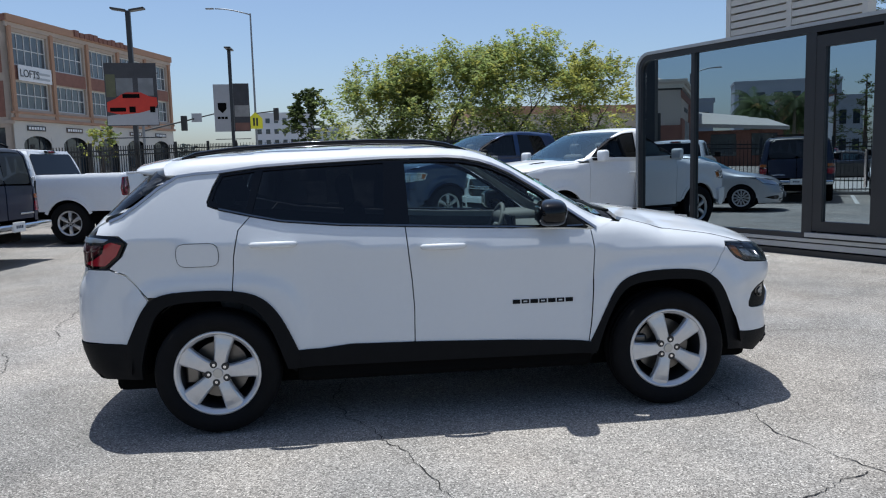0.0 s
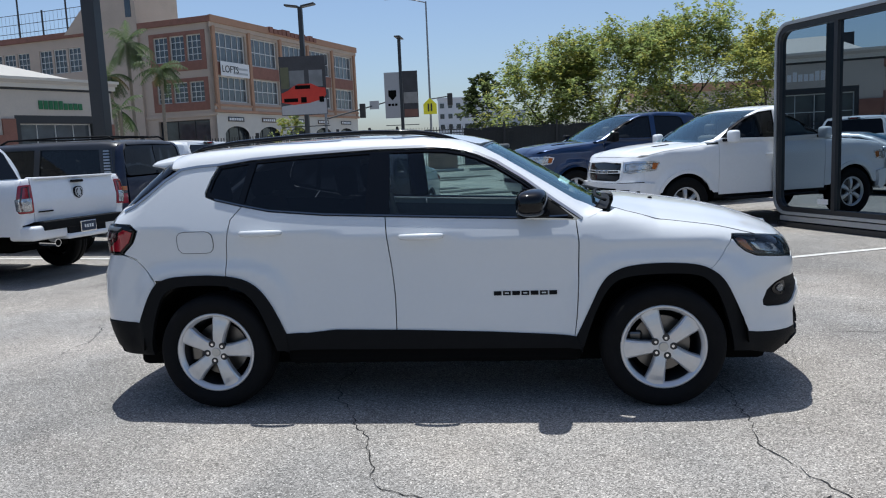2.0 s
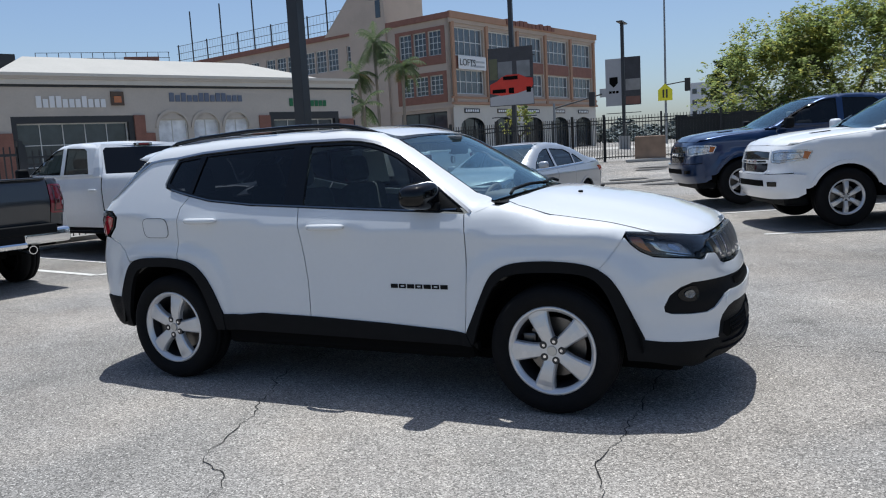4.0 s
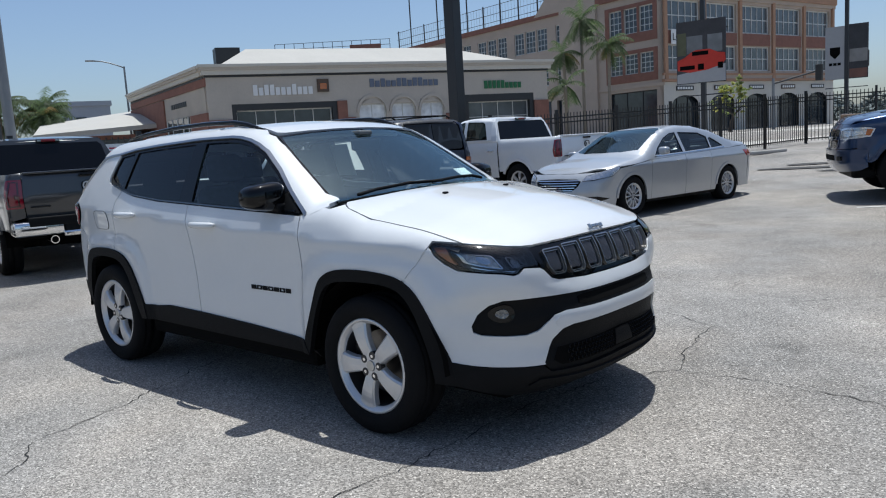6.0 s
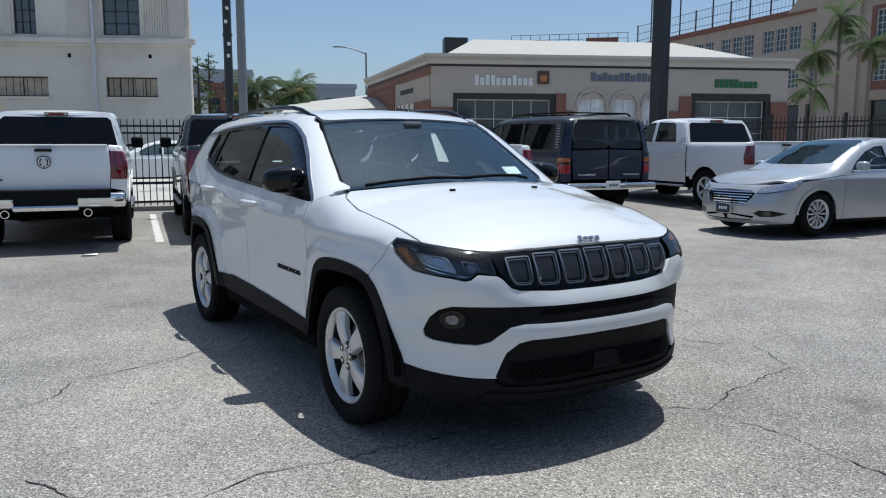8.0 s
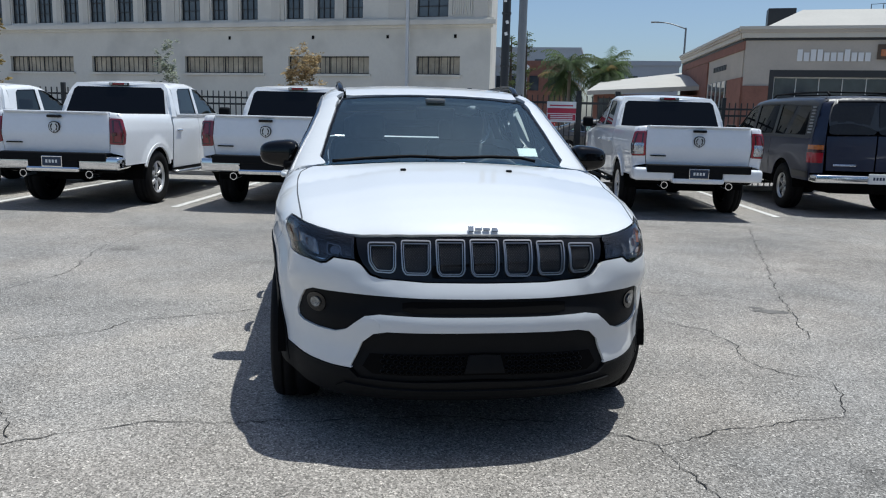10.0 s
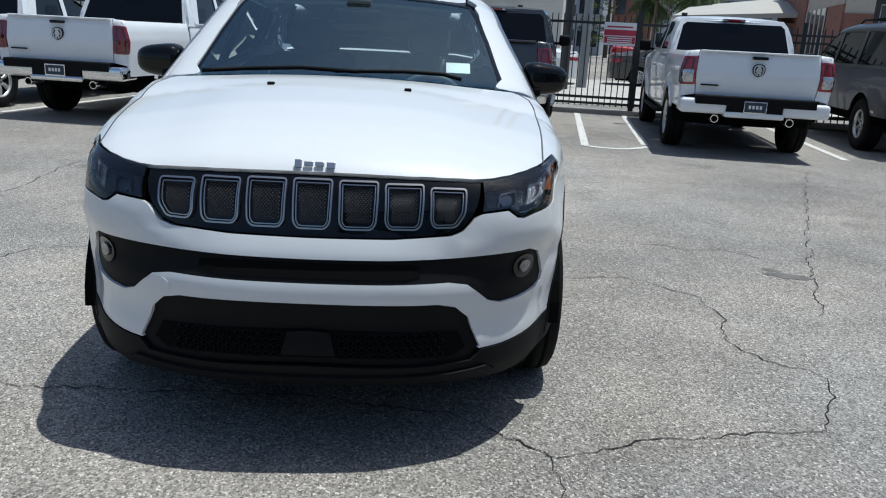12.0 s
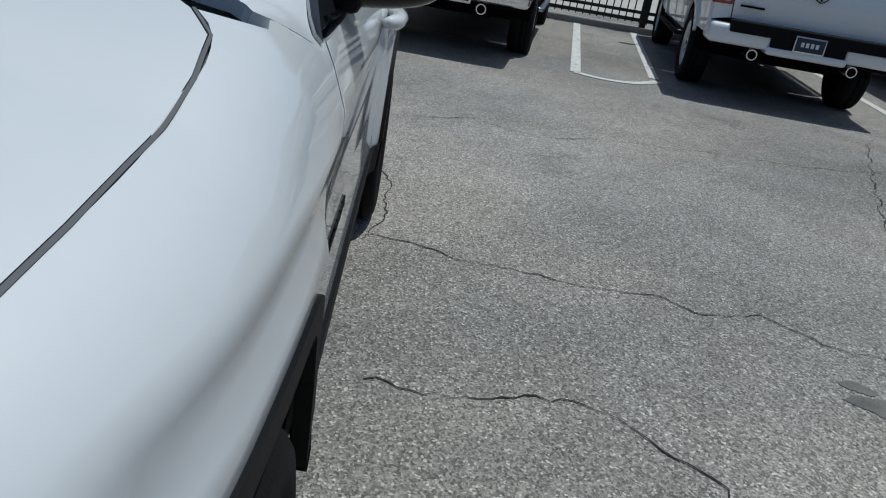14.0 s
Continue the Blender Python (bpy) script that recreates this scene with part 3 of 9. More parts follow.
# ---- the white SUV that the camera goes round ----
suv_top_c = table([(-2.3, 1.50), (-1.75, 1.545), (-1.5, 1.575), (-1.0, 1.605), (-0.5, 1.617), (0.0, 1.612), (0.2, 1.590), (0.36, 1.548), (0.46, 1.50), (0.68, 1.375), (0.88, 1.258),
                   (1.02, 1.178), (1.08, 1.181), (1.2, 1.176), (1.37, 1.152), (1.62, 1.112), (1.80, 1.068), (1.93, 1.028), (2.05, 0.978), (2.12, 0.935), (2.2, 0.83)], 0.10)
suv_front_c = table([(0.10, 1.86), (0.20, 1.99), (0.26, 2.09), (0.32, 2.145), (0.40, 2.15), (0.47, 2.135), (0.55, 2.152), (0.60, 2.158), (0.66, 2.14), (0.72, 2.15), (0.78, 2.145), (0.86, 2.13), (0.95, 2.105), (1.2, 2.05)], 0.05)
suv_rear_c = table([(0.15, -1.9), (0.26, -2.06), (0.36, -2.15), (0.5, -2.19), (0.67, -2.20), (0.82, -2.19), (0.95, -2.14), (1.07, -2.14), (1.14, -2.11), (1.21, -2.04), (1.3, -1.95), (1.46, -1.76), (1.56, -1.66), (1.7, -1.5)], 0.06)
suv_low = table([(0.1, 0.80), (0.22, 0.845), (0.30, 0.866), (0.40, 0.876), (0.55, 0.880), (0.70, 0.884), (0.85, 0.893), (0.95, 0.904), (1.0, 0.911), (1.1, 0.925)], 0.03)


def suv_top(x, y):
    w = np.clip((1.25 - x) / 0.3, 0, 1)
    w = w * w * (3 - 2 * w) * np.clip((x + 0.3) / 0.6, 0, 1)
    hood = np.clip((x - 1.05) / 0.25, 0, 1)
    z = suv_top_c(x + 0.20 * w * y * y)
    roof_drop = 0.07 * y * y
    hood_drop = 0.085 * (y / 0.8) ** 2 + 0.010 * (0.5 - 0.5 * np.cos(np.pi * np.clip((y - 0.34) / 0.24, 0, 1)))
    return z - roof_drop * (1 - hood) - hood_drop * hood


def suv_side(x, z):
    zz = z - 0.048 * (0.4 - x)
    d = np.maximum(zz - 1.0, 0)
    y = np.where(zz > 1.0, 0.911 - 0.345 * d - 0.16 * d * d, suv_low(np.minimum(zz, 1.0)))
    y = y - 0.112 * np.clip((x - 1.05) / 0.95, 0, 2) ** 2.2 - 0.085 * np.clip((-x - 0.95) / 1.1, 0, 2) ** 2
    zf = np.clip((z - 0.70) / 0.2, 0, 1)
    y = y - 0.036 * zf * zf * (3 - 2 * zf) * np.clip((x - 1.42) / 0.36, 0, 1) ** 1.5
    for cx in (-1.318, 1.318):
        r = (np.abs((x - cx) / 0.54) ** 4 + np.abs((z - 0.40) / 0.525) ** 4) ** 0.25
        b = np.clip((1.0 - r) / 0.16, 0, 1)
        y = y + 0.024 * b * b * (3 - 2 * b)
    return y


suv_bulge = table([(0.1, 0.02), (0.22, 0.035), (0.31, 0.058), (0.5, 0.060), (0.64, 0.056), (0.70, 0.036), (0.76, 0.006), (0.80, 0.0), (1.2, 0.0)], 0.05)


def suv_front(y, z):
    b = suv_bulge(z)
    return suv_front_c(z) + 0.018 + b - (0.066 + 1.3 * b) * (y / 0.6) ** (2.3 + 12 * b)


def suv_rear(y, z):
    return suv_rear_c(z) + 0.07 * (y / 0.6) ** 2.3


SUV = Solid(suv_top, suv_side, suv_front, suv_rear, k=0.09, kf=0.16, axis_f=1.1, axis_r=-1.1, base=0.55)


def eased(line):
    """The line with its corners cut twice, its ends kept."""
    for _ in range(2):
        out = [line[0]]
        for a, b in zip(line, line[1:]):
            out += [(a[0] * 0.75 + b[0] * 0.25, a[1] * 0.75 + b[1] * 0.25), (a[0] * 0.25 + b[0] * 0.75, a[1] * 0.25 + b[1] * 0.75)]
        line = out + [line[-1]]
    return line


def sym(half):
    """A loop across the car from one half's points, from the middle below round to the middle above."""
    return half + [(-a, z) for a, z in half[::-1] if abs(a) > 1e-6]


def build_suv():
    S = SUV
    car = thing("suv", "white compact SUV with black cladding and silver alloys", "car")
    F, FS = S.fa, S.fs
    arch_f = [(0.83, 0.41), (0.91, 0.585), (0.985, 0.745), (1.055, 0.80), (1.15, 0.828), (1.32, 0.836), (1.47, 0.825), (1.565, 0.80), (1.655, 0.73), (1.725, 0.585), (1.79, 0.43)]
    arch_f_in = [(0.875, 0.36), (0.905, 0.46), (0.965, 0.615), (1.035, 0.725), (1.12, 0.765), (1.32, 0.776), (1.50, 0.765), (1.585, 0.715), (1.645, 0.60), (1.695, 0.43), (1.71, 0.33)]
    arch_r = [(-1.80, 0.53), (-1.735, 0.68), (-1.67, 0.775), (-1.585, 0.812), (-1.45, 0.822), (-1.29, 0.825), (-1.12, 0.805), (-1.02, 0.75), (-0.94, 0.64), (-0.865, 0.465)]
    arch_r_in = [(-1.735, 0.345), (-1.73, 0.42), (-1.685, 0.58), (-1.63, 0.705), (-1.545, 0.758), (-1.29, 0.768), (-1.13, 0.745), (-1.045, 0.665), (-0.985, 0.54), (-0.93, 0.37)]
    arch_f, arch_f_in, arch_r, arch_r_in = eased(arch_f), eased(arch_f_in), eased(arch_r), eased(arch_r_in)
    mid_line = [(-0.24, 1.137), (-0.228, 1.0), (-0.21, 0.83), (-0.20, 0.67), (-0.205, 0.36)]
    rear_line = [(-1.10, 1.222), (-1.165, 1.15), (-1.195, 1.0), (-1.21, 0.815)]
    front_line = [(0.845, 1.085), (0.858, 0.96), (0.852, 0.73), (0.84, 0.54), (0.82, 0.36)]
    g = 0.0032
    p = 0.035
    # doors
    both(S, front_line + mid_line[::-1] + [(0.15, 1.117), (0.54, 1.10)], WHITE_PAINT, "front_door", car, res=p, gap=g)
    both(S, mid_line + [(-0.88, 0.38), (-0.905, 0.50), (-0.965, 0.64), (-1.045, 0.745), (-1.13, 0.79), (-1.21, 0.815)] + rear_line[::-1][1:] + [(-0.93, 1.187), (-0.60, 1.155)], WHITE_PAINT, "rear_door", car, res=p, gap=g)
    # front wing, bounded by the door, the bonnet and the bumper seam
    nose = S.hit(*S.rays("front", np.array([F(0.748, 0.961)])))[0]
    hood_xy = [(float(nose[0]), float(nose[1])), (1.72, 0.762), (1.60, 0.775), (1.48, 0.785), (1.34, 0.792), (1.22, 0.794), (1.13, 0.784), (1.075, 0.75)]
    hood_side = [(x, S.top_z(x, y)) for x, y in hood_xy]
    wing = [(0.845, 1.085), (0.858, 0.96), (0.852, 0.73), (0.84, 0.54), (0.82, 0.36)] + [(0.86, 0.44), (0.93, 0.585), (1.005, 0.725), (1.07, 0.78), (1.16, 0.808), (1.32, 0.815), (1.47, 0.805), (1.55, 0.785)]
    wing += [(1.59, 0.80), (1.645, 0.87), (1.696, 0.945), (1.705, 0.972), (1.755, 0.9685)] + [(x, z + 0.0028) for x, z in hood_side] + [(1.03, 1.12), (0.99, 1.125), (0.93, 1.11)]
    both(S, wing, WHITE_PAINT, "front_wing", car, res=p, gap=g)
    # rear quarter with the rear pillar
    quarter = rear_line[::-1] + [(-1.27, 1.262), (-1.33, 1.285), (-1.335, 1.31), (-1.305, 1.39), (-1.265, 1.465), (-1.40, 1.468), (-1.50, 1.455), (-1.60, 1.395), (-1.70, 1.315), (-1.80, 1.245), (-1.88, 1.215), (-1.945, 1.185), (-1.95, 1.14)]
    quarter += [(-1.81, 1.135), (-1.762, 1.095), (-1.80, 1.025), (-1.88, 0.955), (-1.79, 0.92), (-1.675, 0.79), (-1.585, 0.79), (-1.45, 0.80), (-1.29, 0.803)]
    both(S, quarter, WHITE_PAINT, "rear_quarter", car, res=p, gap=g)
    both(S, soften([(-1.505, 0.955), (-1.505, 1.085), (-1.275, 1.085), (-1.275, 0.955)], 0.05), WHITE_PAINT, "fuel_flap", car, res=0.03, off=0.003, rim=0.006)
    flap = soften([(-1.505, 0.955), (-1.505, 1.085), (-1.275, 1.085), (-1.275, 0.955)], 0.05)
    strips(S, flap + flap[:1], 0.003, PANEL_GAP, "fuel_flap_seam", car, off=0.0042)
    # roof edge and front pillar
    def ws_edge(x):
        return 0.575 + (0.715 - 0.575) * (x - 0.30) / 0.68
    dlo_top = [(0.90, 1.085), (0.72, 1.205), (0.56, 1.325), (0.40, 1.428), (0.30, 1.475), (0.22, 1.502), (0.12, 1.522), (0.03, 1.530), (-0.31, 1.532), (-0.79, 1.515), (-1.06, 1.50), (-1.265, 1.468)]
    rail_top = [(x, S.top_z(x, 0.545) - 0.001) for x in (-1.60, -1.4, -1.1, -0.8, -0.5, -0.2, 0.05, 0.2)] + [(x, S.top_z(x, ws_edge(x)) - 0.001) for x in (0.32, 0.42, 0.55, 0.7, 0.85, 0.95)]
    both(S, dlo_top + [(-1.40, 1.468), (-1.50, 1.458), (-1.57, 1.46)] + rail_top + [(1.0, 1.13), (0.97, 1.115)], WHITE_PAINT, "roof_side", car, res=0.017, rim=0.02)
    roof = [(x, -0.54) for x in (-1.62, -1.2, -0.8, -0.4, 0.0, 0.27)] + [(0.30, -0.50), (0.345, -0.25), (0.36, 0.0)]
    roof = roof + [(x, -y) for x, y in roof[::-1] if y]
    part("roof", panel(S, "top", roof, WHITE_PAINT, "roof", res=0.05, rim=0.02), car)
    part("headliner", panel(S, "top", shrink(roof, 0.03), LINER, "headliner", res=0.08, off=-0.05), car, "light grey headliner")
    for sgn in (1, -1):
        vs, fs = tube([(x, sgn * y, z) for x, y, z in ((-1.50, 0.565, 1.545), (-1.42, 0.572, 1.575), (-1.2, 0.58, 1.600), (-0.8, 0.585, 1.622), (-0.4, 0.585, 1.627), (-0.1, 0.58, 1.618), (0.03, 0.575, 1.598), (0.12, 0.568, 1.57), (0.17, 0.56, 1.55))], 0.018, 8, 0.8)
        part("roof_rail", mesh("roof_rail", vs, fs, GLOSS_BLACK, smooth=True), car, "black roof rail")
    # glass
    ws = [(1.055, 0.0), (1.04, 0.25), (1.005, 0.5), (0.965, 0.705), (0.80, 0.677), (0.60, 0.638), (0.42, 0.598), (0.315, 0.565), (0.335, 0.40), (0.355, 0.2), (0.365, 0.0)]
    ws = ws + [(x, -y) for x, y in ws[::-1] if y]
    part("windscreen", panel(S, "top", ws, WS_GLASS, "windscreen", res=0.06, off=-0.006, rim=0), car, "lightly tinted windscreen").visible_shadow = False
    inner = shrink(ws, 0.013)
    part("windscreen_seal", panel(S, "top", ws, GLOSS_BLACK, "seal", holes=[inner], res=0.04, off=-0.004, rim=0.01), car)
    dlo = [(0.835, 1.10), (0.72, 1.19), (0.56, 1.31), (0.40, 1.413), (0.30, 1.46), (0.22, 1.487), (0.12, 1.508), (0.03, 1.516), (-0.31, 1.519), (-0.79, 1.502), (-1.06, 1.487), (-1.262, 1.462), (-1.30, 1.385), (-1.325, 1.31), (-1.318, 1.287), (-1.26, 1.27),
           (-1.10, 1.232), (-0.93, 1.197), (-0.60, 1.165), (-0.24, 1.147), (0.15, 1.127), (0.54, 1.11)]
    fd = [(0.80, 1.112), (0.70, 1.190), (0.55, 1.302), (0.39, 1.402), (0.29, 1.448), (0.21, 1.473), (0.11, 1.493), (0.0, 1.500), (-0.225, 1.502), (-0.215, 1.155), (0.15, 1.136), (0.54, 1.119)]
    rd = [(-0.345, 1.502), (-0.79, 1.487), (-1.03, 1.474), (-1.09, 1.24), (-0.93, 1.208), (-0.60, 1.175), (-0.36, 1.162)]
    qd = [(-1.075, 1.470), (-1.25, 1.450), (-1.285, 1.385), (-1.308, 1.315), (-1.25, 1.283), (-1.125, 1.25)]
    both(S, dlo, GLOSS_BLACK, "window_surround", car, "gloss black pillar trim", holes=[fd, rd, qd], res=0.03, off=-0.006, rim=0.02)
    for flip in (False, True):
        part("front_window", panel(S, "left", fd, SIDE_GLASS, "front_window", res=0.06, off=-0.014, rim=0, flip=flip), car, "lightly tinted door glass").visible_shadow = False
    both(S, rd, PRIVACY, "rear_window", car, "dark privacy glass", res=0.06, off=-0.014, rim=0)
    both(S, qd, PRIVACY, "quarter_window", car, "dark privacy glass", res=0.06, off=-0.014, rim=0)
    strips(S, [(0.80, 1.107), (0.54, 1.106), (0.15, 1.123), (-0.24, 1.143), (-0.60, 1.161), (-0.93, 1.193), (-1.10, 1.228), (-1.27, 1.268)], 0.008, DARK_METAL, "belt_moulding", car, "thin dark metal belt moulding", off=0.008)
    strips(S, [(0.88, 1.088), (0.72, 1.200), (0.56, 1.320), (0.40, 1.423), (0.30, 1.470), (0.22, 1.497), (0.12, 1.517), (0.03, 1.525), (-0.31, 1.527), (-0.79, 1.510), (-1.06, 1.495), (-1.265, 1.470), (-1.40, 1.463), (-1.50, 1.450), (-1.60, 1.390), (-1.70, 1.310), (-1.80, 1.240), (-1.87, 1.212)], 0.014, SATIN, "roofline_moulding", car, "satin roofline moulding", off=0.006)
    # bonnet
    edge = [(x, y - 0.0015) for x, y in hood_xy]
    brow = [F(0.0, 0.938), F(0.1, 0.9375), F(0.2, 0.936), F(0.3, 0.934), F(0.4, 0.932), F(0.5, 0.9285), F(0.56, 0.931), F(0.62, 0.938), F(0.68, 0.9485), F(0.72, 0.956)]
    lip = [tuple(S.hit(*S.rays("front", np.array([q])))[0][:2]) for q in brow]
    hood = lip + edge + [(1.05, 0.72), (1.085, 0.5), (1.11, 0.25), (1.12, 0.0)]
    hood = hood + [(x, -y) for x, y in hood[::-1] if y]
    part("bonnet", panel(S, "top", hood, WHITE_PAINT, "bonnet", res=0.04, gap=0.002, rim=0.02), car)
    both(S, [(1.55, 0.785), (1.62, 0.785), (1.69, 0.875), (1.695, 0.93), (1.68, 0.955), (1.60, 0.87)], WHITE_PAINT, "bumper_flange", car, res=0.03, off=-0.005, rim=0)
    flange = [(x, z + 0.006) for x, z in hood_side] + [(x, z - 0.03) for x, z in hood_side[::-1]]
    both(S, flange, PANEL_GAP, "wing_flange", car, res=0.04, off=-0.010, rim=0)
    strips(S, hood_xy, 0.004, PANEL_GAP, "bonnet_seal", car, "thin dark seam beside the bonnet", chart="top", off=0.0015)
    cowl = [(1.10, 0.0), (1.09, 0.25), (1.065, 0.5), (1.03, 0.70), (0.955, 0.70), (0.99, 0.5), (1.025, 0.25), (1.04, 0.0)]
    cowl = cowl + [(x, -y) for x, y in cowl[::-1] if y]
    part("cowl", panel(S, "top", cowl, PLASTIC, "cowl", res=0.05, off=-0.018), car, "black cowl grille")
    for sgn in (1, -1):
        bm = boxed(-0.012, 0.012, -0.014, 0.014, -0.004, 0.008, 0.004)
        o = part("washer_nozzle", bm, car, mat=PLASTIC)
        o.location = (1.335, sgn * 0.27, S.top_z(1.335, 0.27) + 0.002)
    # front face
    mid_g = 0.757
    grille = sym([F(0.0, mid_g), F(0.25, mid_g + 0.002), F(0.42, mid_g + 0.012), F(0.465, 0.785), F(0.50, 0.825), F(0.515, 0.86), F(0.524, 0.925), F(0.4, 0.928), F(0.2, 0.932), F(0.0, 0.934)])
    hl = [F(0.529, 0.925), F(0.60, 0.932), F(0.66, 0.942), F(0.72, 0.953), FS(1.82, 0.959), FS(1.765, 0.965), FS(1.708, 0.969), FS(1.706, 0.955), FS(1.735, 0.912), FS(1.78, 0.875), FS(1.84, 0.848), F(0.71, 0.832), F(0.668, 0.822), F(0.648, 0.825), F(0.617, 0.848), F(0.53, 0.838)]
    band = sym([F(0.0, 0.62), F(0.25, 0.621), F(0.43, 0.624), F(0.49, 0.613), F(0.53, 0.581), F(0.565, 0.548), F(0.61, 0.532), F(0.68, 0.533), F(0.745, 0.542), F(0.765, 0.556), F(0.770, 0.585), F(0.755, 0.640), F(0.735, 0.683), F(0.70, 0.703), F(0.60, 0.702), F(0.43, 0.697), F(0.25, 0.692), F(0.0, 0.69)])
    mouth = sym([F(0.0, 0.36), F(0.3, 0.352), F(0.50, 0.345), F(0.545, 0.395), F(0.50, 0.498), F(0.455, 0.541), F(0.40, 0.554), F(0.2, 0.556), F(0.0, 0.556)])
    fascia_half = [F(0.0, 0.45), F(0.4, 0.44), F(0.50, 0.40), F(0.545, 0.387), F(0.62, 0.388), F(0.72, 0.395), FS(1.88, 0.402), FS(1.80, 0.414), FS(1.75, 0.45), FS(1.70, 0.565), FS(1.62, 0.72), FS(1.58, 0.79), FS(1.65, 0.87), FS(1.698, 0.945)]
    fascia_half += [FS(1.703, 0.945), FS(1.731, 0.908), FS(1.776, 0.870), FS(1.84, 0.842), F(0.71, 0.825), F(0.668, 0.814), F(0.643, 0.818), F(0.612, 0.840), F(0.53, 0.831), F(0.51, 0.82), F(0.472, 0.778), F(0.43, 0.764), F(0.25, 0.752), F(0.0, 0.750)]
    part("front_bumper", panel(S, "front", sym(fascia_half), WHITE_PAINT, "front_bumper", holes=[band, mouth], res=0.035, rim=0.03), car)
    part("grille_surround", panel(S, "front", grille, GLOSS_BLACK, "grille_surround", res=0.03, off=-0.012, rim=0.02), car, "gloss black grille surround")
    part("fog_band", panel(S, "front", shrink(band, -0.004), PLASTIC, "fog_band", res=0.03, off=-0.009, rim=0), car, "matt black intake band")
    # The intake is a shallow black sheet, its inner shade put in by colour.
    part("upper_intake", panel(S, "front", sym([F(0.0, 0.635), F(0.3, 0.635), F(0.34, 0.645), F(0.34, 0.673), F(0.3, 0.679), F(0.0, 0.679)]), DEEP_BLACK, "upper_intake", res=0.04, off=-0.006, rim=0.002), car)
    part("lower_grille", panel(S, "front", shrink(mouth, -0.004), PLASTIC, "lower_grille", res=0.03, off=-0.011, rim=0), car, "black lower grille")
    part("lower_grille_mesh", panel(S, "front", sym([F(0.0, 0.375), F(0.46, 0.37), F(0.50, 0.40), F(0.47, 0.455), F(0.0, 0.468)]), DEEP_BLACK, "mesh_back", res=0.05, off=-0.008, rim=0), car)
    # lower grille lattice
    vs, fs = [], []
    for i in range(-16, 17):
        for j in range(4):
            y0, z0 = i * 0.026 + (j % 2) * 0.013, 0.385 + j * 0.021
            if abs(y0) > 0.42:
                continue
            pp = S.hit(np.array([[1.1, y0, z0]]), np.array([[1.0, 0, 0]]))[0]
            if abs(y0) < 0.085:
                continue
            k = len(vs)
            for a in range(6):
                vs.append((pp[0] - 0.006, y0 + 0.012 * math.cos(a * math.pi / 3), z0 + 0.0105 * math.sin(a * math.pi / 3)))
            for a in range(6):
                vs.append((pp[0] - 0.001, y0 + 0.008 * math.cos(a * math.pi / 3), z0 + 0.007 * math.sin(a * math.pi / 3)))
            fs += [(k + a, k + (a + 1) % 6, k + 6 + (a + 1) % 6, k + 6 + a) for a in range(6)]
    tagged(part("lower_grille_lattice", mesh("lattice", vs, fs, PLASTIC), car), kind="stuff")
    part("radar_cover", panel(S, "front", sym([F(0.0, 0.385), F(0.085, 0.385), F(0.066, 0.458), F(0.0, 0.462)]), PLASTIC, "radar_cover", res=0.03, off=0.0), car)
    chin_half = [F(0.0, 0.215), F(0.35, 0.225), F(0.60, 0.24), F(0.72, 0.27), FS(1.80, 0.305), FS(1.71, 0.315), FS(1.70, 0.43), FS(1.77, 0.424), FS(1.88, 0.399), F(0.72, 0.392), F(0.62, 0.385), F(0.55, 0.382), F(0.515, 0.35), F(0.3, 0.345), F(0.0, 0.35)]
    part("chin", panel(S, "front", sym(chin_half), PLASTIC, "chin", res=0.04, off=0.004, rim=0.04), car, "black plastic chin")
    part("chin_trim", panel(S, "front", sym([F(0.0, 0.275), F(0.4, 0.275), F(0.585, 0.285), F(0.60, 0.30), F(0.565, 0.325), F(0.4, 0.318), F(0.0, 0.315)]), PLASTIC, "chin_trim", res=0.04, off=0.012, rim=0.03), car)
    # seven grille cells
    for i in range(-3, 4):
        yc = i * 0.1405
        w, zt, zb = 0.0615, 0.922 - 0.0016 * i * i, 0.775 + 0.0012 * i * i
        corner = 0.014 if abs(i) == 3 else 0.012
        loop = [(yc - w, zt), (yc - w + 0.003, zb + 0.02), (yc - w + 0.018, zb), (yc + w - 0.018, zb), (yc + w - 0.003, zb + 0.02), (yc + w, zt)]
        if i == -3:
            loop = [(yc - w + 0.006, zt - 0.003), (yc - w + 0.008, zb + 0.045), (yc - w + 0.036, zb + 0.003), (yc + w - 0.018, zb), (yc + w - 0.003, zb + 0.02), (yc + w, zt)]
        if i == 3:
            loop = [(yc - w, zt), (yc - w + 0.003, zb + 0.02), (yc - w + 0.018, zb), (yc + w - 0.036, zb + 0.003), (yc + w - 0.008, zb + 0.045), (yc + w - 0.006, zt - 0.003)]
        loop = soften(loop, corner)
        L = [F(y, z) for y, z in loop]
        inn = [F(y, z) for y, z in shrink(loop, 0.0052)]
        cell = part("grille_cell", panel(S, "front", L, RING_CHROME, "grille_cell", holes=[inn], res=0.02, off=0.004, rim=0.02), car, "chrome grille ring")
        in2, in3 = shrink(loop, 0.0092), shrink(loop, 0.0122)
        part("inner_ring", panel(S, "front", [F(y, z) for y, z in in2], RING_CHROME, "inner_ring", holes=[[F(y, z) for y, z in in3]], res=0.02, off=-0.003, rim=0.012), cell)
        part("cell_back", panel(S, "front", inn, DEEP_BLACK, "cell_back", res=0.05, off=-0.016, rim=0), cell)
        lp = shrink(loop, 0.019)
        lpn = [tuple(a) for a in lp]
        vs, fs = [], []
        zz = zb
        row = 0
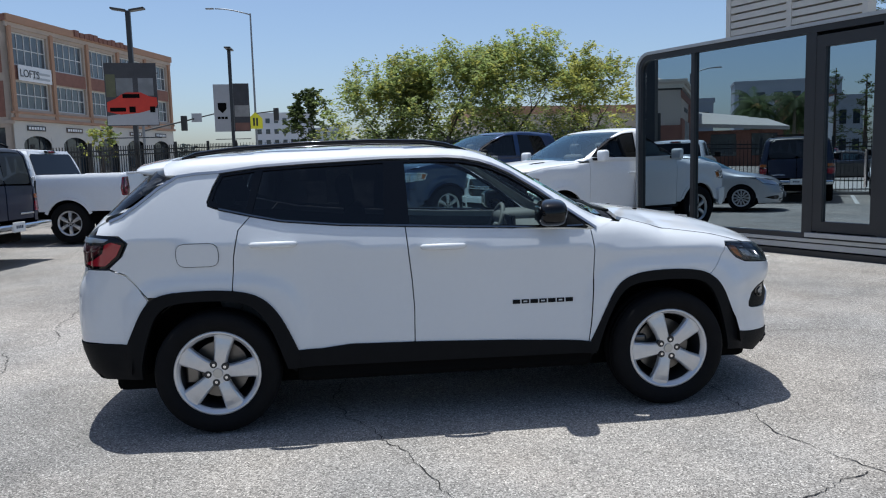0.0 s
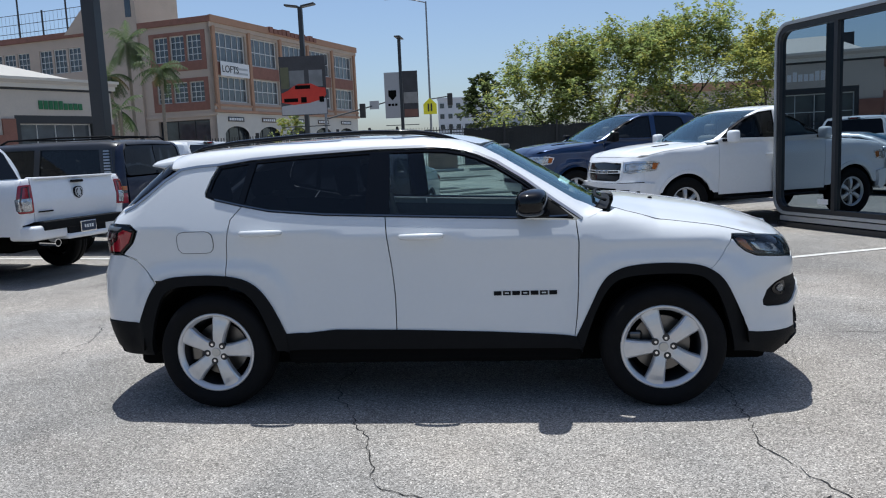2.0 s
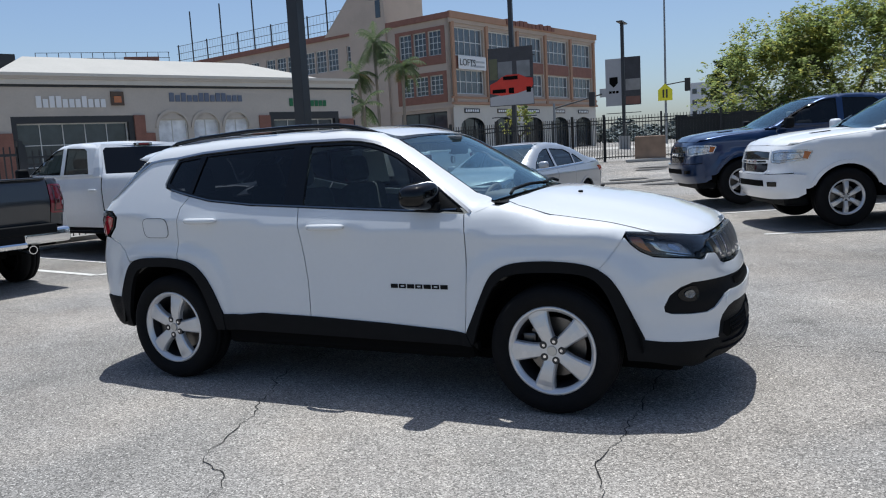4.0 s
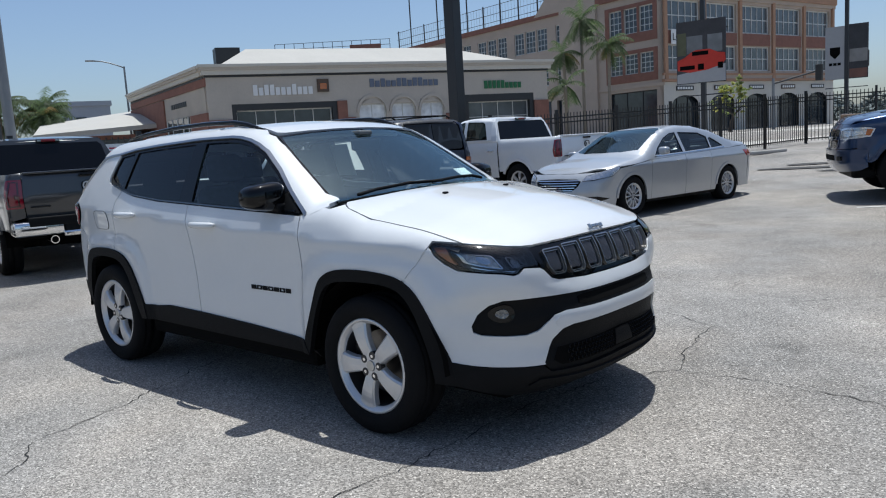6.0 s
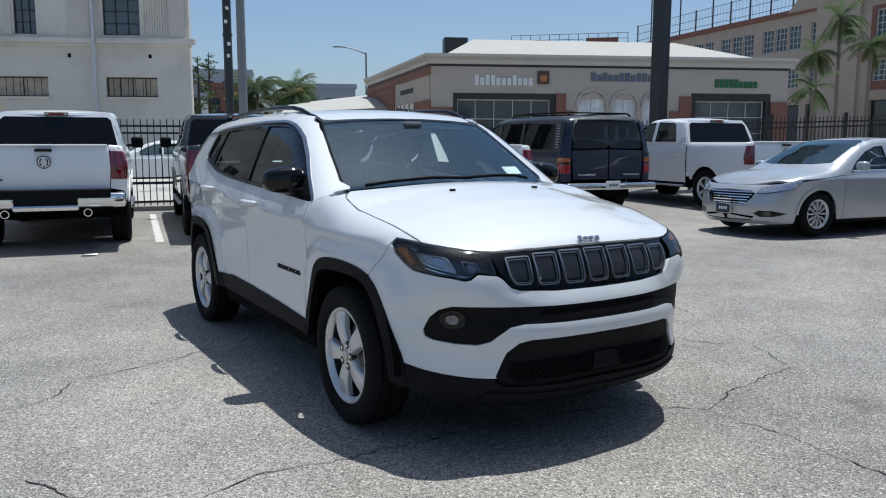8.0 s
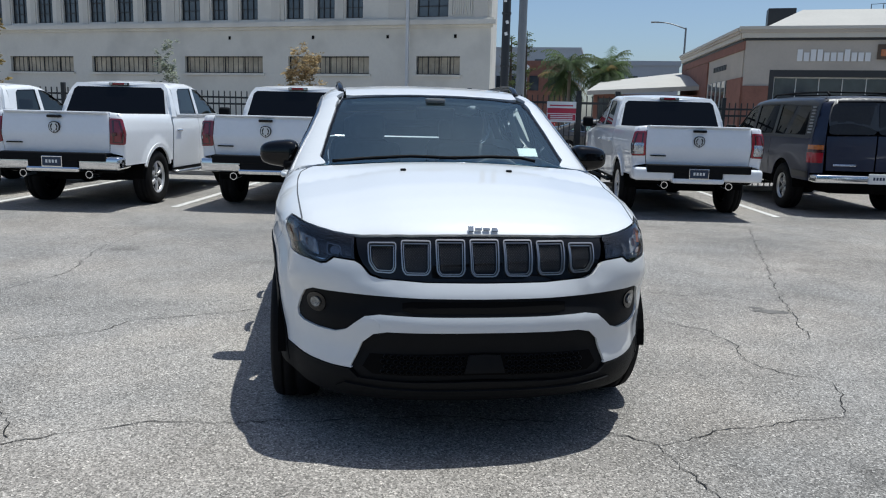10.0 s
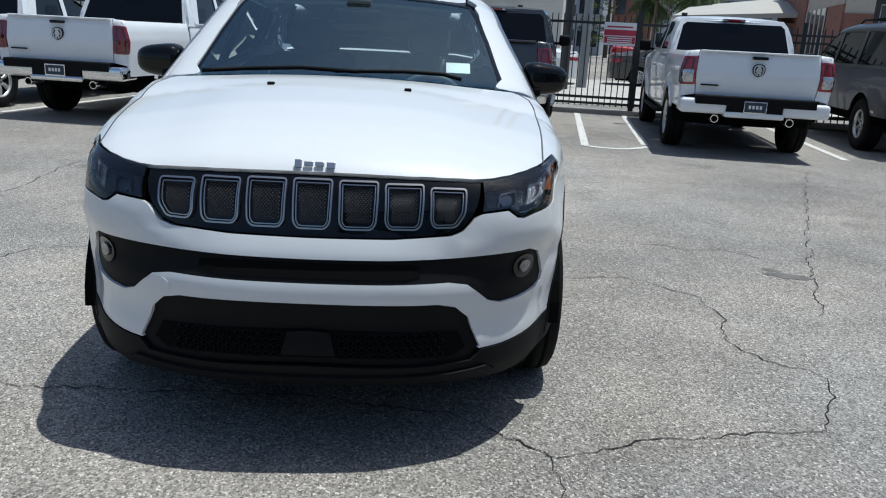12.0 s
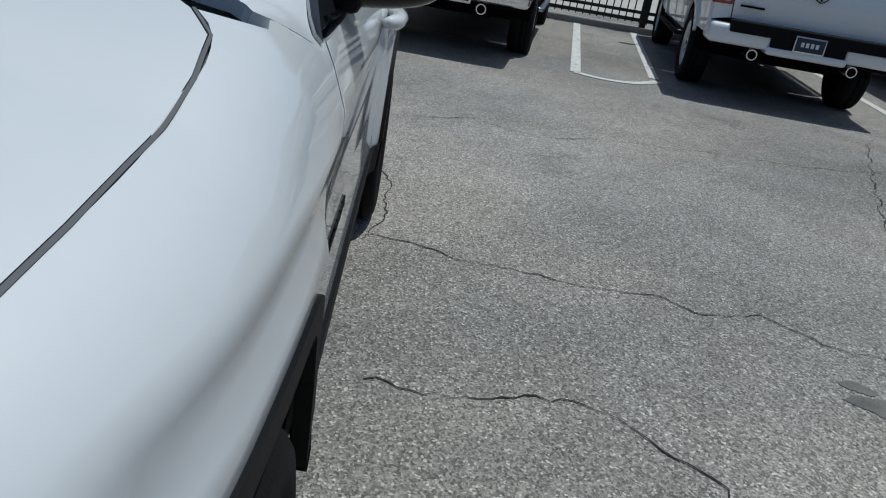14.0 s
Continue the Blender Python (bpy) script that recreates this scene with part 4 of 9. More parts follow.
        while zz < zt:
            yy = yc - w + (row % 2) * 0.0052
            while yy < yc + w:
                if inside(np.array([[yy, zz]]), lpn)[0]:
                    pp = S.hit(np.array([[1.1, yy, zz]]), np.array([[1.0, 0, 0]]))[0]
                    k = len(vs)
                    vs += [(pp[0] - 0.014, yy - 0.0040, zz), (pp[0] - 0.014, yy, zz + 0.0042), (pp[0] - 0.014, yy + 0.0040, zz), (pp[0] - 0.014, yy, zz - 0.0042), (pp[0] - 0.0075, yy, zz - 0.0012)]
                    fs += [(k, k + 4, k + 1), (k + 1, k + 4, k + 2), (k + 2, k + 4, k + 3), (k + 3, k + 4, k)]
                yy += 0.0104
            zz += 0.0058
            row += 1
        part("cell_mesh", mesh("cell_mesh", vs, fs, MESH_GREY), cell)
    # headlights
    for flip in (False, True):
        sgn = -1 if flip else 1
        lamp = part("headlight", panel(S, "front", hl, LAMP_INSIDE, "headlight", res=0.03, off=-0.050, rim=0, flip=flip), car, "projector headlight with amber corner")
        part("lamp_cover", panel(S, "front", hl, LAMP_GLASS, "lamp_cover", res=0.03, off=-0.001, rim=0, flip=flip), lamp).visible_shadow = False
        part("lamp_frame", panel(S, "front", hl, GLOSS_BLACK, "lamp_frame", holes=[shrink(hl, 0.008)], res=0.03, off=-0.002, rim=0.05, flip=flip), lamp)
        part("turn_signal", panel(S, "front", [FS(1.718, 0.952), FS(1.745, 0.955), FS(1.772, 0.952), FS(1.80, 0.905), FS(1.83, 0.868), FS(1.79, 0.882), FS(1.742, 0.918)], SIDE_AMBER, "turn_signal", res=0.03, off=-0.012, rim=0.02, flip=flip), lamp, "dark amber side reflector")
        for y0, y1, z0, z1, tilt, back, ring in ((0.585, 0.655, 0.846, 0.902, 0.012, DEEP_BLACK, DARK_METAL), (0.690, 0.792, 0.850, 0.926, 0.024, LAMP_FACETS, LAMP_CHROME)):
            box = soften([(y0, z0), (y1, z0 + tilt), (y1, z1 + tilt), (y0 + 0.008, z1)], 0.012)
            bowl = part("reflector", panel(S, "front", [F(a, b) for a, b in box], ring, "reflector", holes=[[F(a, b) for a, b in shrink(box, 0.006)]], res=0.02, off=-0.030, rim=0.03, flip=flip), lamp)
            part("reflector_back", panel(S, "front", [F(a, b) for a, b in shrink(box, 0.005)], back, "reflector_back", res=0.03, off=-0.040, rim=0, flip=flip), bowl)
            cy, cz = (y0 + y1) / 2, (z0 + z1 + tilt) / 2
            part("projector_lens", panel(S, "front", [F(cy + 0.022 * math.cos(a * math.pi / 8), cz + 0.022 * math.sin(a * math.pi / 8)) for a in range(16)], ring, "projector_lens", res=0.02, off=-0.036, rim=0.01, flip=flip), bowl)
        part("running_light", panel(S, "front", [F(0.64, 0.834), F(0.70, 0.840), F(0.78, 0.862), F(0.78, 0.857), F(0.70, 0.834), F(0.64, 0.828)], LAMP_CHROME, "running_light", res=0.03, off=-0.016, rim=0.006, flip=flip), lamp, "clear light guide")
        # fog lights
        fog = part("fog_light", panel(S, "front", [F(0.69 + 0.020 * math.cos(a * math.pi / 10), 0.640 + 0.021 * math.sin(a * math.pi / 10)) for a in range(20)], FOG_GLASS, "fog_light", res=0.02, off=0.002, rim=0.012, flip=flip), car, "round clear fog light")
        part("fog_ring", panel(S, "front", [F(0.69 + 0.040 * math.cos(a * math.pi / 10), 0.640 + 0.040 * math.sin(a * math.pi / 10)) for a in range(20)], GLOSS_BLACK, "fog_ring", res=0.02, off=-0.004, rim=0.006, flip=flip), fog)
    part("tow_cover", panel(S, "front", [F(-0.46 + 0.03 * math.cos(a * math.pi / 10), 0.575 + 0.03 * math.sin(a * math.pi / 10)) for a in range(20)], WHITE_PAINT, "tow_cover", res=0.02, off=0.0015, rim=0.004), car)
    # cladding
    both(S, arch_f + [(1.805, 0.33)] + arch_f_in[::-1] + [(0.82, 0.36)], PLASTIC, "front_arch_trim", car, "black wheel arch trim", res=0.03, off=0.006, rim=0.03)
    both(S, arch_r + [(-0.86, 0.36), (-0.93, 0.36)] + arch_r_in[::-1] + [(-1.81, 0.345)], PLASTIC, "rear_arch_trim", car, "black wheel arch trim", res=0.03, off=0.014, rim=0.03)
    both(S, [(-0.868, 0.462), (-0.74, 0.460), (-0.57, 0.478), (-0.14, 0.470), (0.35, 0.452), (0.71, 0.432), (0.835, 0.42), (0.87, 0.35), (-0.925, 0.36)], PLASTIC, "door_cladding", car, "black sill cladding", res=0.04, off=0.010, rim=0.02)
    both(S, [(-0.92, 0.372), (0.88, 0.36), (0.86, 0.25), (-0.90, 0.26)], PLASTIC, "sill", car, "black sill", res=0.05, off=-0.035, rim=0.05, taper=lambda x, y, z: -0.9 * max(0.0, 0.35 - z))
    # rear
    A, AS = S.ra, S.rs
    rb = [A(0.0, 0.52), A(0.5, 0.52), AS(-1.99, 0.535), AS(-1.80, 0.525), AS(-1.735, 0.67), AS(-1.67, 0.775), AS(-1.79, 0.915), AS(-1.88, 0.95), A(0.74, 0.95), A(0.6, 0.80), A(0.3, 0.79), A(0.0, 0.79)]
    part("rear_bumper", panel(S, "rear", sym(rb), WHITE_PAINT, "rear_bumper", res=0.04, gap=g), car)
    rl = [A(0.0, 0.29), A(0.5, 0.295), AS(-1.95, 0.32), AS(-1.735, 0.325), AS(-1.735, 0.42), AS(-1.81, 0.53), AS(-1.99, 0.53), A(0.5, 0.515), A(0.0, 0.515)]
    part("rear_valance", panel(S, "rear", sym(rl), PLASTIC, "rear_valance", res=0.05, off=0.006, rim=0.04), car)
    tg = [A(0.0, 0.80), A(0.3, 0.80), A(0.58, 0.81), A(0.66, 0.93), A(0.66, 1.12), AS(-1.945, 1.19), AS(-1.90, 1.215), A(0.60, 1.235), A(0.3, 1.235), A(0.0, 1.235)]
    part("tailgate", panel(S, "rear", sym(tg), WHITE_PAINT, "tailgate", res=0.05, gap=g), car)
    rg = [A(0.0, 1.24), A(0.3, 1.24), A(0.60, 1.24), AS(-1.84, 1.25), AS(-1.72, 1.33), AS(-1.62, 1.405), AS(-1.56, 1.45), A(0.55, 1.50), A(0.0, 1.51)]
    part("rear_glass", panel(S, "rear", sym(rg), PRIVACY, "rear_glass", res=0.06, off=-0.004, rim=0.0), car, "dark rear glass")
    for flip in (False, True):
        tl = [AS(-1.775, 1.095), AS(-1.82, 1.13), AS(-1.94, 1.14), A(0.67, 1.13), A(0.67, 0.965), AS(-1.98, 0.955), AS(-1.89, 0.96), AS(-1.81, 1.025)]
        tail = part("tail_light", panel(S, "rear", tl, GLOSS_BLACK, "tail_light", res=0.03, off=0.006, rim=0.02, flip=flip), car, "smoked red tail light with black border")
        part("tail_light_lens", panel(S, "rear", [AS(-1.792, 1.09), AS(-1.85, 1.105), AS(-1.885, 1.09), AS(-1.90, 1.045), AS(-1.96, 1.005), AS(-2.02, 0.985), AS(-1.97, 0.972), AS(-1.89, 0.975), AS(-1.825, 1.03)], RED_LENS, "tail_lens", res=0.03, off=0.011, rim=0.006, flip=flip), tail, "red lens wedge")
        part("clear_lens", panel(S, "rear", [AS(-1.86, 1.118), AS(-1.95, 1.126), AS(-2.04, 1.122), AS(-2.04, 1.098), AS(-1.95, 1.102), AS(-1.89, 1.103)], SATIN, "clear_lens", res=0.03, off=0.010, rim=0.004, flip=flip), tail, "pale clear lens strip")
        part("smoked_lens", panel(S, "rear", [AS(-1.905, 1.085), AS(-2.03, 1.088), AS(-2.04, 0.995), AS(-1.985, 1.01), AS(-1.92, 1.045)], CORE_RED, "smoked_lens", res=0.03, off=0.009, rim=0.004, flip=flip), tail)
    prof_ = [(-1.53, 1.572), (-1.62, 1.566), (-1.72, 1.554), (-1.795, 1.538), (-1.815, 1.528), (-1.815, 1.516), (-1.79, 1.503), (-1.70, 1.478), (-1.60, 1.462), (-1.53, 1.47)]
    vs, fs, m_ = [], [], len(prof_)
    across = [-0.615, -0.60, -0.57, -0.50, -0.35, -0.15, 0.15, 0.35, 0.50, 0.57, 0.60, 0.615]
    for y in across:
        e_ = max(0.0, abs(y) - 0.57) / 0.045
        for x, z in prof_:
            vs.append((x + 0.06 * (y / 0.6) ** 2 * min(1, (-1.5 - x) / 0.2), y, z - 0.10 * y * y - (z - 1.515) * 0.55 * e_))
    for i in range(len(across) - 1):
        fs += [(i * m_ + k, i * m_ + (k + 1) % m_, (i + 1) * m_ + (k + 1) % m_, (i + 1) * m_ + k) for k in range(m_)]
    fs += [tuple(range(m_)), tuple(range((len(across) - 1) * m_, len(across) * m_))[::-1]]
    part("roof_spoiler", upright_(mesh("roof_spoiler", vs, fs, WHITE_PAINT, smooth=True)), car)
    # mirrors
    for sgn in (1, -1):
        bm = bmesh.new()
        bmesh.ops.create_uvsphere(bm, u_segments=24, v_segments=14, radius=1)
        for v in bm.verts:
            q = Vector([math.copysign(abs(c) ** 0.62, c) for c in v.co])
            v.co = Vector((0.600 + q.x * 0.088 * (1 - 0.1 * q.y) - 0.012 * q.y, sgn * (0.925 + q.y * 0.112), 1.187 + q.z * 0.075 * (1 - 0.18 * q.y)))
        mir = part("door_mirror", bm, car, "gloss black door mirror", mat=GLOSS_BLACK, smooth=True)
        part("mirror_foot", boxed(0.60, 0.70, *sorted((sgn * 0.80, sgn * 0.90)), 1.105, 1.15, 0.012), mir, mat=PLASTIC)
        part("mirror_glass", boxed(0.516, 0.524, *sorted((sgn * 0.85, sgn * 0.985)), 1.145, 1.23, 0.003), mir, mat=CHROME)
        both_sail = [(0.835, 1.098), (0.72, 1.19), (0.68, 1.205), (0.66, 1.105)]
        part("mirror_sail", panel(S, "left", both_sail, PLASTIC, "mirror_sail", res=0.03, off=-0.002, rim=0.01, flip=sgn < 0), mir)
        # handles
        for hx, hz in ((-0.03, 1.022), (-0.975, 1.068)):
            y = S.side_y(hx, hz)
            vs, fs = tube([(hx + dx, sgn * (y + dy), hz) for dx, dy in ((-0.125, 0.004), (-0.115, 0.016), (-0.08, 0.030), (0, 0.036), (0.08, 0.030), (0.115, 0.016), (0.125, 0.004))], [0.010, 0.016, 0.019, 0.020, 0.019, 0.016, 0.010], 10, 1.0)
            h = part("door_handle", mesh("door_handle", vs, fs, WHITE_PAINT, smooth=True), car)
            part("handle_cup", panel(S, "left", [(hx + 0.068 * math.cos(a * math.pi / 10), hz - 0.004 + 0.038 * math.sin(a * math.pi / 10)) for a in range(20)], WHITE_PAINT, "handle_cup", res=0.03, off=0.001, rim=0.004, flip=sgn < 0), h)
    # badges as plain bars
    for sgn in (1, -1):
        for i in range(7):
            x0 = 0.372 + i * 0.0525
            part("door_badge_bar", panel(S, "left", [(x0, 0.664), (x0 + 0.044, 0.664), (x0 + 0.044, 0.688), (x0, 0.688)], PLASTIC, "badge_bar", res=0.04, off=0.004, rim=0.004, holes=[[(x0 + 0.010, 0.671), (x0 + 0.034, 0.671), (x0 + 0.034, 0.681), (x0 + 0.010, 0.681)]] if i % 2 else (), flip=sgn < 0), car, "dark model badge bar" if i == 0 else "")
    for i, (yy, ww) in enumerate(((-0.051, 0.014), (-0.019, 0.018), (0.015, 0.018), (0.050, 0.017))):
        bm = boxed(-0.004, 0.004, yy - ww * 0.8, yy + ww * 0.8, -0.014 + (0.006 if i in (1, 2) else 0), 0.015 - (0.006 if i else 0), 0.003)
        o = part("bonnet_badge_bar", bm, car, mat=SATIN)
        o.matrix_local = pose(2.082, 0, 0.962, 0, -32, 0)
    # wipers
    for line in ([(1.03, -0.62), (0.985, -0.45), (1.0, -0.2), (1.035, 0.05)], [(1.045, -0.05), (0.985, 0.25), (0.955, 0.42), (0.97, 0.5)]):
        pts = [(x, y, S.top_z(x, abs(y)) + 0.018) for x, y in line]
        fine = []
        for a, b in zip(pts, pts[1:]):
            fine += [tuple(a[k] + (b[k] - a[k]) * i / 4 for k in range(3)) for i in range(4)]
        part("wiper", mesh("wiper", *tube(fine + [pts[-1]], 0.010, 6), PLASTIC, smooth=True), car, "black wiper blade")
    # underbody and wheel housings
    part("underbody", boxed(-1.95, 1.95, -0.62, 0.62, 0.20, 0.42, 0.04), car, mat=DEEP_BLACK)
    part("floor_pan", boxed(-0.88, 0.86, -0.85, 0.85, 0.26, 0.46, 0.03), car, mat=DEEP_BLACK)
    part("boot_floor", boxed(-2.02, -1.72, -0.74, 0.74, 0.30, 0.70, 0.05), car, mat=DEEP_BLACK)
    part("nose_core", boxed(1.74, 1.95, -0.66, 0.66, 0.30, 0.88, 0.05), car, mat=DEEP_BLACK)
    for cx in (-1.318, 1.318):
        for sgn in (1, -1):
            vs, fs = [], []
            for i in range(19):
                a = math.pi * (i / 18 * 0.98 + 0.01)
                for y in (0.50, 0.862):
                    vs.append((cx + 0.47 * math.cos(a), sgn * y, 0.345 + 0.455 * math.sin(a)))
            fs = [(2 * i, 2 * i + 1, 2 * i + 3, 2 * i + 2) for i in range(18)]
            k = len(vs)
            vs.append((cx, sgn * 0.50, 0.345))
            fs += [(2 * i, 2 * i + 2, k) for i in range(18)]
            part("wheel_housing", mesh("wheel_housing", vs, fs, DEEP_BLACK), car)
            wheel(car, cx, sgn * 0.795, 0.350, 0.225, 0.238, 5, (0.068, 0.124, 0.74, 0.10), steer=0, phase=12 if cx < 0 else -22)
    # inner door trims keep the cabin dark
    both(S, shrink([(0.80, 0.45), (0.82, 1.08), (0.15, 1.11), (-0.6, 1.15), (-1.1, 1.21), (-1.6, 1.21), (-1.6, 0.87), (-1.12, 0.87), (-0.98, 0.76), (-0.84, 0.45)], 0.02), DASH, "door_trim", car, res=0.1, off=-0.06, rim=0)
    both(S, [(-1.28, 1.25), (-1.55, 1.25), (-1.55, 1.40), (-1.34, 1.44)], DASH, "pillar_trim", car, res=0.1, off=-0.04, rim=0)
    dash = boxed(0.55, 1.0, -0.70, 0.70, 0.75, 1.075, 0.06, 3)
    part("dashboard", dash, car, "dark grey dashboard", mat=DASH, smooth=True)
    part("instrument_hood", boxed(0.52, 0.80, 0.18, 0.56, 1.02, 1.135, 0.05, 3), car, mat=DASH, smooth=True)
    part("centre_screen", boxed(0.53, 0.56, -0.13, 0.13, 0.98, 1.12, 0.01), car, "dark touch screen", mat=GLOSS_BLACK)
    ring = [(0.50 + 0.06 * math.sin(a * math.pi / 16), 0.37 + 0.18 * math.cos(a * math.pi / 16), 1.0 + 0.17 * math.sin(a * math.pi / 16)) for a in range(32)]
    st = part("steering_wheel", mesh("steering_wheel", *tube(ring, 0.016, 8, 1.0, True), DASH, smooth=True), car, "black steering wheel")
    part("steering_hub", boxed(0.50, 0.55, 0.31, 0.43, 0.94, 1.04, 0.02), st, mat=DASH)
    part("steering_spoke", boxed(0.50, 0.53, 0.20, 0.54, 0.985, 1.01, 0.01), st, mat=DASH)
    part("rear_view_mirror", boxed(0.44, 0.47, -0.12, 0.12, 1.40, 1.47, 0.015), car, mat=PLASTIC)
    part("sensor_pod", boxed(0.38, 0.46, -0.06, 0.06, 1.495, 1.525, 0.012), car, mat=DASH)
    for sx, rows in ((-0.15, (-0.37, 0.37)), (-1.0, (-0.40, 0.40))):
        for sy in rows:
            seat = part("seat_cushion", boxed(sx - 0.25, sx + 0.27, sy - 0.25, sy + 0.25, 0.50, 0.70, 0.07, 3), car, "charcoal cloth seat", mat=SEAT, smooth=True)
            bm = boxed(-0.07, 0.08, -0.24, 0.24, 0.0, 0.62, 0.06, 3)
            o = part("seat_back", bm, seat, mat=SEAT, smooth=True)
            o.matrix_local = pose(sx - 0.24, sy, 0.62, 0, -14, 0)
            bm = boxed(-0.05, 0.05, -0.13, 0.13, 0.0, 0.19, 0.045, 3)
            o = part("headrest", bm, seat, mat=SEAT, smooth=True)
            o.matrix_local = pose(sx - 0.41, sy, 1.24 if sx > -0.5 else 1.21, 0, -10, 0)
    o = part("dash_card", boxed(-0.04, 0.04, -0.055, 0.055, -0.001, 0.001), car, "white paper tag behind the windscreen", mat=PAPER)
    o.matrix_local = pose(0.825, 0.49, S.top_z(0.825, 0.49) - 0.020, 0, 32, 0)
    o = part("window_sticker", boxed(-0.10, 0.10, -0.001, 0.001, -0.13, 0.13), car, "white paper window sticker", mat=PAPER)
    o.matrix_local = pose(-0.62, 0.745, 1.33, 18, 0, 0)
    for o in car.children:
        if o.name.split(".")[0] in ("rear_window", "quarter_window", "rear_glass"):
            o.visible_shadow = False
    return car


suv = build_suv()


# ---- parked vehicles; each stands with the middle of its tail at its origin and looks along +x ----
def place(tail, turn):
    return pose(tail[0], tail[1], land(*tail), 0, 0, turn)


def flank(S, car, name, x0, x1, zb, zt, wheels, r, paint, res=0.07, gap=0.004):
    """A side panel between two seams, cut out round the wheels."""
    xs = np.linspace(x0, x1, max(3, int((x1 - x0) / 0.05)))
    low = []
    for x in xs:
        z = zb(x) if callable(zb) else zb
        for w, h in wheels:
            if abs(x - w) < r:
                z = max(z, h + math.sqrt(r * r - (x - w) ** 2))
        low.append((float(x), float(z)))
    top = [(float(x), float(zt(x))) for x in xs[::-2]]
    if top[-1][0] > x0 + 0.01:
        top.append((float(x0), float(zt(x0))))
    both(S, low + top, paint, name, car, res=res, gap=gap)


def arch_lip(S, car, w, h, r, zb, mat, width=0.05, name="wheel_arch"):
    outer, inner = [], []
    for i in range(25):
        a = math.pi * i / 24
        if h + r * math.sin(a) > zb - 0.02:
            outer.append((w + (r + width) * math.cos(a), h + (r + width) * math.sin(a)))
            inner.append((w + (r - 0.012) * math.cos(a), h + (r - 0.012) * math.sin(a)))
    both(S, outer + inner[::-1], mat, name, car, res=0.06, off=0.012, rim=0.03)


def wells(car, wheels, r, y):
    for w, h in wheels:
        for s in (1, -1):
            vs = []
            for i in range(13):
                a = math.pi * i / 12
                vs += [(w + r * math.cos(a), s * (y - 0.42), h + r * math.sin(a)), (w + r * math.cos(a), s * y, h + r * math.sin(a))]
            fs = [(2 * i, 2 * i + 1, 2 * i + 3, 2 * i + 2) for i in range(12)]
            vs.append((w, s * (y - 0.42), h))
            fs += [(2 * i, 2 * i + 2, 26) for i in range(12)]
            part("wheel_housing", mesh("wheel_housing", vs, fs, DEEP_BLACK), car)


def cabin(S, car, paint, belt, x0, x1, edge, windows, mats, res=0.07):
    """Pillars and roof edge from the belt up to the roof's edge, with the side windows let in."""
    n = max(4, int((x1 - x0) / 0.12))
    up = [(x, S.top_z(x, edge(x)) - 0.001) for x in np.linspace(x1 - 0.04, x0 + 0.04, n)]
    up = [(float(a), float(b)) for a, b in up if b > belt(a) + 0.01]
    low = [(float(x), float(belt(x))) for x in np.linspace(x0, x1, n)]
    both(S, low + up, paint, "cabin_side", car, res=res, holes=windows, rim=0.02)
    for w, m in zip(windows, mats):
        both(S, w, m, "side_window", car, "dark side glass", res=0.1, off=-0.012, rim=0)
        both(S, shrink(w, -0.004), GLOSS_BLACK, "window_seal", car, holes=[shrink(w, 0.018)], res=0.06, off=-0.004, rim=0.012)


def dark_inside(car, x0, x1, y, z0, z1):
    """Dark seats and trim seen through the glass."""
    part("cabin_floor", boxed(x0, x1, -y, y, z0, z0 + 0.25, 0.05), car, mat=DEEP_BLACK)
    for sx in (x0 + (x1 - x0) * 0.32, x0 + (x1 - x0) * 0.66):
        for sy in (-0.38, 0.38):
            seat = part("seat", boxed(sx - 0.08, sx + 0.08, sy - 0.25, sy + 0.25, z0 + 0.1, z1 - 0.28, 0.06), car, "dark seat", mat=SEAT, smooth=True)
            part("headrest", boxed(sx - 0.09, sx + 0.01, sy - 0.13, sy + 0.13, z1 - 0.27, z1 - 0.08, 0.04), seat, mat=SEAT, smooth=True)


def plate(car, x, z, turn=0, light=False):
    p = part("number_plate", boxed(-0.008, 0.008, -0.155, 0.155, -0.08, 0.08, 0.006), car, "framed plate", mat=CHROME if not light else PAPER)
    p.matrix_local = pose(x, 0, z, 0, turn, 0)
    d = -1 if x < 2 else 1
    part("plate_face", boxed(*sorted((d * 0.008, d * 0.011)), -0.14, 0.14, -0.064, 0.064), p, mat=PLATE_BLUE if not light else PAPER)
    for i in range(4):
        part("plate_bar", boxed(*sorted((d * 0.011, d * 0.014)), -0.085 + i * 0.048, -0.055 + i * 0.048, -0.02, 0.025), p, mat=PAPER if not light else PLATE_BLUE)
    return p


LAMP_SILVER = shader("silver_lamp_interior", (0.55, 0.56, 0.58), 0.2, 0.8, vary=0.3, scale=6, fine=22, bump=0.8, coat=1.0)
EMBLEM_SILVER = shader("bright_emblem_silver", (0.62, 0.63, 0.64), 0.35, 0.6)
PLATE_BLUE = shader("plate_blue", (0.02, 0.035, 0.07), 0.4)

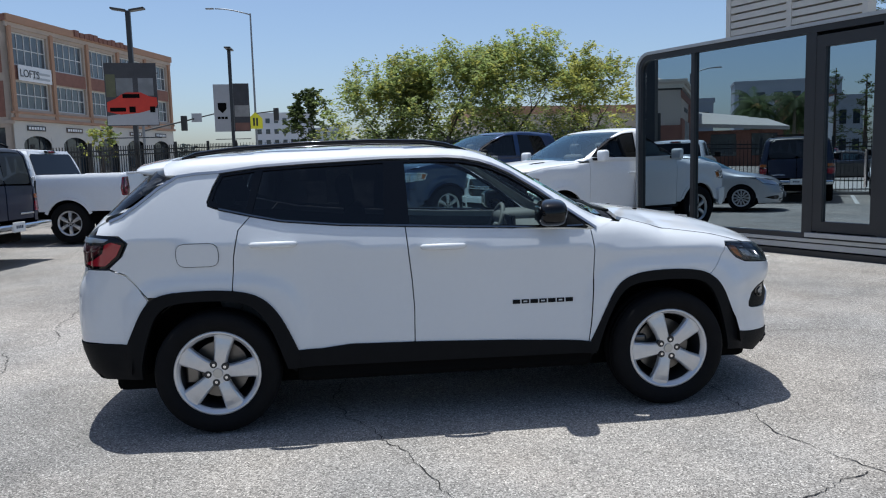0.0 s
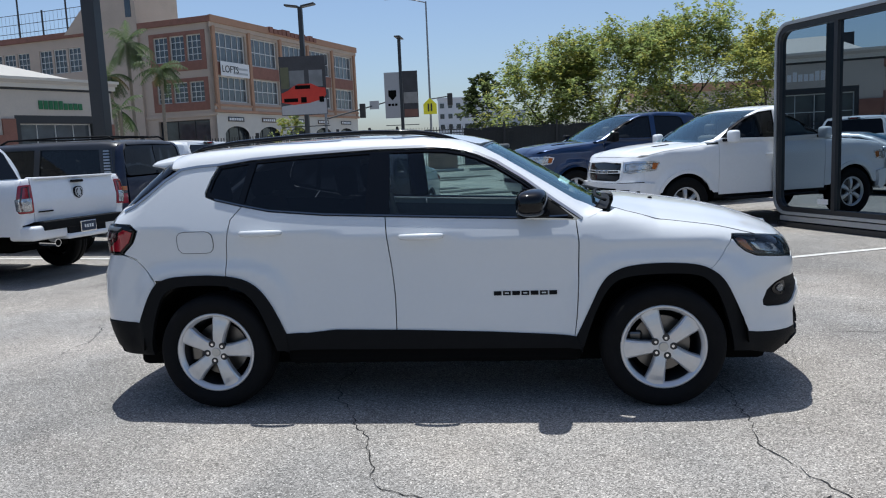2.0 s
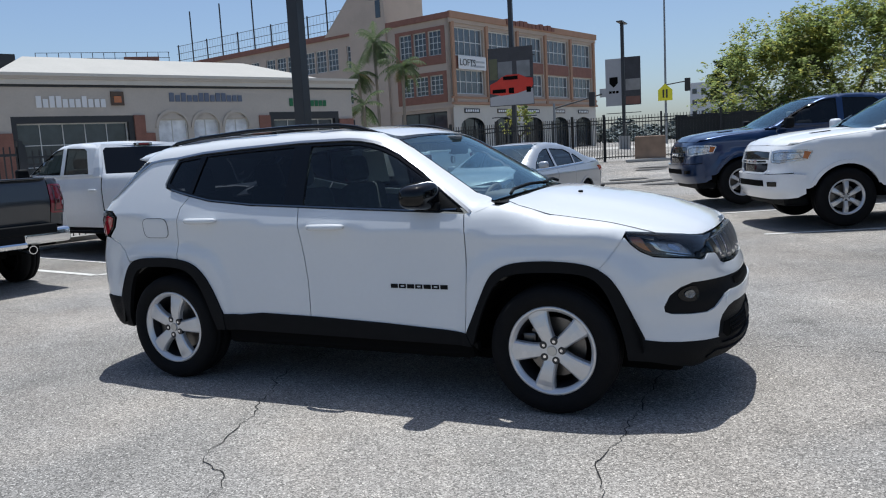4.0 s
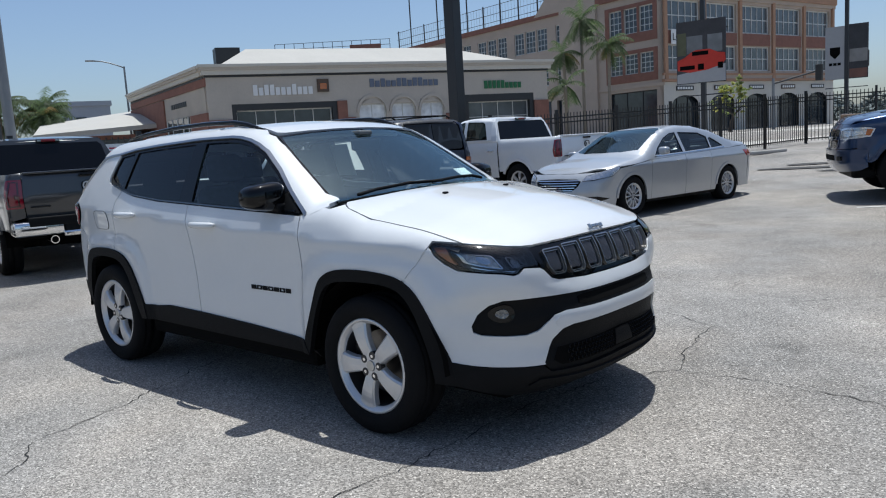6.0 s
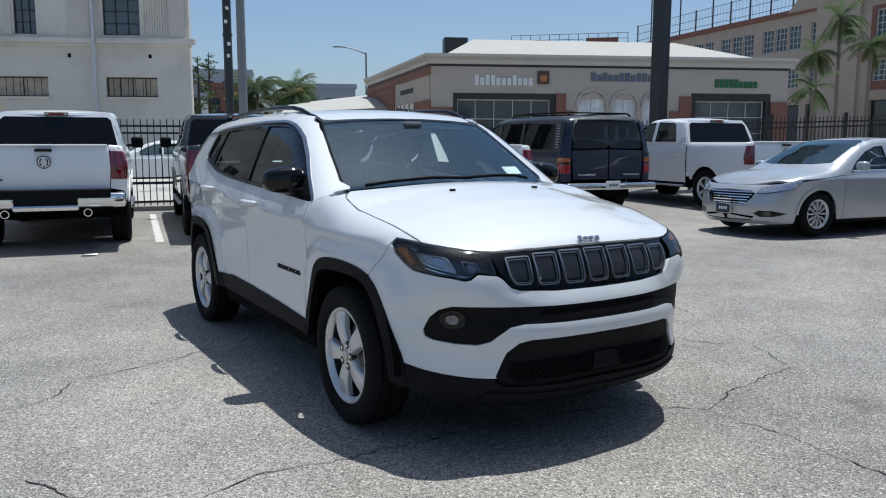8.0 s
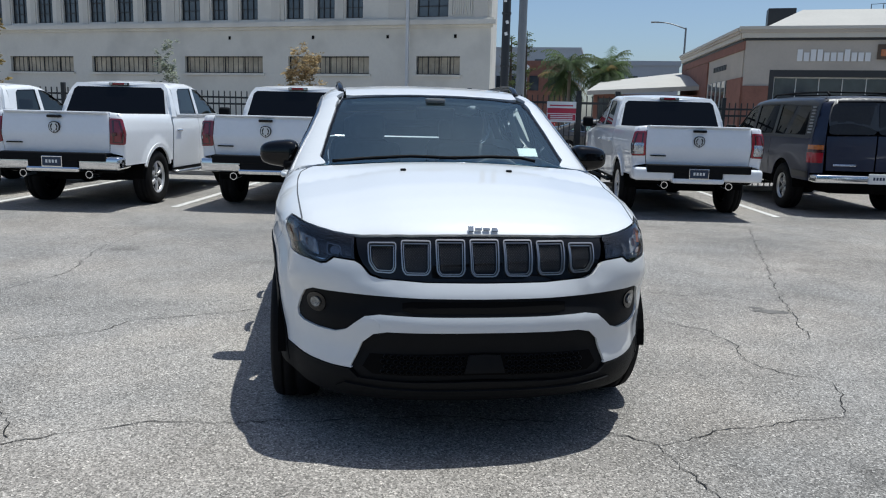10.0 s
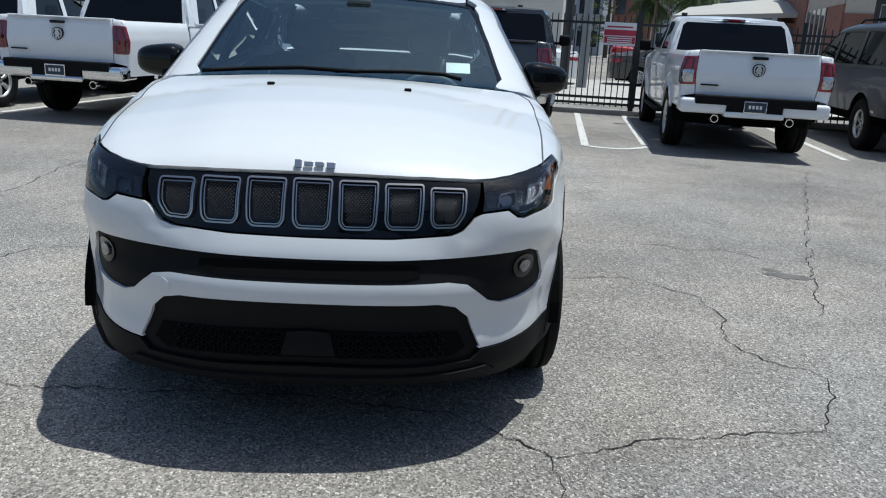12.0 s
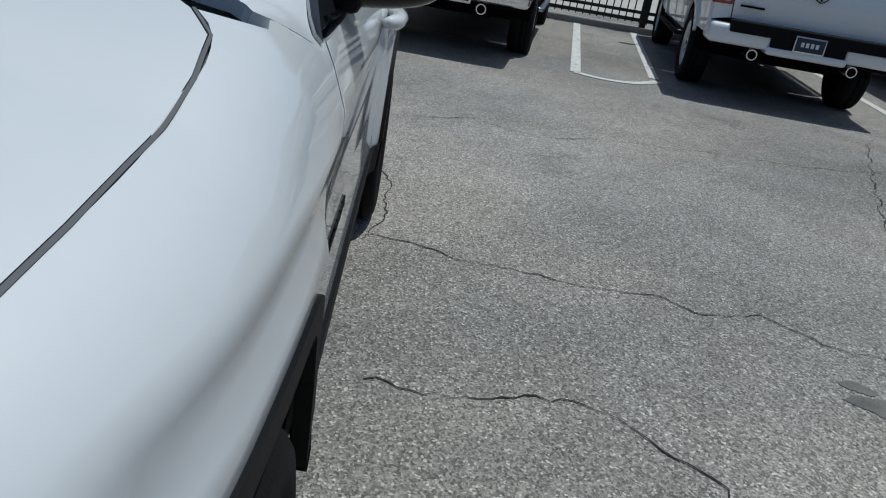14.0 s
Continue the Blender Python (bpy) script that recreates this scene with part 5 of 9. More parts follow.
truck_top_c = table([(-0.5, 1.44), (1.80, 1.44), (1.88, 1.47), (1.92, 1.56), (2.06, 1.86), (2.18, 1.925), (2.6, 1.968), (3.0, 1.975), (3.35, 1.945), (3.62, 1.865), (3.9, 1.735), (4.46, 1.435), (4.58, 1.405), (4.75, 1.40), (5.2, 1.365), (5.5, 1.322), (5.66, 1.285), (5.76, 1.22), (5.84, 1.10), (5.95, 0.8)], 0.08)
truck_low = table([(0.2, 0.90), (0.42, 0.965), (0.55, 0.99), (0.75, 1.0), (1.0, 1.012), (1.18, 1.018), (1.30, 1.0), (1.40, 0.972)], 0.06)
truck_front_c = table([(0.2, 5.55), (0.42, 5.78), (0.55, 5.86), (0.75, 5.88), (0.95, 5.87), (1.1, 5.84), (1.2, 5.80), (1.3, 5.72), (1.5, 5.5)], 0.05)
truck_rear_c = table([(0.3, 0.08), (0.8, 0.03), (1.1, 0.0), (1.42, 0.04), (1.6, 0.08)], 0.06)


def truck_top(x, y):
    h = np.clip((x - 4.45) / 0.3, 0, 1)
    c = np.clip((x - 1.9) / 0.2, 0, 1)
    w = np.clip((x - 3.2) / 0.4, 0, 1) * (1 - h)
    return truck_top_c(x + 0.12 * w * y * y) - c * (0.05 * y * y * (1 - h) + h * (0.06 * (y / 0.95) ** 2 - 0.015 * np.clip((0.45 - y) / 0.08, 0, 1)))


def truck_side(x, z):
    y = np.where(z > 1.38, 0.985 - 0.27 * (z - 1.38), truck_low(np.minimum(z, 1.38)))
    y = y - 0.06 * np.clip((x - 4.7) / 1.1, 0, 2) ** 2
    for w in (1.22, 4.89):
        r = np.sqrt((x - w) ** 2 + (z - 0.42) ** 2)
        b = np.clip((0.66 - r) / 0.12, 0, 1)
        y = y + 0.022 * b * b * (3 - 2 * b)
    return y


TRUCK = Solid(truck_top, truck_side, lambda y, z: truck_front_c(z) - 0.15 * (y / 0.9) ** 3, lambda y, z: truck_rear_c(z) + 0.02 * (y / 0.9) ** 2, k=0.07, kf=0.09, axis_f=4.6, axis_r=1.2, base=0.7)


def build_truck(label, paint, at, bumper=None, chrome=True, back=True, nose=True, mirror=None, lens=None, plated=True):
    S = TRUCK
    car = thing("pickup_truck", label, "pickup truck", "parked pickup trucks")
    bumper = bumper or (CHROME if chrome else paint)
    lens = lens or RED_LENS
    wh = [(1.22, 0.42), (4.89, 0.42)]
    belt = lambda x: 1.38
    flank(S, car, "bed_side", 0.07, 1.86, 0.66, lambda x: 1.415, wh, 0.49, paint)
    flank(S, car, "rear_door", 1.90, 3.10, 0.52, belt, wh, 0.49, paint)
    flank(S, car, "front_door", 3.10, 4.28, 0.52, belt, wh, 0.49, paint)
    flank(S, car, "front_wing", 4.28, 5.62, 0.56, lambda x: 1.345 - 0.10 * max(0, x - 4.5) if x < 5.3 else 1.265 - 0.22 * (x - 5.3), wh, 0.49, paint)
    for w, h in wh:
        arch_lip(S, car, w, h, 0.49, 0.6, paint, 0.045)
    wells(car, wh, 0.485, 0.97)
    both(S, [(1.9, 0.56), (4.35, 0.56), (4.35, 0.46), (1.9, 0.46)], PLASTIC, "sill", car, res=0.1, off=-0.03, rim=0.05)
    for s in (1, -1):
        vs, fs = tube([(1.95, s * 0.93, 0.47), (2.0, s * 1.03, 0.45), (3.1, s * 1.03, 0.45), (4.1, s * 1.03, 0.45), (4.15, s * 0.93, 0.47)], 0.045, 8, 0.6)
        part("side_step", mesh("side_step", vs, fs, SATIN if chrome else PLASTIC, smooth=True), car)
        for hx in (2.12, 3.30):
            part("door_handle", boxed(hx - 0.11, hx + 0.11, *sorted((s * 1.0, s * 1.045)), 1.13, 1.165, 0.012), car, mat=CHROME if chrome else paint)
        m = part("door_mirror", boxed(4.05, 4.19, *sorted((s * 1.05, s * 1.26)), 1.36, 1.56, 0.045, 3), car, mat=mirror or PLASTIC, smooth=True)
        part("mirror_arm", boxed(4.12, 4.2, *sorted((s * 0.93, s * 1.08)), 1.38, 1.43, 0.015), m, mat=PLASTIC)
    edge = lambda x: 0.77 if x < 3.45 else 0.77 + 0.12 * (x - 3.45) / 1.0
    w1 = [(2.28, 1.42), (2.42, 1.80), (2.50, 1.845), (3.06, 1.872), (3.06, 1.42)]
    w2 = [(3.17, 1.42), (3.17, 1.872), (3.42, 1.852), (3.70, 1.765), (3.98, 1.615), (4.22, 1.44)]
    cabin(S, car, paint, belt, 2.14, 4.48, edge, [w1, w2], [PRIVACY, PRIVACY])
    for s in (1, -1):
        rim_ = [(1.945, 0.972, 1.36), (2.16, 0.974, 1.36), (2.20, 0.948, 1.52), (2.24, 0.897, 1.70), (2.24, 0.845, 1.84), (2.24, 0.785, 1.915), (2.135, 0.77, 1.905), (2.10, 0.835, 1.83), (2.04, 0.892, 1.70), (1.975, 0.943, 1.52)]
        vs = [(x, s * y, z) for x, y, z in rim_] + [(x, s * (y - 0.05), z - 0.01) for x, y, z in rim_]
        n_ = len(rim_)
        part("rear_pillar", upright_(mesh("rear_pillar", vs, [(i, (i + 1) % n_, n_ + (i + 1) % n_, n_ + i) for i in range(n_)] + [(0, 1, 2, 9), (9, 2, 3, 8), (8, 3, 4, 7), (7, 4, 5, 6)], paint)), car)
    roof = [(2.12, -0.77), (3.42, -0.77), (3.50, -0.4), (3.53, 0.0), (3.50, 0.4), (3.42, 0.77), (2.12, 0.77), (2.10, 0.0)]
    part("roof", panel(S, "top", roof, paint, "roof", res=0.09, rim=0.03), car)
    ws = [(3.45, -0.77), (4.48, -0.89), (4.56, -0.5), (4.60, 0.0), (4.56, 0.5), (4.48, 0.89), (3.45, 0.77), (3.53, 0.4), (3.56, 0.0), (3.53, -0.4)]
    part("windscreen", panel(S, "top", ws, WS_GLASS, "windscreen", res=0.12, off=-0.004, rim=0), car, "tinted windscreen").visible_shadow = False
    # cab back with its window
    def plate_at(z):
        return 1.93 + 0.20 * (z - 1.42) / 0.5
    vs = [(plate_at(z) + dx, y, z) for dx in (0, 0.04) for y, z in ((-0.95, 1.30), (0.95, 1.30), (0.77, 1.91), (-0.77, 1.91))]
    part("cab_back", mesh("cab_back", vs, [(3, 2, 1, 0), (4, 5, 6, 7), (0, 1, 5, 4), (1, 2, 6, 5), (2, 3, 7, 6), (3, 0, 4, 7)], paint), car)
    vs = [(plate_at(z) + dx, y, z) for dx in (-0.012, 0.0) for y, z in ((-0.87, 1.40), (0.87, 1.40), (0.785, 1.80), (0.73, 1.845), (-0.73, 1.845), (-0.785, 1.80))]
    part("rear_glass", mesh("rear_glass", vs, [(5, 4, 3, 2, 1, 0), (6, 7, 8, 9, 10, 11)] + [(i, (i + 1) % 6, 6 + (i + 1) % 6, 6 + i) for i in range(6)], GLOSS_BLACK), car, "dark rear window")
    br = part("brake_light", boxed(2.06, 2.12, -0.17, 0.17, 1.865, 1.915, 0.01), car, mat=GLOSS_BLACK)
    part("brake_lens", boxed(2.05, 2.07, -0.10, 0.10, 1.873, 1.907, 0.005), br, "red high brake light", mat=RED_LENS)
    for s in (1, -1):
        part("cargo_lens", boxed(2.05, 2.07, *sorted((s * 0.105, s * 0.16)), 1.873, 1.907, 0.005), br, mat=CLEAR_LENS)
    # hood
    lip = [tuple(float(c) for c in S.hit(*S.rays("front", np.array([S.fa(y, 1.195 - 0.01 * (y / 0.8) ** 2)])))[0][:2]) for y in (0.82, 0.68, 0.5, 0.25, 0.0)]
    wing_top = lambda x: 1.345 - 0.10 * max(0, x - 4.5) if x < 5.3 else 1.265 - 0.22 * (x - 5.3)
    hood = [(4.64, 0.0), (4.60, 0.5), (4.46, 0.86)] + [(x, S.side_y(x, wing_top(x)) - 0.002) for x in (4.48, 4.65, 4.85, 5.05, 5.2, 5.3, 5.4, 5.5)] + lip
    part("bonnet", panel(S, "top", [(x, y) for x, y in hood] + [(x, -y) for x, y in hood[::-1] if y], paint, "bonnet", res=0.08, rim=0.03), car)
    part("cowl", boxed(4.5, 4.72, -0.82, 0.82, 1.18, 1.30, 0.03), car, mat=PLASTIC)
    part("engine_bay", boxed(4.6, 5.5, -0.45, 0.45, 0.5, 1.15, 0.05), car, mat=DEEP_BLACK)
    dark_inside(car, 2.1, 4.3, 0.9, 0.75, 1.78)
    part("dashboard", boxed(4.05, 4.5, -0.85, 0.85, 0.95, 1.33, 0.05), car, mat=DASH, smooth=True)
    part("chassis", boxed(0.75, 5.5, -0.55, 0.55, 0.38, 0.62, 0.04), car, mat=DEEP_BLACK)
    part("bed_floor", boxed(0.08, 1.86, -0.93, 0.93, 1.28, 1.34, 0.01), car, mat=DEEP_BLACK)
    bm = bmesh.new()
    rod(bm, (1.22, -0.8, 0.41), (1.22, 0.8, 0.41), 0.06)
    part("rear_axle", bm, car, mat=DEEP_BLACK)
    part("rear_seal", boxed(0.12, 0.3, -0.9, 0.9, 0.55, 0.84, 0.03), car, mat=DEEP_BLACK)
    if back:
        A, AS = S.ra, S.rs
        gate = [A(0.0, 0.835), A(0.79, 0.835), A(0.797, 1.40), A(0.775, 1.425), A(0.0, 1.43)]
        part("tailgate", panel(S, "rear", sym(gate), paint, "tailgate", res=0.09, gap=0.002, off=0.003), car)
        part("tailgate_edge", boxed(0.02, 0.16, -0.78, 0.78, 1.405, 1.432, 0.01), car, mat=paint)
        for flip in (False, True):
            s = -1 if flip else 1
            post = [A(0.798, 0.845), AS(0.10, 0.80), AS(0.09, 1.0), AS(0.09, 1.415), A(0.799, 1.425)]
            part("corner_panel", panel(S, "rear", post, paint, "corner_panel", res=0.07, flip=flip), car)
            tl = soften([A(0.808, 0.97), AS(0.085, 0.965), AS(0.10, 1.12), AS(0.085, 1.335), A(0.808, 1.342)], 0.022)
            t = part("tail_light", panel(S, "rear", tl, lens, "tail_light", res=0.05, off=0.014, rim=0.02, flip=flip), car, "red tail light")
            part("lens_core", panel(S, "rear", shrink(tl, 0.025), CORE_RED, "lens_core", holes=[shrink(tl, 0.038)], res=0.05, off=0.017, rim=0.006, flip=flip), t, "dark red lens surround")
            if lens is DARK_LENS:
                part("reverse_lens", boxed(-0.026, 0.02, *sorted((s * 0.865, s * 0.925)), 1.09, 1.15, 0.01), t, mat=CORE_RED)
            else:
                part("reverse_lens", panel(S, "rear", soften([A(0.845, 1.0), AS(0.10, 0.995), AS(0.108, 1.16), A(0.845, 1.165)], 0.015), LAMP_SILVER, "reverse_lens", res=0.04, off=0.019, rim=0.006, flip=flip), t, "clear reversing lens")
            bm = bmesh.new()
            rod(bm, (-0.03, s * 0.50, 0.53), (0.25, s * 0.50, 0.54), 0.055, None, 20)
            e = part("exhaust_tip", bm, car, "chrome exhaust tip", mat=CHROME, smooth=False)
            # A flat black disc paints the shade inside the pipe.
            bm = bmesh.new()
            rod(bm, (-0.034, s * 0.50, 0.53), (-0.028, s * 0.50, 0.53), 0.043, None, 20)
            part("exhaust_bore", bm, e, mat=DEEP_BLACK)
            part("bumper_end", boxed(-0.10, 0.32, *sorted((s * 0.36, s * 0.99)), 0.60, 0.795, 0.045, 3), car, "chrome bumper end" if bumper is CHROME else "", mat=bumper, smooth=True)
        part("bumper_step", boxed(-0.13, 0.2, -0.40, 0.40, 0.565, 0.645, 0.03), car, mat=bumper)
        part("bumper_pad", boxed(-0.12, 0.2, -0.80, 0.80, 0.725, 0.845, 0.015), car, mat=PLASTIC)
        part("bumper_recess", boxed(-0.112, 0.2, -0.37, 0.37, 0.63, 0.75, 0.01), car, mat=PLASTIC)
        if plated:
            plate(car, -0.125, 0.715)
        part("gate_handle", boxed(-0.025, 0.03, -0.105, 0.105, 1.335, 1.375, 0.012), car, mat=GLOSS_BLACK)
        loop_ = [(0.0, -0.085), (0.035, -0.07), (0.075, -0.035), (0.085, 0.02), (0.07, 0.065), (0.03, 0.085), (-0.03, 0.085), (-0.07, 0.065), (-0.085, 0.02), (-0.075, -0.035), (-0.035, -0.07)]
        vs = [(x_, y_, 1.195 + z_) for x_ in (0.01, -0.016) for y_, z_ in loop_]
        n_ = len(loop_)
        em = part("gate_emblem", upright_(mesh("gate_emblem", vs, [tuple(range(n_)), tuple(range(n_, 2 * n_))] + [(k, (k + 1) % n_, n_ + (k + 1) % n_, n_ + k) for k in range(n_)], GLOSS_BLACK)), car, "dark emblem with silver curves")
        vs = [(x_, y_ * 0.86, 1.195 + z_ * 0.86) for x_ in (0.0, -0.020) for y_, z_ in loop_]
        part("emblem_shield", upright_(mesh("emblem_shield", vs, [tuple(range(n_)), tuple(range(n_, 2 * n_))] + [(k, (k + 1) % n_, n_ + (k + 1) % n_, n_ + k) for k in range(n_)], EMBLEM_SILVER)), em, "bright silver shield")
        for sg in (1, -1):
            pts_ = [(-0.021, sg * (0.012 + 0.036 * math.sin(a)), 1.200 + 0.048 * math.cos(a)) for a in (0.35, 0.9, 1.5, 2.1, 2.6)]
            part("emblem_curve", mesh("emblem_curve", *tube(pts_, 0.009, 6), GLOSS_BLACK, smooth=True), em)
        part("emblem_nose", boxed(-0.024, -0.01, -0.010, 0.010, 1.130, 1.150, 0.004), em, mat=GLOSS_BLACK)
        part("gate_badge", boxed(-0.012, 0.02, 0.50, 0.74, 0.965, 0.985, 0.003), car, mat=GLOSS_BLACK)
        part("bed_liner", boxed(0.10, 0.16, -0.75, 0.75, 0.9, 1.38), car, mat=DEEP_BLACK)
    if nose:
        F, FS = S.fa, S.fs
        gr = sym([F(0.0, 0.80), F(0.45, 0.80), F(0.55, 0.84), F(0.57, 0.98), F(0.55, 1.10), F(0.0, 1.115)])
        part("grille", panel(S, "front", gr, GLOSS_BLACK, "grille", res=0.06, off=-0.01, rim=0.03), car, "black two-bar grille")
        part("grille_bar", panel(S, "front", sym([F(0.0, 0.925), F(0.55, 0.935), F(0.55, 0.985), F(0.0, 0.975)]), paint if not chrome else CHROME, "grille_bar", holes=[sym([F(0.0, 0.937), F(0.53, 0.945), F(0.53, 0.975), F(0.0, 0.965)])], res=0.06, off=0.02, rim=0.04), car)
        for k, yy in enumerate((-0.17, 0.0, 0.17)):
            part("grille_badge_bar", boxed(5.865, 5.89, yy - 0.06, yy + 0.06, 0.925, 0.985, 0.006), car, mat=CHROME)
        part("grille_frame", panel(S, "front", shrink(gr, -0.03), paint, "grille_frame", holes=[gr], res=0.06, off=0.006, rim=0.03), car)
        nose_l = [F(0.0, 1.192), F(0.4, 1.19), F(0.68, 1.186), F(0.82, 1.182), FS(5.60, 1.19), FS(5.55, 1.10), FS(5.55, 0.80), F(0.62, 0.78), F(0.0, 0.77)]
        part("nose_panel", panel(S, "front", sym(nose_l[::-1]), paint, "nose_panel", holes=[gr], res=0.07, off=-0.004, rim=0.03), car)
        for flip in (False, True):
            hl = [F(0.63, 0.94), F(0.60, 1.11), F(0.78, 1.13), FS(5.47, 1.125), FS(5.36, 1.10), FS(5.42, 0.975), F(0.80, 0.93)]
            h = part("headlight", panel(S, "front", hl, LAMP_SILVER, "headlight", res=0.05, off=0.004, rim=0.02, flip=flip), car, "clear headlight")
            part("headlight_dark", panel(S, "front", shrink(hl, 0.035), DARK_METAL, "headlight_dark", holes=[shrink(hl, 0.045)], res=0.05, off=0.007, rim=0.01, flip=flip), h)
            part("turn_signal", panel(S, "front", [FS(5.48, 1.10), FS(5.39, 1.085), FS(5.435, 0.99), FS(5.50, 1.0)], AMBER, "turn_signal", res=0.04, off=0.008, flip=flip), h)
            part("fog_light", panel(S, "front", [F(0.60, 0.60), F(0.60, 0.67), F(0.80, 0.675), F(0.79, 0.605)], GLOSS_BLACK, "fog_light", res=0.05, off=0.05, rim=0.02, flip=flip), car)
        bp = [F(0.0, 0.43), F(0.6, 0.43), FS(5.55, 0.45), FS(5.45, 0.50), FS(5.45, 0.76), FS(5.62, 0.785), F(0.62, 0.77), F(0.0, 0.765)]
        part("front_bumper", panel(S, "front", sym(bp), bumper if chrome else paint, "front_bumper", res=0.06, off=0.045, rim=0.06), car)
        part("bumper_intake", panel(S, "front", sym([F(0.0, 0.60), F(0.5, 0.60), F(0.5, 0.69), F(0.0, 0.69)]), DEEP_BLACK, "bumper_intake", res=0.08, off=0.05, rim=0.01), car)
        part("air_dam", boxed(5.30, 5.66, -0.75, 0.75, 0.30, 0.46, 0.04), car, mat=PLASTIC)
        for s in (1, -1):
            o = part("bonnet_vent", boxed(-0.14, 0.14, -0.045, 0.045, -0.02, 0.008, 0.006), car, "dark hood vent", mat=PLASTIC)
            o.matrix_local = pose(5.08, s * 0.53, S.top_z(5.08, 0.53), 0, 5, 0)
    for w, h in wh:
        for s in (1, -1):
            wheel(car, w, s * 0.885, 0.42, 0.275, 0.255, 6, (0.05, 0.085, 0.60, 0.16))
    car.matrix_world = at
    return car


TURN = 180 - 10.5
TRIM_SIZE = Matrix.Diagonal((0.96, 0.935, 0.955, 1.0))
build_truck("white crew cab pickup with chrome bumper, parked tail out", RAM_WHITE, place((-6.1, -1.57), TURN) @ TRIM_SIZE, nose=False, lens=DARK_LENS, plated=False)
truck_e = build_truck("white crew cab pickup with blue plate, parked tail out", RAM_WHITE, place((-6.2, -4.42), TURN) @ TRIM_SIZE, nose=False, lens=DARK_LENS)
copy_thing(truck_e, place((-6.55, -6.95), TURN) @ TRIM_SIZE)
build_truck("white crew cab pickup with painted bumper by the gate", RAM_WHITE, place((-5.55, 4.65), TURN) @ TRIM_SIZE, chrome=False, nose=False)
build_truck("white crew cab pickup parked beside the navy SUV", RAM_WHITE, place((-4.65, 11.2), TURN) @ TRIM_SIZE, nose=False, lens=DARK_LENS)
build_truck("dark gray metallic pickup with chrome bumper, tail out", GRAY_PAINT, place((-6.0, 1.1), TURN) @ TRIM_SIZE, nose=False, lens=DARK_LENS, plated=False)
TURN2 = 202
build_truck("white crew cab pickup parked nose out beside the glass office", RAM_WHITE, place((7.21, 10.46), TURN2), chrome=False, back=False, mirror=RAM_WHITE)
build_truck("dark blue metallic pickup parked nose out", BLUE_PAINT, place((5.62, 13.43), TURN2), chrome=False, back=False, bumper=PLASTIC)


# the old full-size SUV
DUSTY_GLASS = shader("dusty_dark_glass", (0.020, 0.020, 0.022), 0.32, vary=0.35, scale=2.5, spec=0.3)
yuk_top_c = table([(-0.4, 1.70), (-0.02, 1.80), (0.15, 1.87), (0.5, 1.91), (1.5, 1.93), (2.6, 1.925), (3.1, 1.88), (3.35, 1.78), (4.0, 1.32), (4.15, 1.23), (4.3, 1.215), (4.9, 1.17), (5.25, 1.10), (5.4, 1.0), (5.6, 0.8)], 0.10)
yuk_low = table([(0.2, 0.90), (0.45, 0.965), (0.7, 0.985), (0.95, 0.995), (1.1, 0.985), (1.25, 0.965)], 0.06)
YUK = Solid(lambda x, y: yuk_top_c(x) - 0.05 * y * y, lambda x, z: np.where(z > 1.22, 0.968 - 0.20 * (z - 1.22), yuk_low(np.minimum(z, 1.22))) - 0.06 * np.clip((x - 4.4) / 1.0, 0, 2) ** 2,
            lambda y, z: 5.42 - 0.10 * (y / 0.9) ** 3 + 0 * z, lambda y, z: 0.02 + 0.16 * np.clip(z - 1.15, 0, 2) ** 1.3 + 0.05 * (y / 0.9) ** 2.5, k=0.10, kf=0.12, axis_f=4.2, axis_r=1.3, base=0.7)


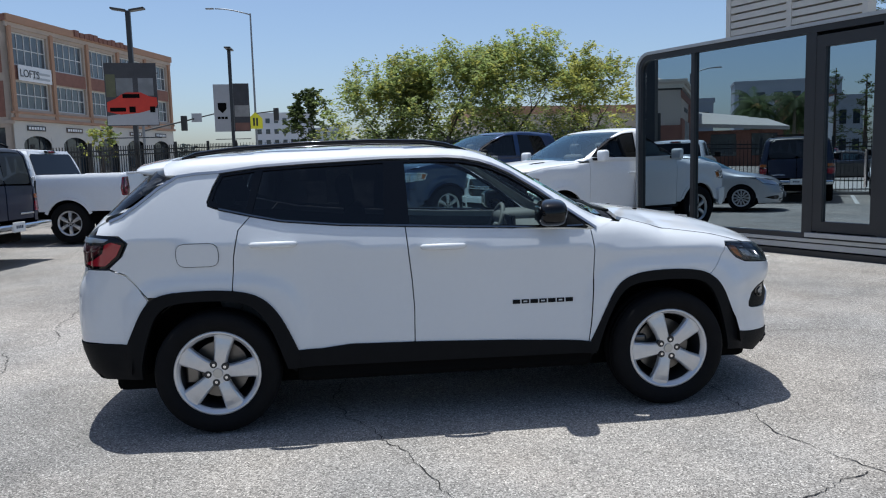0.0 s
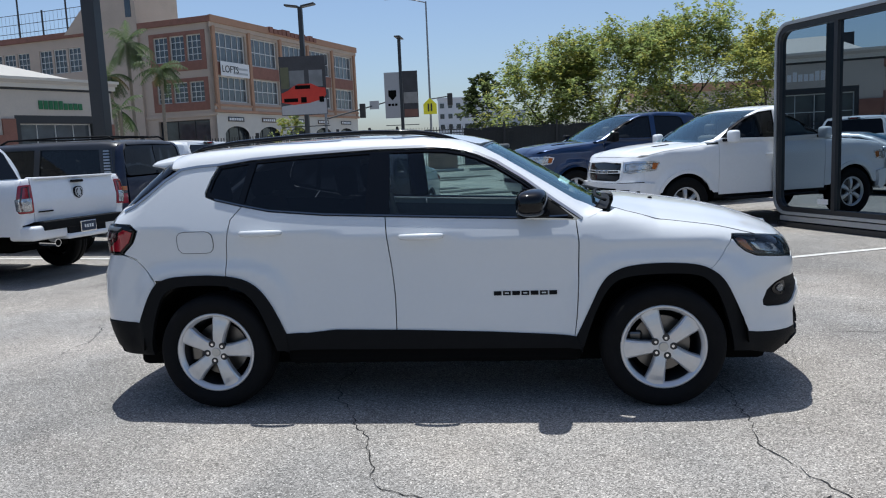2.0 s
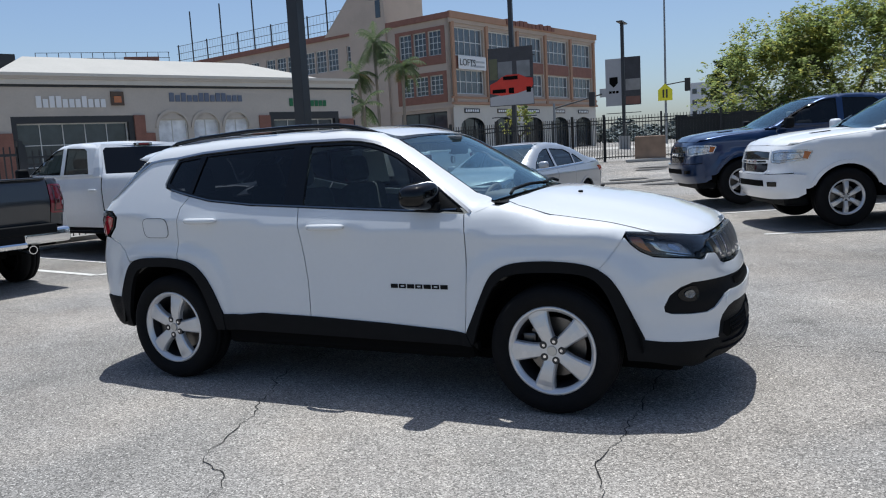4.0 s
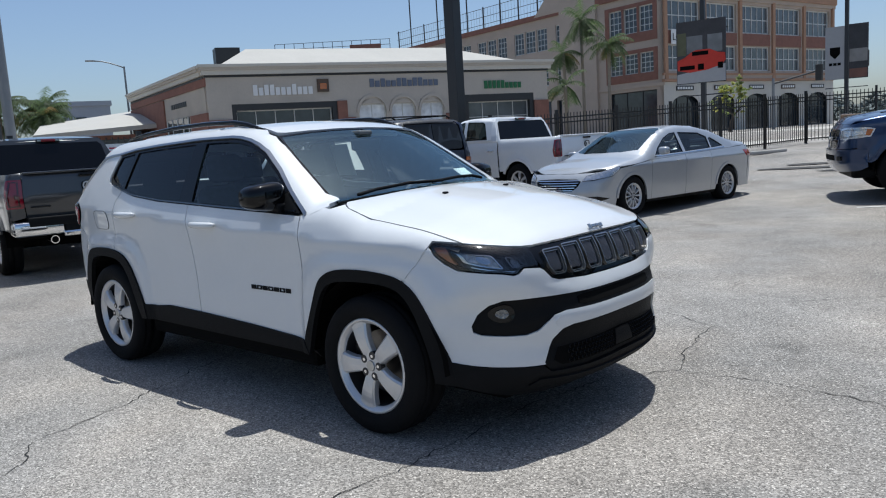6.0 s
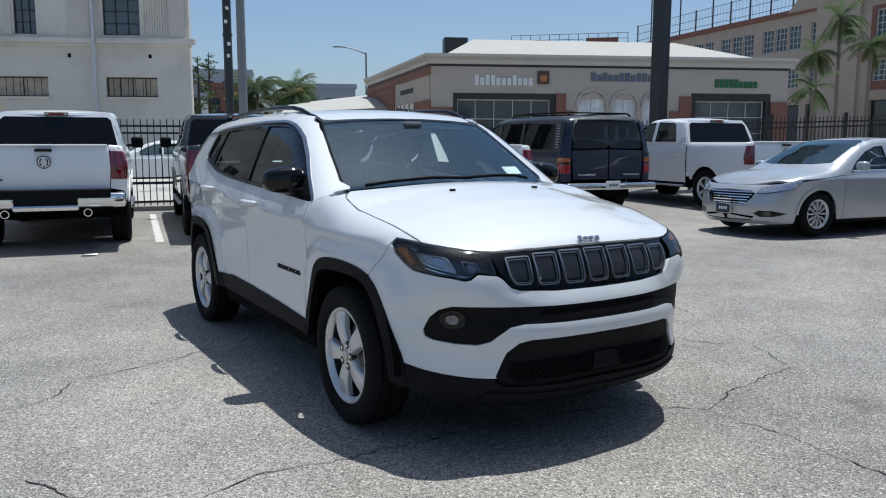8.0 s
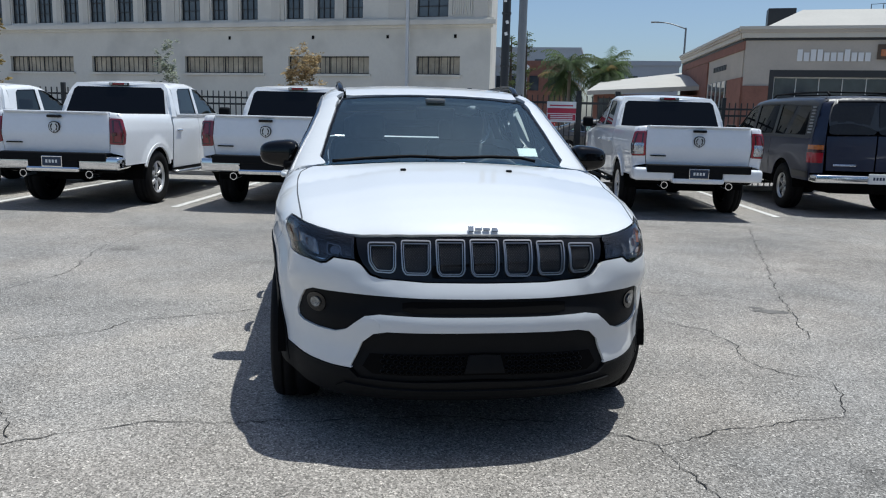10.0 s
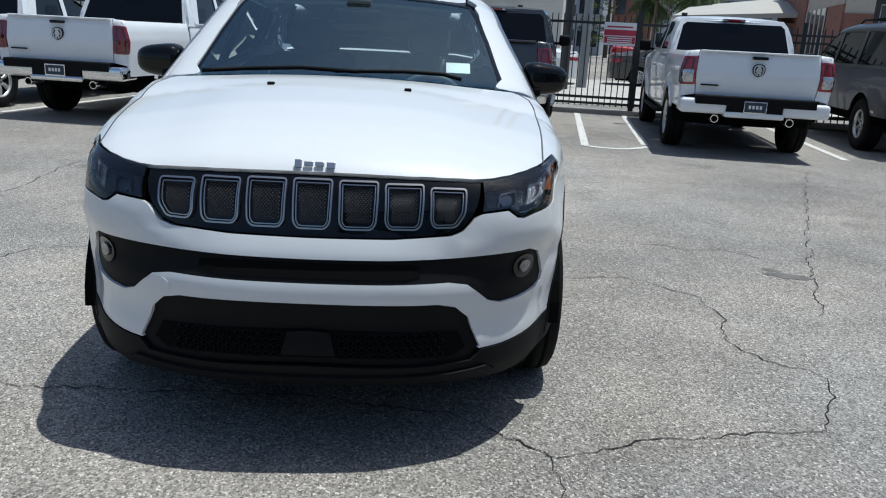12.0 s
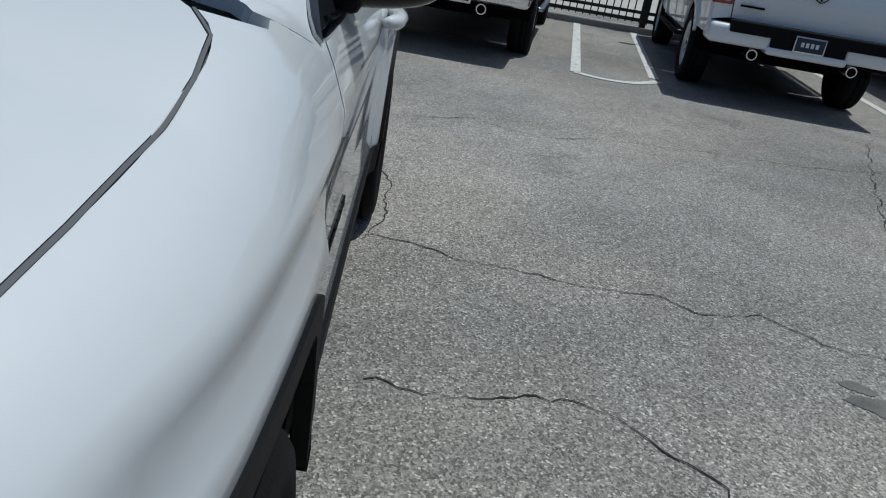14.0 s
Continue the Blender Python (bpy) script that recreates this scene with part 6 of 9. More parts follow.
def build_old_suv(at):
    S = YUK
    car = thing("old_suv", "old navy full-size SUV with dusty black sides", "SUV")
    A, AS = S.ra, S.rs
    wh = [(1.22, 0.40), (4.53, 0.40)]
    belt = lambda x: 1.22
    for n, a, b in (("rear_quarter", 0.12, 1.85), ("rear_door", 1.85, 2.85), ("front_door", 2.85, 3.95), ("front_wing", 3.95, 5.25)):
        flank(S, car, n, a, b, 0.55, belt if n != "front_wing" else (lambda x: 1.16), wh, 0.46, NAVY_PAINT)
    both(S, [(0.14, 0.60), (0.72, 0.60), (0.75, 0.70), (0.14, 0.70)], DUSTY_BLACK, "side_moulding", car, res=0.1, off=0.012)
    wells(car, wh, 0.455, 0.95)
    w1 = [(0.42, 1.27), (0.50, 1.74), (1.72, 1.78), (1.72, 1.27)]
    w2 = [(1.84, 1.27), (1.84, 1.78), (2.78, 1.78), (2.78, 1.27)]
    w3 = [(2.88, 1.27), (2.88, 1.78), (3.1, 1.77), (3.32, 1.68), (3.85, 1.27)]
    edge = lambda x: 0.74 if x < 3.2 else 0.74 + 0.1 * (x - 3.2) / 0.9
    cabin(S, car, DUSTY_BLACK, belt, 0.15, 4.1, edge, [w1, w2, w3], [PRIVACY, PRIVACY, SIDE_GLASS])
    rf = [(0.08, -0.74), (3.18, -0.74), (3.24, 0), (3.18, 0.74), (0.08, 0.74), (0.04, 0)]
    part("roof", panel(S, "top", rf, DUSTY_BLACK, "roof", res=0.12, rim=0.03), car)
    part("windscreen", panel(S, "top", [(3.2, -0.74), (4.08, -0.84), (4.14, 0), (4.08, 0.84), (3.2, 0.74), (3.27, 0)], WS_GLASS, "windscreen", res=0.15, rim=0), car)
    part("bonnet", panel(S, "top", [(4.12, -0.86), (5.3, -0.82), (5.38, 0), (5.3, 0.82), (4.12, 0.86), (4.18, 0)], NAVY_PAINT, "bonnet", res=0.12), car)
    part("nose_panel", panel(S, "front", sym([S.fa(0, 0.5), S.fa(0.7, 0.5), S.fs(5.2, 0.55), S.fs(5.2, 1.1), S.fa(0.7, 1.1), S.fa(0, 1.1)]), NAVY_PAINT, "nose_panel", res=0.12), car)
    for flip in (False, True):
        door = [A(0.008, 0.72), A(0.74, 0.72), A(0.77, 1.26), A(0.008, 1.28)]
        d = part("barn_door", panel(S, "rear", door, NAVY_PAINT, "barn_door", res=0.08, gap=0.004, flip=flip), car)
        gl = soften([A(0.02, 1.30), A(0.74, 1.29), A(0.69, 1.74), A(0.60, 1.79), A(0.02, 1.80)], 0.05)
        part("rear_glass", panel(S, "rear", gl, DUSTY_GLASS, "rear_glass", res=0.08, off=-0.004, flip=flip), d, "dusty dark rear glass")
        part("corner_post", panel(S, "rear", [A(0.78, 0.68), AS(0.13, 0.68), AS(0.16, 1.26), AS(0.26, 1.75), A(0.62, 1.84), A(0.72, 1.75), A(0.78, 1.27)], NAVY_PAINT, "corner_post", res=0.08, flip=flip), car)
        part("roof_lip", panel(S, "rear", [A(0.0, 1.815), A(0.60, 1.80), A(0.60, 1.87), A(0.0, 1.885)], DUSTY_BLACK, "roof_lip", res=0.08, off=0.01, flip=flip), car)
        for nm, z0, z1, m in (("stop_lens", 0.84, 1.00, RED_LENS), ("reverse_lens", 1.00, 1.05, CORE_RED), ("turn_lens", 1.05, 1.12, AMBER)):
            part(nm, panel(S, "rear", [A(0.80, z0), AS(0.18, z0), AS(0.19, z1), A(0.80, z1)], m, nm, res=0.06, off=0.012, flip=flip), car)
        for i in range(9):
            z0 = 1.30 + i * 0.05
            part("pillar_louvre", panel(S, "rear", [AS(0.20 + (z0 - 1.2) * 0.16, z0), AS(0.33 + (z0 - 1.2) * 0.14, z0), AS(0.33 + (z0 - 1.2) * 0.14, z0 + 0.022), AS(0.20 + (z0 - 1.2) * 0.16, z0 + 0.022)], SATIN, "pillar_louvre", res=0.06, off=0.014, flip=flip), car)
        s = -1 if flip else 1
        vs, fs = tube([(0.35, s * 0.66, 1.90), (0.45, s * 0.66, 1.955), (1.5, s * 0.66, 1.975), (2.6, s * 0.66, 1.965), (2.75, s * 0.66, 1.91)], 0.018, 6)
        part("roof_rack", mesh("roof_rack", vs, fs, PLASTIC, smooth=True), car)
        part("door_mirror", boxed(3.75, 3.88, *sorted((s * 0.98, s * 1.18)), 1.22, 1.40, 0.04), car, mat=PLASTIC)
        part("door_badge", boxed(-0.012, 0.05, *sorted((s * 0.30, s * 0.66)), 0.80, 0.83, 0.003), car, mat=CHROME)
    for x in (0.7, 2.3):
        part("rack_bar", boxed(x - 0.02, x + 0.02, -0.66, 0.66, 1.955, 1.98, 0.008), car, mat=PLASTIC)
    part("rear_bumper", boxed(-0.14, 0.2, -0.96, 0.96, 0.535, 0.665, 0.03, 3), car, "chrome rear bumper", mat=CHROME, smooth=True)
    plate(car, -0.15, 0.62, light=True)
    dark_inside(car, 0.5, 4.0, 0.9, 0.7, 1.7)
    part("chassis", boxed(0.2, 5.2, -0.6, 0.6, 0.35, 0.62, 0.04), car, mat=DEEP_BLACK)
    for w, h in wh:
        for s in (1, -1):
            wheel(car, w, s * 0.84, 0.39, 0.26, 0.215, 6, (0.05, 0.07, 0.55, 0.1), mats=(SATIN, ALLOY_DARK))
    car.matrix_world = at


build_old_suv(place((-5.95, 7.8), TURN))

# the silver sedan
sed_top_c = table([(-0.3, 0.95), (0.05, 1.07), (0.15, 1.10), (0.5, 1.125), (0.85, 1.20), (1.3, 1.36), (1.75, 1.45), (2.2, 1.478), (2.6, 1.455), (2.95, 1.37), (3.3, 1.21), (3.65, 1.035), (3.8, 0.99), (4.2, 0.935), (4.55, 0.85), (4.75, 0.75), (4.95, 0.55)], 0.10)
sed_low = table([(0.1, 0.80), (0.22, 0.87), (0.4, 0.895), (0.62, 0.915), (0.75, 0.925), (0.84, 0.934), (0.87, 0.918), (0.95, 0.885)], 0.025)
SEDAN = Solid(lambda x, y: sed_top_c(x + 0.12 * np.clip((x - 2.4) / 0.4, 0, 1) * np.clip((3.9 - x) / 0.4, 0, 1) * y * y) - 0.07 * y * y, lambda x, z: np.where(z > 0.93, 0.892 - 0.48 * (z - 0.93), sed_low(np.minimum(z, 0.93))) - 0.13 * np.clip((x - 3.7) / 1.1, 0, 2) ** 2.2 - 0.08 * np.clip((0.9 - x) / 0.9, 0, 2) ** 2,
              lambda y, z: table([(0.1, 4.70), (0.25, 4.83), (0.45, 4.87), (0.62, 4.84), (0.8, 4.72)], 0.05)(z) - 0.22 * (y / 0.8) ** 2.4, lambda y, z: 0.02 + 0.10 * (y / 0.8) ** 2.4 + 0.1 * np.clip(0.45 - z, 0, 1) + 0.12 * np.clip(z - 0.75, 0, 1), k=0.09, kf=0.16, axis_f=3.9, axis_r=1.0, base=0.45)


def build_sedan(at, P=SILVER_PAINT, label="silver metallic four-door sedan with multi-spoke alloys"):
    S = SEDAN
    car = thing("sedan", label, "car")
    F, FS, A, AS = S.fa, S.fs, S.ra, S.rs
    wh = [(1.07, 0.33), (3.92, 0.33)]
    belt = lambda x: 0.985 - 0.035 * (x - 1.0)
    for n, a, b in (("rear_quarter", 0.35, 1.62), ("rear_door", 1.62, 2.42), ("front_door", 2.42, 3.42)):
        flank(S, car, n, a, b, 0.24, belt, wh, 0.37, P, res=0.05)
    flank(S, car, "front_wing", 3.42, 4.42, 0.24, lambda x: 0.90 - 0.11 * (x - 3.42), wh, 0.37, P, res=0.036)
    for w, h in wh:
        arch_lip(S, car, w, h, 0.365, 0.30, P, 0.035)
    wells(car, wh, 0.365, 0.86)
    both(S, [(1.45, 0.26), (3.52, 0.26), (3.52, 0.19), (1.45, 0.19)], PLASTIC, "sill", car, res=0.1, off=-0.01, rim=0.04)
    w1 = [(1.12, 1.03), (1.30, 1.14), (1.42, 1.20), (1.50, 1.19), (1.52, 1.01)]
    w2 = [(1.56, 1.01), (1.54, 1.22), (1.75, 1.30), (2.36, 1.335), (2.36, 0.985)]
    w3 = [(2.44, 0.98), (2.44, 1.335), (2.62, 1.32), (2.85, 1.245), (3.12, 1.09), (3.26, 0.97)]
    edge = lambda x: 0.545 if 1.7 < x < 2.6 else (0.545 + 0.13 * (x - 2.6) / 0.95 if x > 2.6 else 0.545 + 0.10 * (1.7 - x) / 0.9)
    cabin(S, car, P, belt, 0.80, 3.52, edge, [w1, w2, w3], [SIDE_GLASS] * 3, res=0.05)
    rf = [(1.60, -0.545), (2.60, -0.545), (2.68, -0.25), (2.70, 0), (2.68, 0.25), (2.60, 0.545), (1.60, 0.545), (1.55, 0)]
    part("roof", panel(S, "top", rf, P, "roof", res=0.08, rim=0.03), car)
    part("windscreen", panel(S, "top", [(2.62, -0.545), (3.52, -0.68), (3.62, -0.35), (3.66, 0), (3.62, 0.35), (3.52, 0.68), (2.62, 0.545), (2.70, 0.25), (2.72, 0), (2.70, -0.25)], WS_GLASS, "windscreen", res=0.1, off=-0.004, rim=0), car).visible_shadow = False
    part("rear_glass", panel(S, "top", [(0.82, -0.62), (1.58, -0.545), (1.54, 0), (1.58, 0.545), (0.82, 0.62), (0.76, 0)], PRIVACY, "rear_glass", res=0.1, off=-0.004, rim=0), car)
    def rim_y(x):
        z = 0.90 - 0.11 * (x - 3.42)
        y = S.side_y(x, z) - 0.002
        while y > 0.6 and S.top_z(x, y) < z - 0.012:
            y -= 0.004
        return y

    hd = [(3.62, 0.0), (3.58, 0.4), (3.44, 0.70)] + [(x, rim_y(x)) for x in (3.46, 3.6, 3.75, 3.9, 4.05, 4.2, 4.33, 4.41)] + [(4.52, 0.66), (4.60, 0.54), (4.68, 0.35), (4.71, 0.0)]
    part("bonnet", panel(S, "top", hd + [(x, -y) for x, y in hd[::-1] if y], P, "bonnet", res=0.07, rim=0.03), car)
    part("boot_lid", panel(S, "top", [(0.12, -0.62)] + [(x, -S.side_y(x, belt(x)) + 0.003) for x in (0.36, 0.5, 0.65, 0.8)] + [(0.75, 0)] + [(x, S.side_y(x, belt(x)) - 0.003) for x in (0.8, 0.65, 0.5, 0.36)] + [(0.12, 0.62), (0.05, 0)], P, "boot_lid", res=0.1), car)
    gr = sym([F(0.0, 0.47), F(0.36, 0.48), F(0.46, 0.56), F(0.50, 0.64), F(0.42, 0.675), F(0.0, 0.69)])
    fh = [F(0.0, 0.18), F(0.5, 0.18), FS(4.32, 0.20), FS(4.30, 0.45), FS(4.42, 0.80), F(0.66, 0.765), F(0.5, 0.762), F(0.3, 0.758), F(0.0, 0.758)]
    part("front_bumper", panel(S, "front", sym(fh), P, "front_bumper", holes=[gr], res=0.05, rim=0.03), car)
    g = part("grille", panel(S, "front", gr, DEEP_BLACK, "grille", res=0.06, off=-0.03, rim=0), car, "dark grille with chrome bars")
    for i in range(5):
        z = 0.49 + i * 0.04
        w = 0.37 + 0.03 * min(i, 3)
        part("grille_bar", panel(S, "front", sym([F(0.0, z), F(w, z), F(w, z + 0.016), F(0.0, z + 0.016)]), CHROME, "grille_bar", res=0.06, off=-0.004, rim=0.02), g)
    part("lower_intake", panel(S, "front", sym([F(0, 0.23), F(0.45, 0.24), F(0.5, 0.30), F(0, 0.34)]), DEEP_BLACK, "lower_intake", res=0.07, off=0.003), car)
    plate(car, 4.89, 0.40)
    for flip in (False, True):
        s = -1 if flip else 1
        hl = [F(0.52, 0.640), F(0.55, 0.715), F(0.68, 0.755), FS(4.45, 0.80), FS(4.24, 0.842), FS(4.27, 0.79), FS(4.42, 0.69), F(0.66, 0.640)]
        h_ = part("headlight", panel(S, "front", hl, GLOSS_BLACK, "headlight", res=0.04, off=0.006, rim=0.02, flip=flip), car, "clear swept headlight")
        part("headlight_lens", panel(S, "front", shrink(hl, 0.007), LAMP_SILVER, "headlight_lens", res=0.04, off=0.010, rim=0.004, flip=flip), h_)
        part("turn_signal", panel(S, "front", [FS(4.26, 0.825), FS(4.33, 0.815), FS(4.36, 0.765), FS(4.30, 0.785)], AMBER, "turn_signal", res=0.04, off=0.008, flip=flip), car)
        part("fog_light", panel(S, "front", [F(0.50, 0.345), F(0.58, 0.39), F(0.74, 0.385), FS(4.46, 0.345), F(0.74, 0.30), F(0.58, 0.295)], GLOSS_BLACK, "fog_bezel", res=0.04, off=0.005, flip=flip), car, "black fog light bezel")
        part("fog_light", panel(S, "front", [F(0.68 + 0.042 * math.cos(a * math.pi / 8), 0.343 + 0.034 * math.sin(a * math.pi / 8)) for a in range(16)], LAMP_INSIDE, "fog_light", res=0.03, off=0.010, rim=0.01, flip=flip), car, "round fog light")
        part("tail_light", panel(S, "rear", [A(0.50, 0.80), AS(0.42, 0.80), AS(0.50, 0.92), A(0.50, 0.90)], RED_LENS, "tail_light", res=0.05, off=0.005, flip=flip), car)
        part("door_mirror", boxed(3.12, 3.26, *sorted((s * 0.92, s * 1.09)), 0.97, 1.10, 0.045, 3), car, mat=P, smooth=True)
        for hx in (1.80, 2.62):
            part("door_handle", boxed(hx - 0.10, hx + 0.10, *sorted((s * 0.90, s * 0.935)), 0.835, 0.86, 0.01), car, mat=P)
    strips(S, [(1.10, 1.005), (1.6, 0.985), (2.4, 0.962), (3.3, 0.945)], 0.014, CHROME, "belt_moulding", car, off=0.006)
    rb = [A(0.0, 0.22), A(0.6, 0.22), AS(0.36, 0.25), AS(0.36, 0.98), A(0.60, 1.03), A(0.0, 1.05)]
    part("rear_bumper", panel(S, "rear", sym(rb), P, "rear_bumper", res=0.08), car)
    dark_inside(car, 1.0, 3.3, 0.75, 0.45, 1.28)
    part("dashboard", boxed(3.0, 3.5, -0.7, 0.7, 0.65, 0.97, 0.05), car, mat=DASH, smooth=True)
    part("chassis", boxed(0.3, 4.5, -0.6, 0.6, 0.17, 0.4, 0.04), car, mat=DEEP_BLACK)
    for w, h in wh:
        for s in (1, -1):
            wheel(car, w, s * 0.80, 0.33, 0.225, 0.215, 12, (0.018, 0.034, 0.65, 0.12))
    car.matrix_world = at


SED_TURN = 260.6
d_ = Matrix.Rotation(radians(SED_TURN), 2)
tail_ = Vector((-2.03, 8.27)) - d_ @ Vector((3.92, 0.91))
build_sedan(pose(tail_.x, tail_.y, 0.016, 0.8, 0, SED_TURN))
build_sedan(pose(-24.0, 7.1, 0, 0, 0, 78), DUSTY_BLACK, "black car passing on the street beyond the gate")
build_sedan(pose(-51.0, 14.6, 0.17, 0, 0, 166), RED_PAINT, "red car parked far down the street")
build_sedan(pose(-22.6, 5.8, 0, 0, 0, 258), WHITE_PAINT, "white car parked beyond the fence")


# ---- the setting: office, fence, buildings, trees ----
STUCCO = shader("beige_stucco", (0.49, 0.44, 0.38), 0.9, vary=0.06, scale=0.8, fine=9, bump=0.1, dirt=(0.26, 0.24, 0.21), dirt_scale=0.6, dirt_amount=0.25)
STUCCO_GREY = shader("grey_beige_stucco", (0.68, 0.65, 0.58), 0.9, vary=0.05, scale=0.7, fine=8, bump=0.1, dirt=(0.27, 0.26, 0.24), dirt_scale=0.5, dirt_amount=0.3)
STUCCO_TAN = shader("tan_stucco", (0.47, 0.385, 0.315), 0.9, vary=0.06, scale=0.8, fine=9, bump=0.1, dirt=(0.30, 0.26, 0.21), dirt_scale=0.5, dirt_amount=0.25)
TERRACOTTA = shader("orange_terracotta_trim", (0.40, 0.235, 0.15), 0.85, vary=0.1, scale=1.5)
BRICK = shader("red_brown_brick", (0.24, 0.115, 0.085), 0.9, vary=0.2, scale=2, fine=16, bump=0.2)
ROOF_PALE = shader("pale_roofing", (0.44, 0.425, 0.39), 0.85, vary=0.06, scale=0.6)
PIPE_GREY = shader("pale_grey_pipe", (0.55, 0.56, 0.57), 0.6, vary=0.08, scale=2)
TRIM_CREAM = shader("cream_cornice", (0.58, 0.55, 0.49), 0.85, vary=0.05, scale=1)
WINDOW_FRAME = shader("white_window_frame", (0.60, 0.60, 0.58), 0.6, vary=0.05)
FRAME_DARK = shader("dark_metal_frame", (0.025, 0.026, 0.028), 0.45, vary=0.1, scale=5)
FRAME_SILVER = shader("brushed_grey_frame", (0.42, 0.43, 0.43), 0.45, 0.3, vary=0.06, scale=4)
FENCE_BLACK = shader("black_fence_paint", (0.012, 0.012, 0.013), 0.45, vary=0.2, scale=6)
POLE_DARK = shader("dark_bronze_pole", (0.022, 0.024, 0.028), 0.45, vary=0.1, scale=4)
GALV = shader("galvanised_steel", (0.24, 0.25, 0.26), 0.5, 0.7, vary=0.1, scale=3)
BARK = shader("grey_brown_bark", (0.09, 0.07, 0.055), 0.95, vary=0.25, scale=6, bump=0.4)
PALM_BARK = shader("palm_trunk", (0.26, 0.22, 0.17), 0.95, vary=0.2, scale=6, bump=0.4)
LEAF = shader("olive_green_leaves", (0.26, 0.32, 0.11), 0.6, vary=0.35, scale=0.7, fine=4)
LEAF_YELLOW = shader("yellow_green_leaves", (0.38, 0.38, 0.10), 0.6, vary=0.3, scale=0.7, fine=4)
LEAF_DARK = shader("dark_green_leaves", (0.09, 0.12, 0.04), 0.65, vary=0.35, scale=0.7, fine=4)
# Haze of distance is mixed into this grey-green leaf colour.
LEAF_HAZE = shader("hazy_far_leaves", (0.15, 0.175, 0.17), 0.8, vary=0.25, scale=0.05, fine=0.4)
LEAF_BROWN = shader("dry_leaves", (0.22, 0.17, 0.07), 0.7, vary=0.35, scale=1.2, fine=6)
LEAF_DRY = shader("pale_dry_leaves", (0.42, 0.33, 0.19), 0.7, vary=0.35, scale=1.2, fine=6)
LEAF_GREY = shader("grey_green_leaves", (0.30, 0.33, 0.26), 0.7, vary=0.35, scale=1.2, fine=6)
LEAF_PALM = shader("palm_fronds", (0.09, 0.13, 0.055), 0.6, vary=0.35, scale=1.0, fine=5)
WIN_DARK = shader("dark_window_glass", (0.035, 0.045, 0.055), 0.06, vary=0.5, scale=0.6, fine=2.0, spec=0.8)
WIN_PALE = shader("pale_blind_glass", (0.085, 0.098, 0.11), 0.1, vary=0.4, scale=0.5, fine=1.6, spec=0.8)
BANNER_GREY = shader("grey_banner_cloth", (0.36, 0.36, 0.37), 0.8, vary=0.05)
BANNER_DARK = shader("dark_banner_print", (0.05, 0.05, 0.055), 0.8, vary=0.3, scale=2)
BANNER_RED = shader("red_print", (0.50, 0.035, 0.02), 0.7, vary=0.15, scale=3)
SIGN_YELLOW = shader("yellow_green_sign", (0.68, 0.62, 0.02), 0.6)
SIGN_RED = shader("red_sign_print", (0.42, 0.03, 0.06), 0.6)
SIGN_WHITE = shader("white_sign_letters", (0.75, 0.75, 0.74), 0.5)
SIGN_GREEN = shader("green_sign_letters", (0.02, 0.14, 0.05), 0.5)
SIGN_BLUE = shader("blue_sign_letters", (0.12, 0.145, 0.20), 0.5)
SIGN_BROWN = shader("brown_shield", (0.09, 0.06, 0.04), 0.6)
ROAD_PALE = shader("pale_concrete_street", (0.44, 0.42, 0.385), 0.9, vary=0.1, scale=0.6, fine=9, bump=0.1)
SIGNAL_BLACK = shader("signal_housing", (0.02, 0.02, 0.02), 0.6)


def leafy(m, amount=0.7):
    """Lets sunlight glow through thin leaves."""
    t = m.node_tree
    b, out = t.nodes["Principled BSDF"], t.nodes["Material Output"]
    tr, mx = t.nodes.new("ShaderNodeBsdfTranslucent"), t.nodes.new("ShaderNodeMixShader")
    src = b.inputs["Base Color"].links[0].from_socket
    t.links.new(src, tr.inputs[0])
    mx.inputs[0].default_value = amount
    t.links.new(b.outputs[0], mx.inputs[1])
    t.links.new(tr.outputs[0], mx.inputs[2])
    t.links.new(mx.outputs[0], out.inputs[0])


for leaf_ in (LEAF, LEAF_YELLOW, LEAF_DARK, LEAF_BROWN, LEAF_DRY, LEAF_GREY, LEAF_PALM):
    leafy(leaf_)


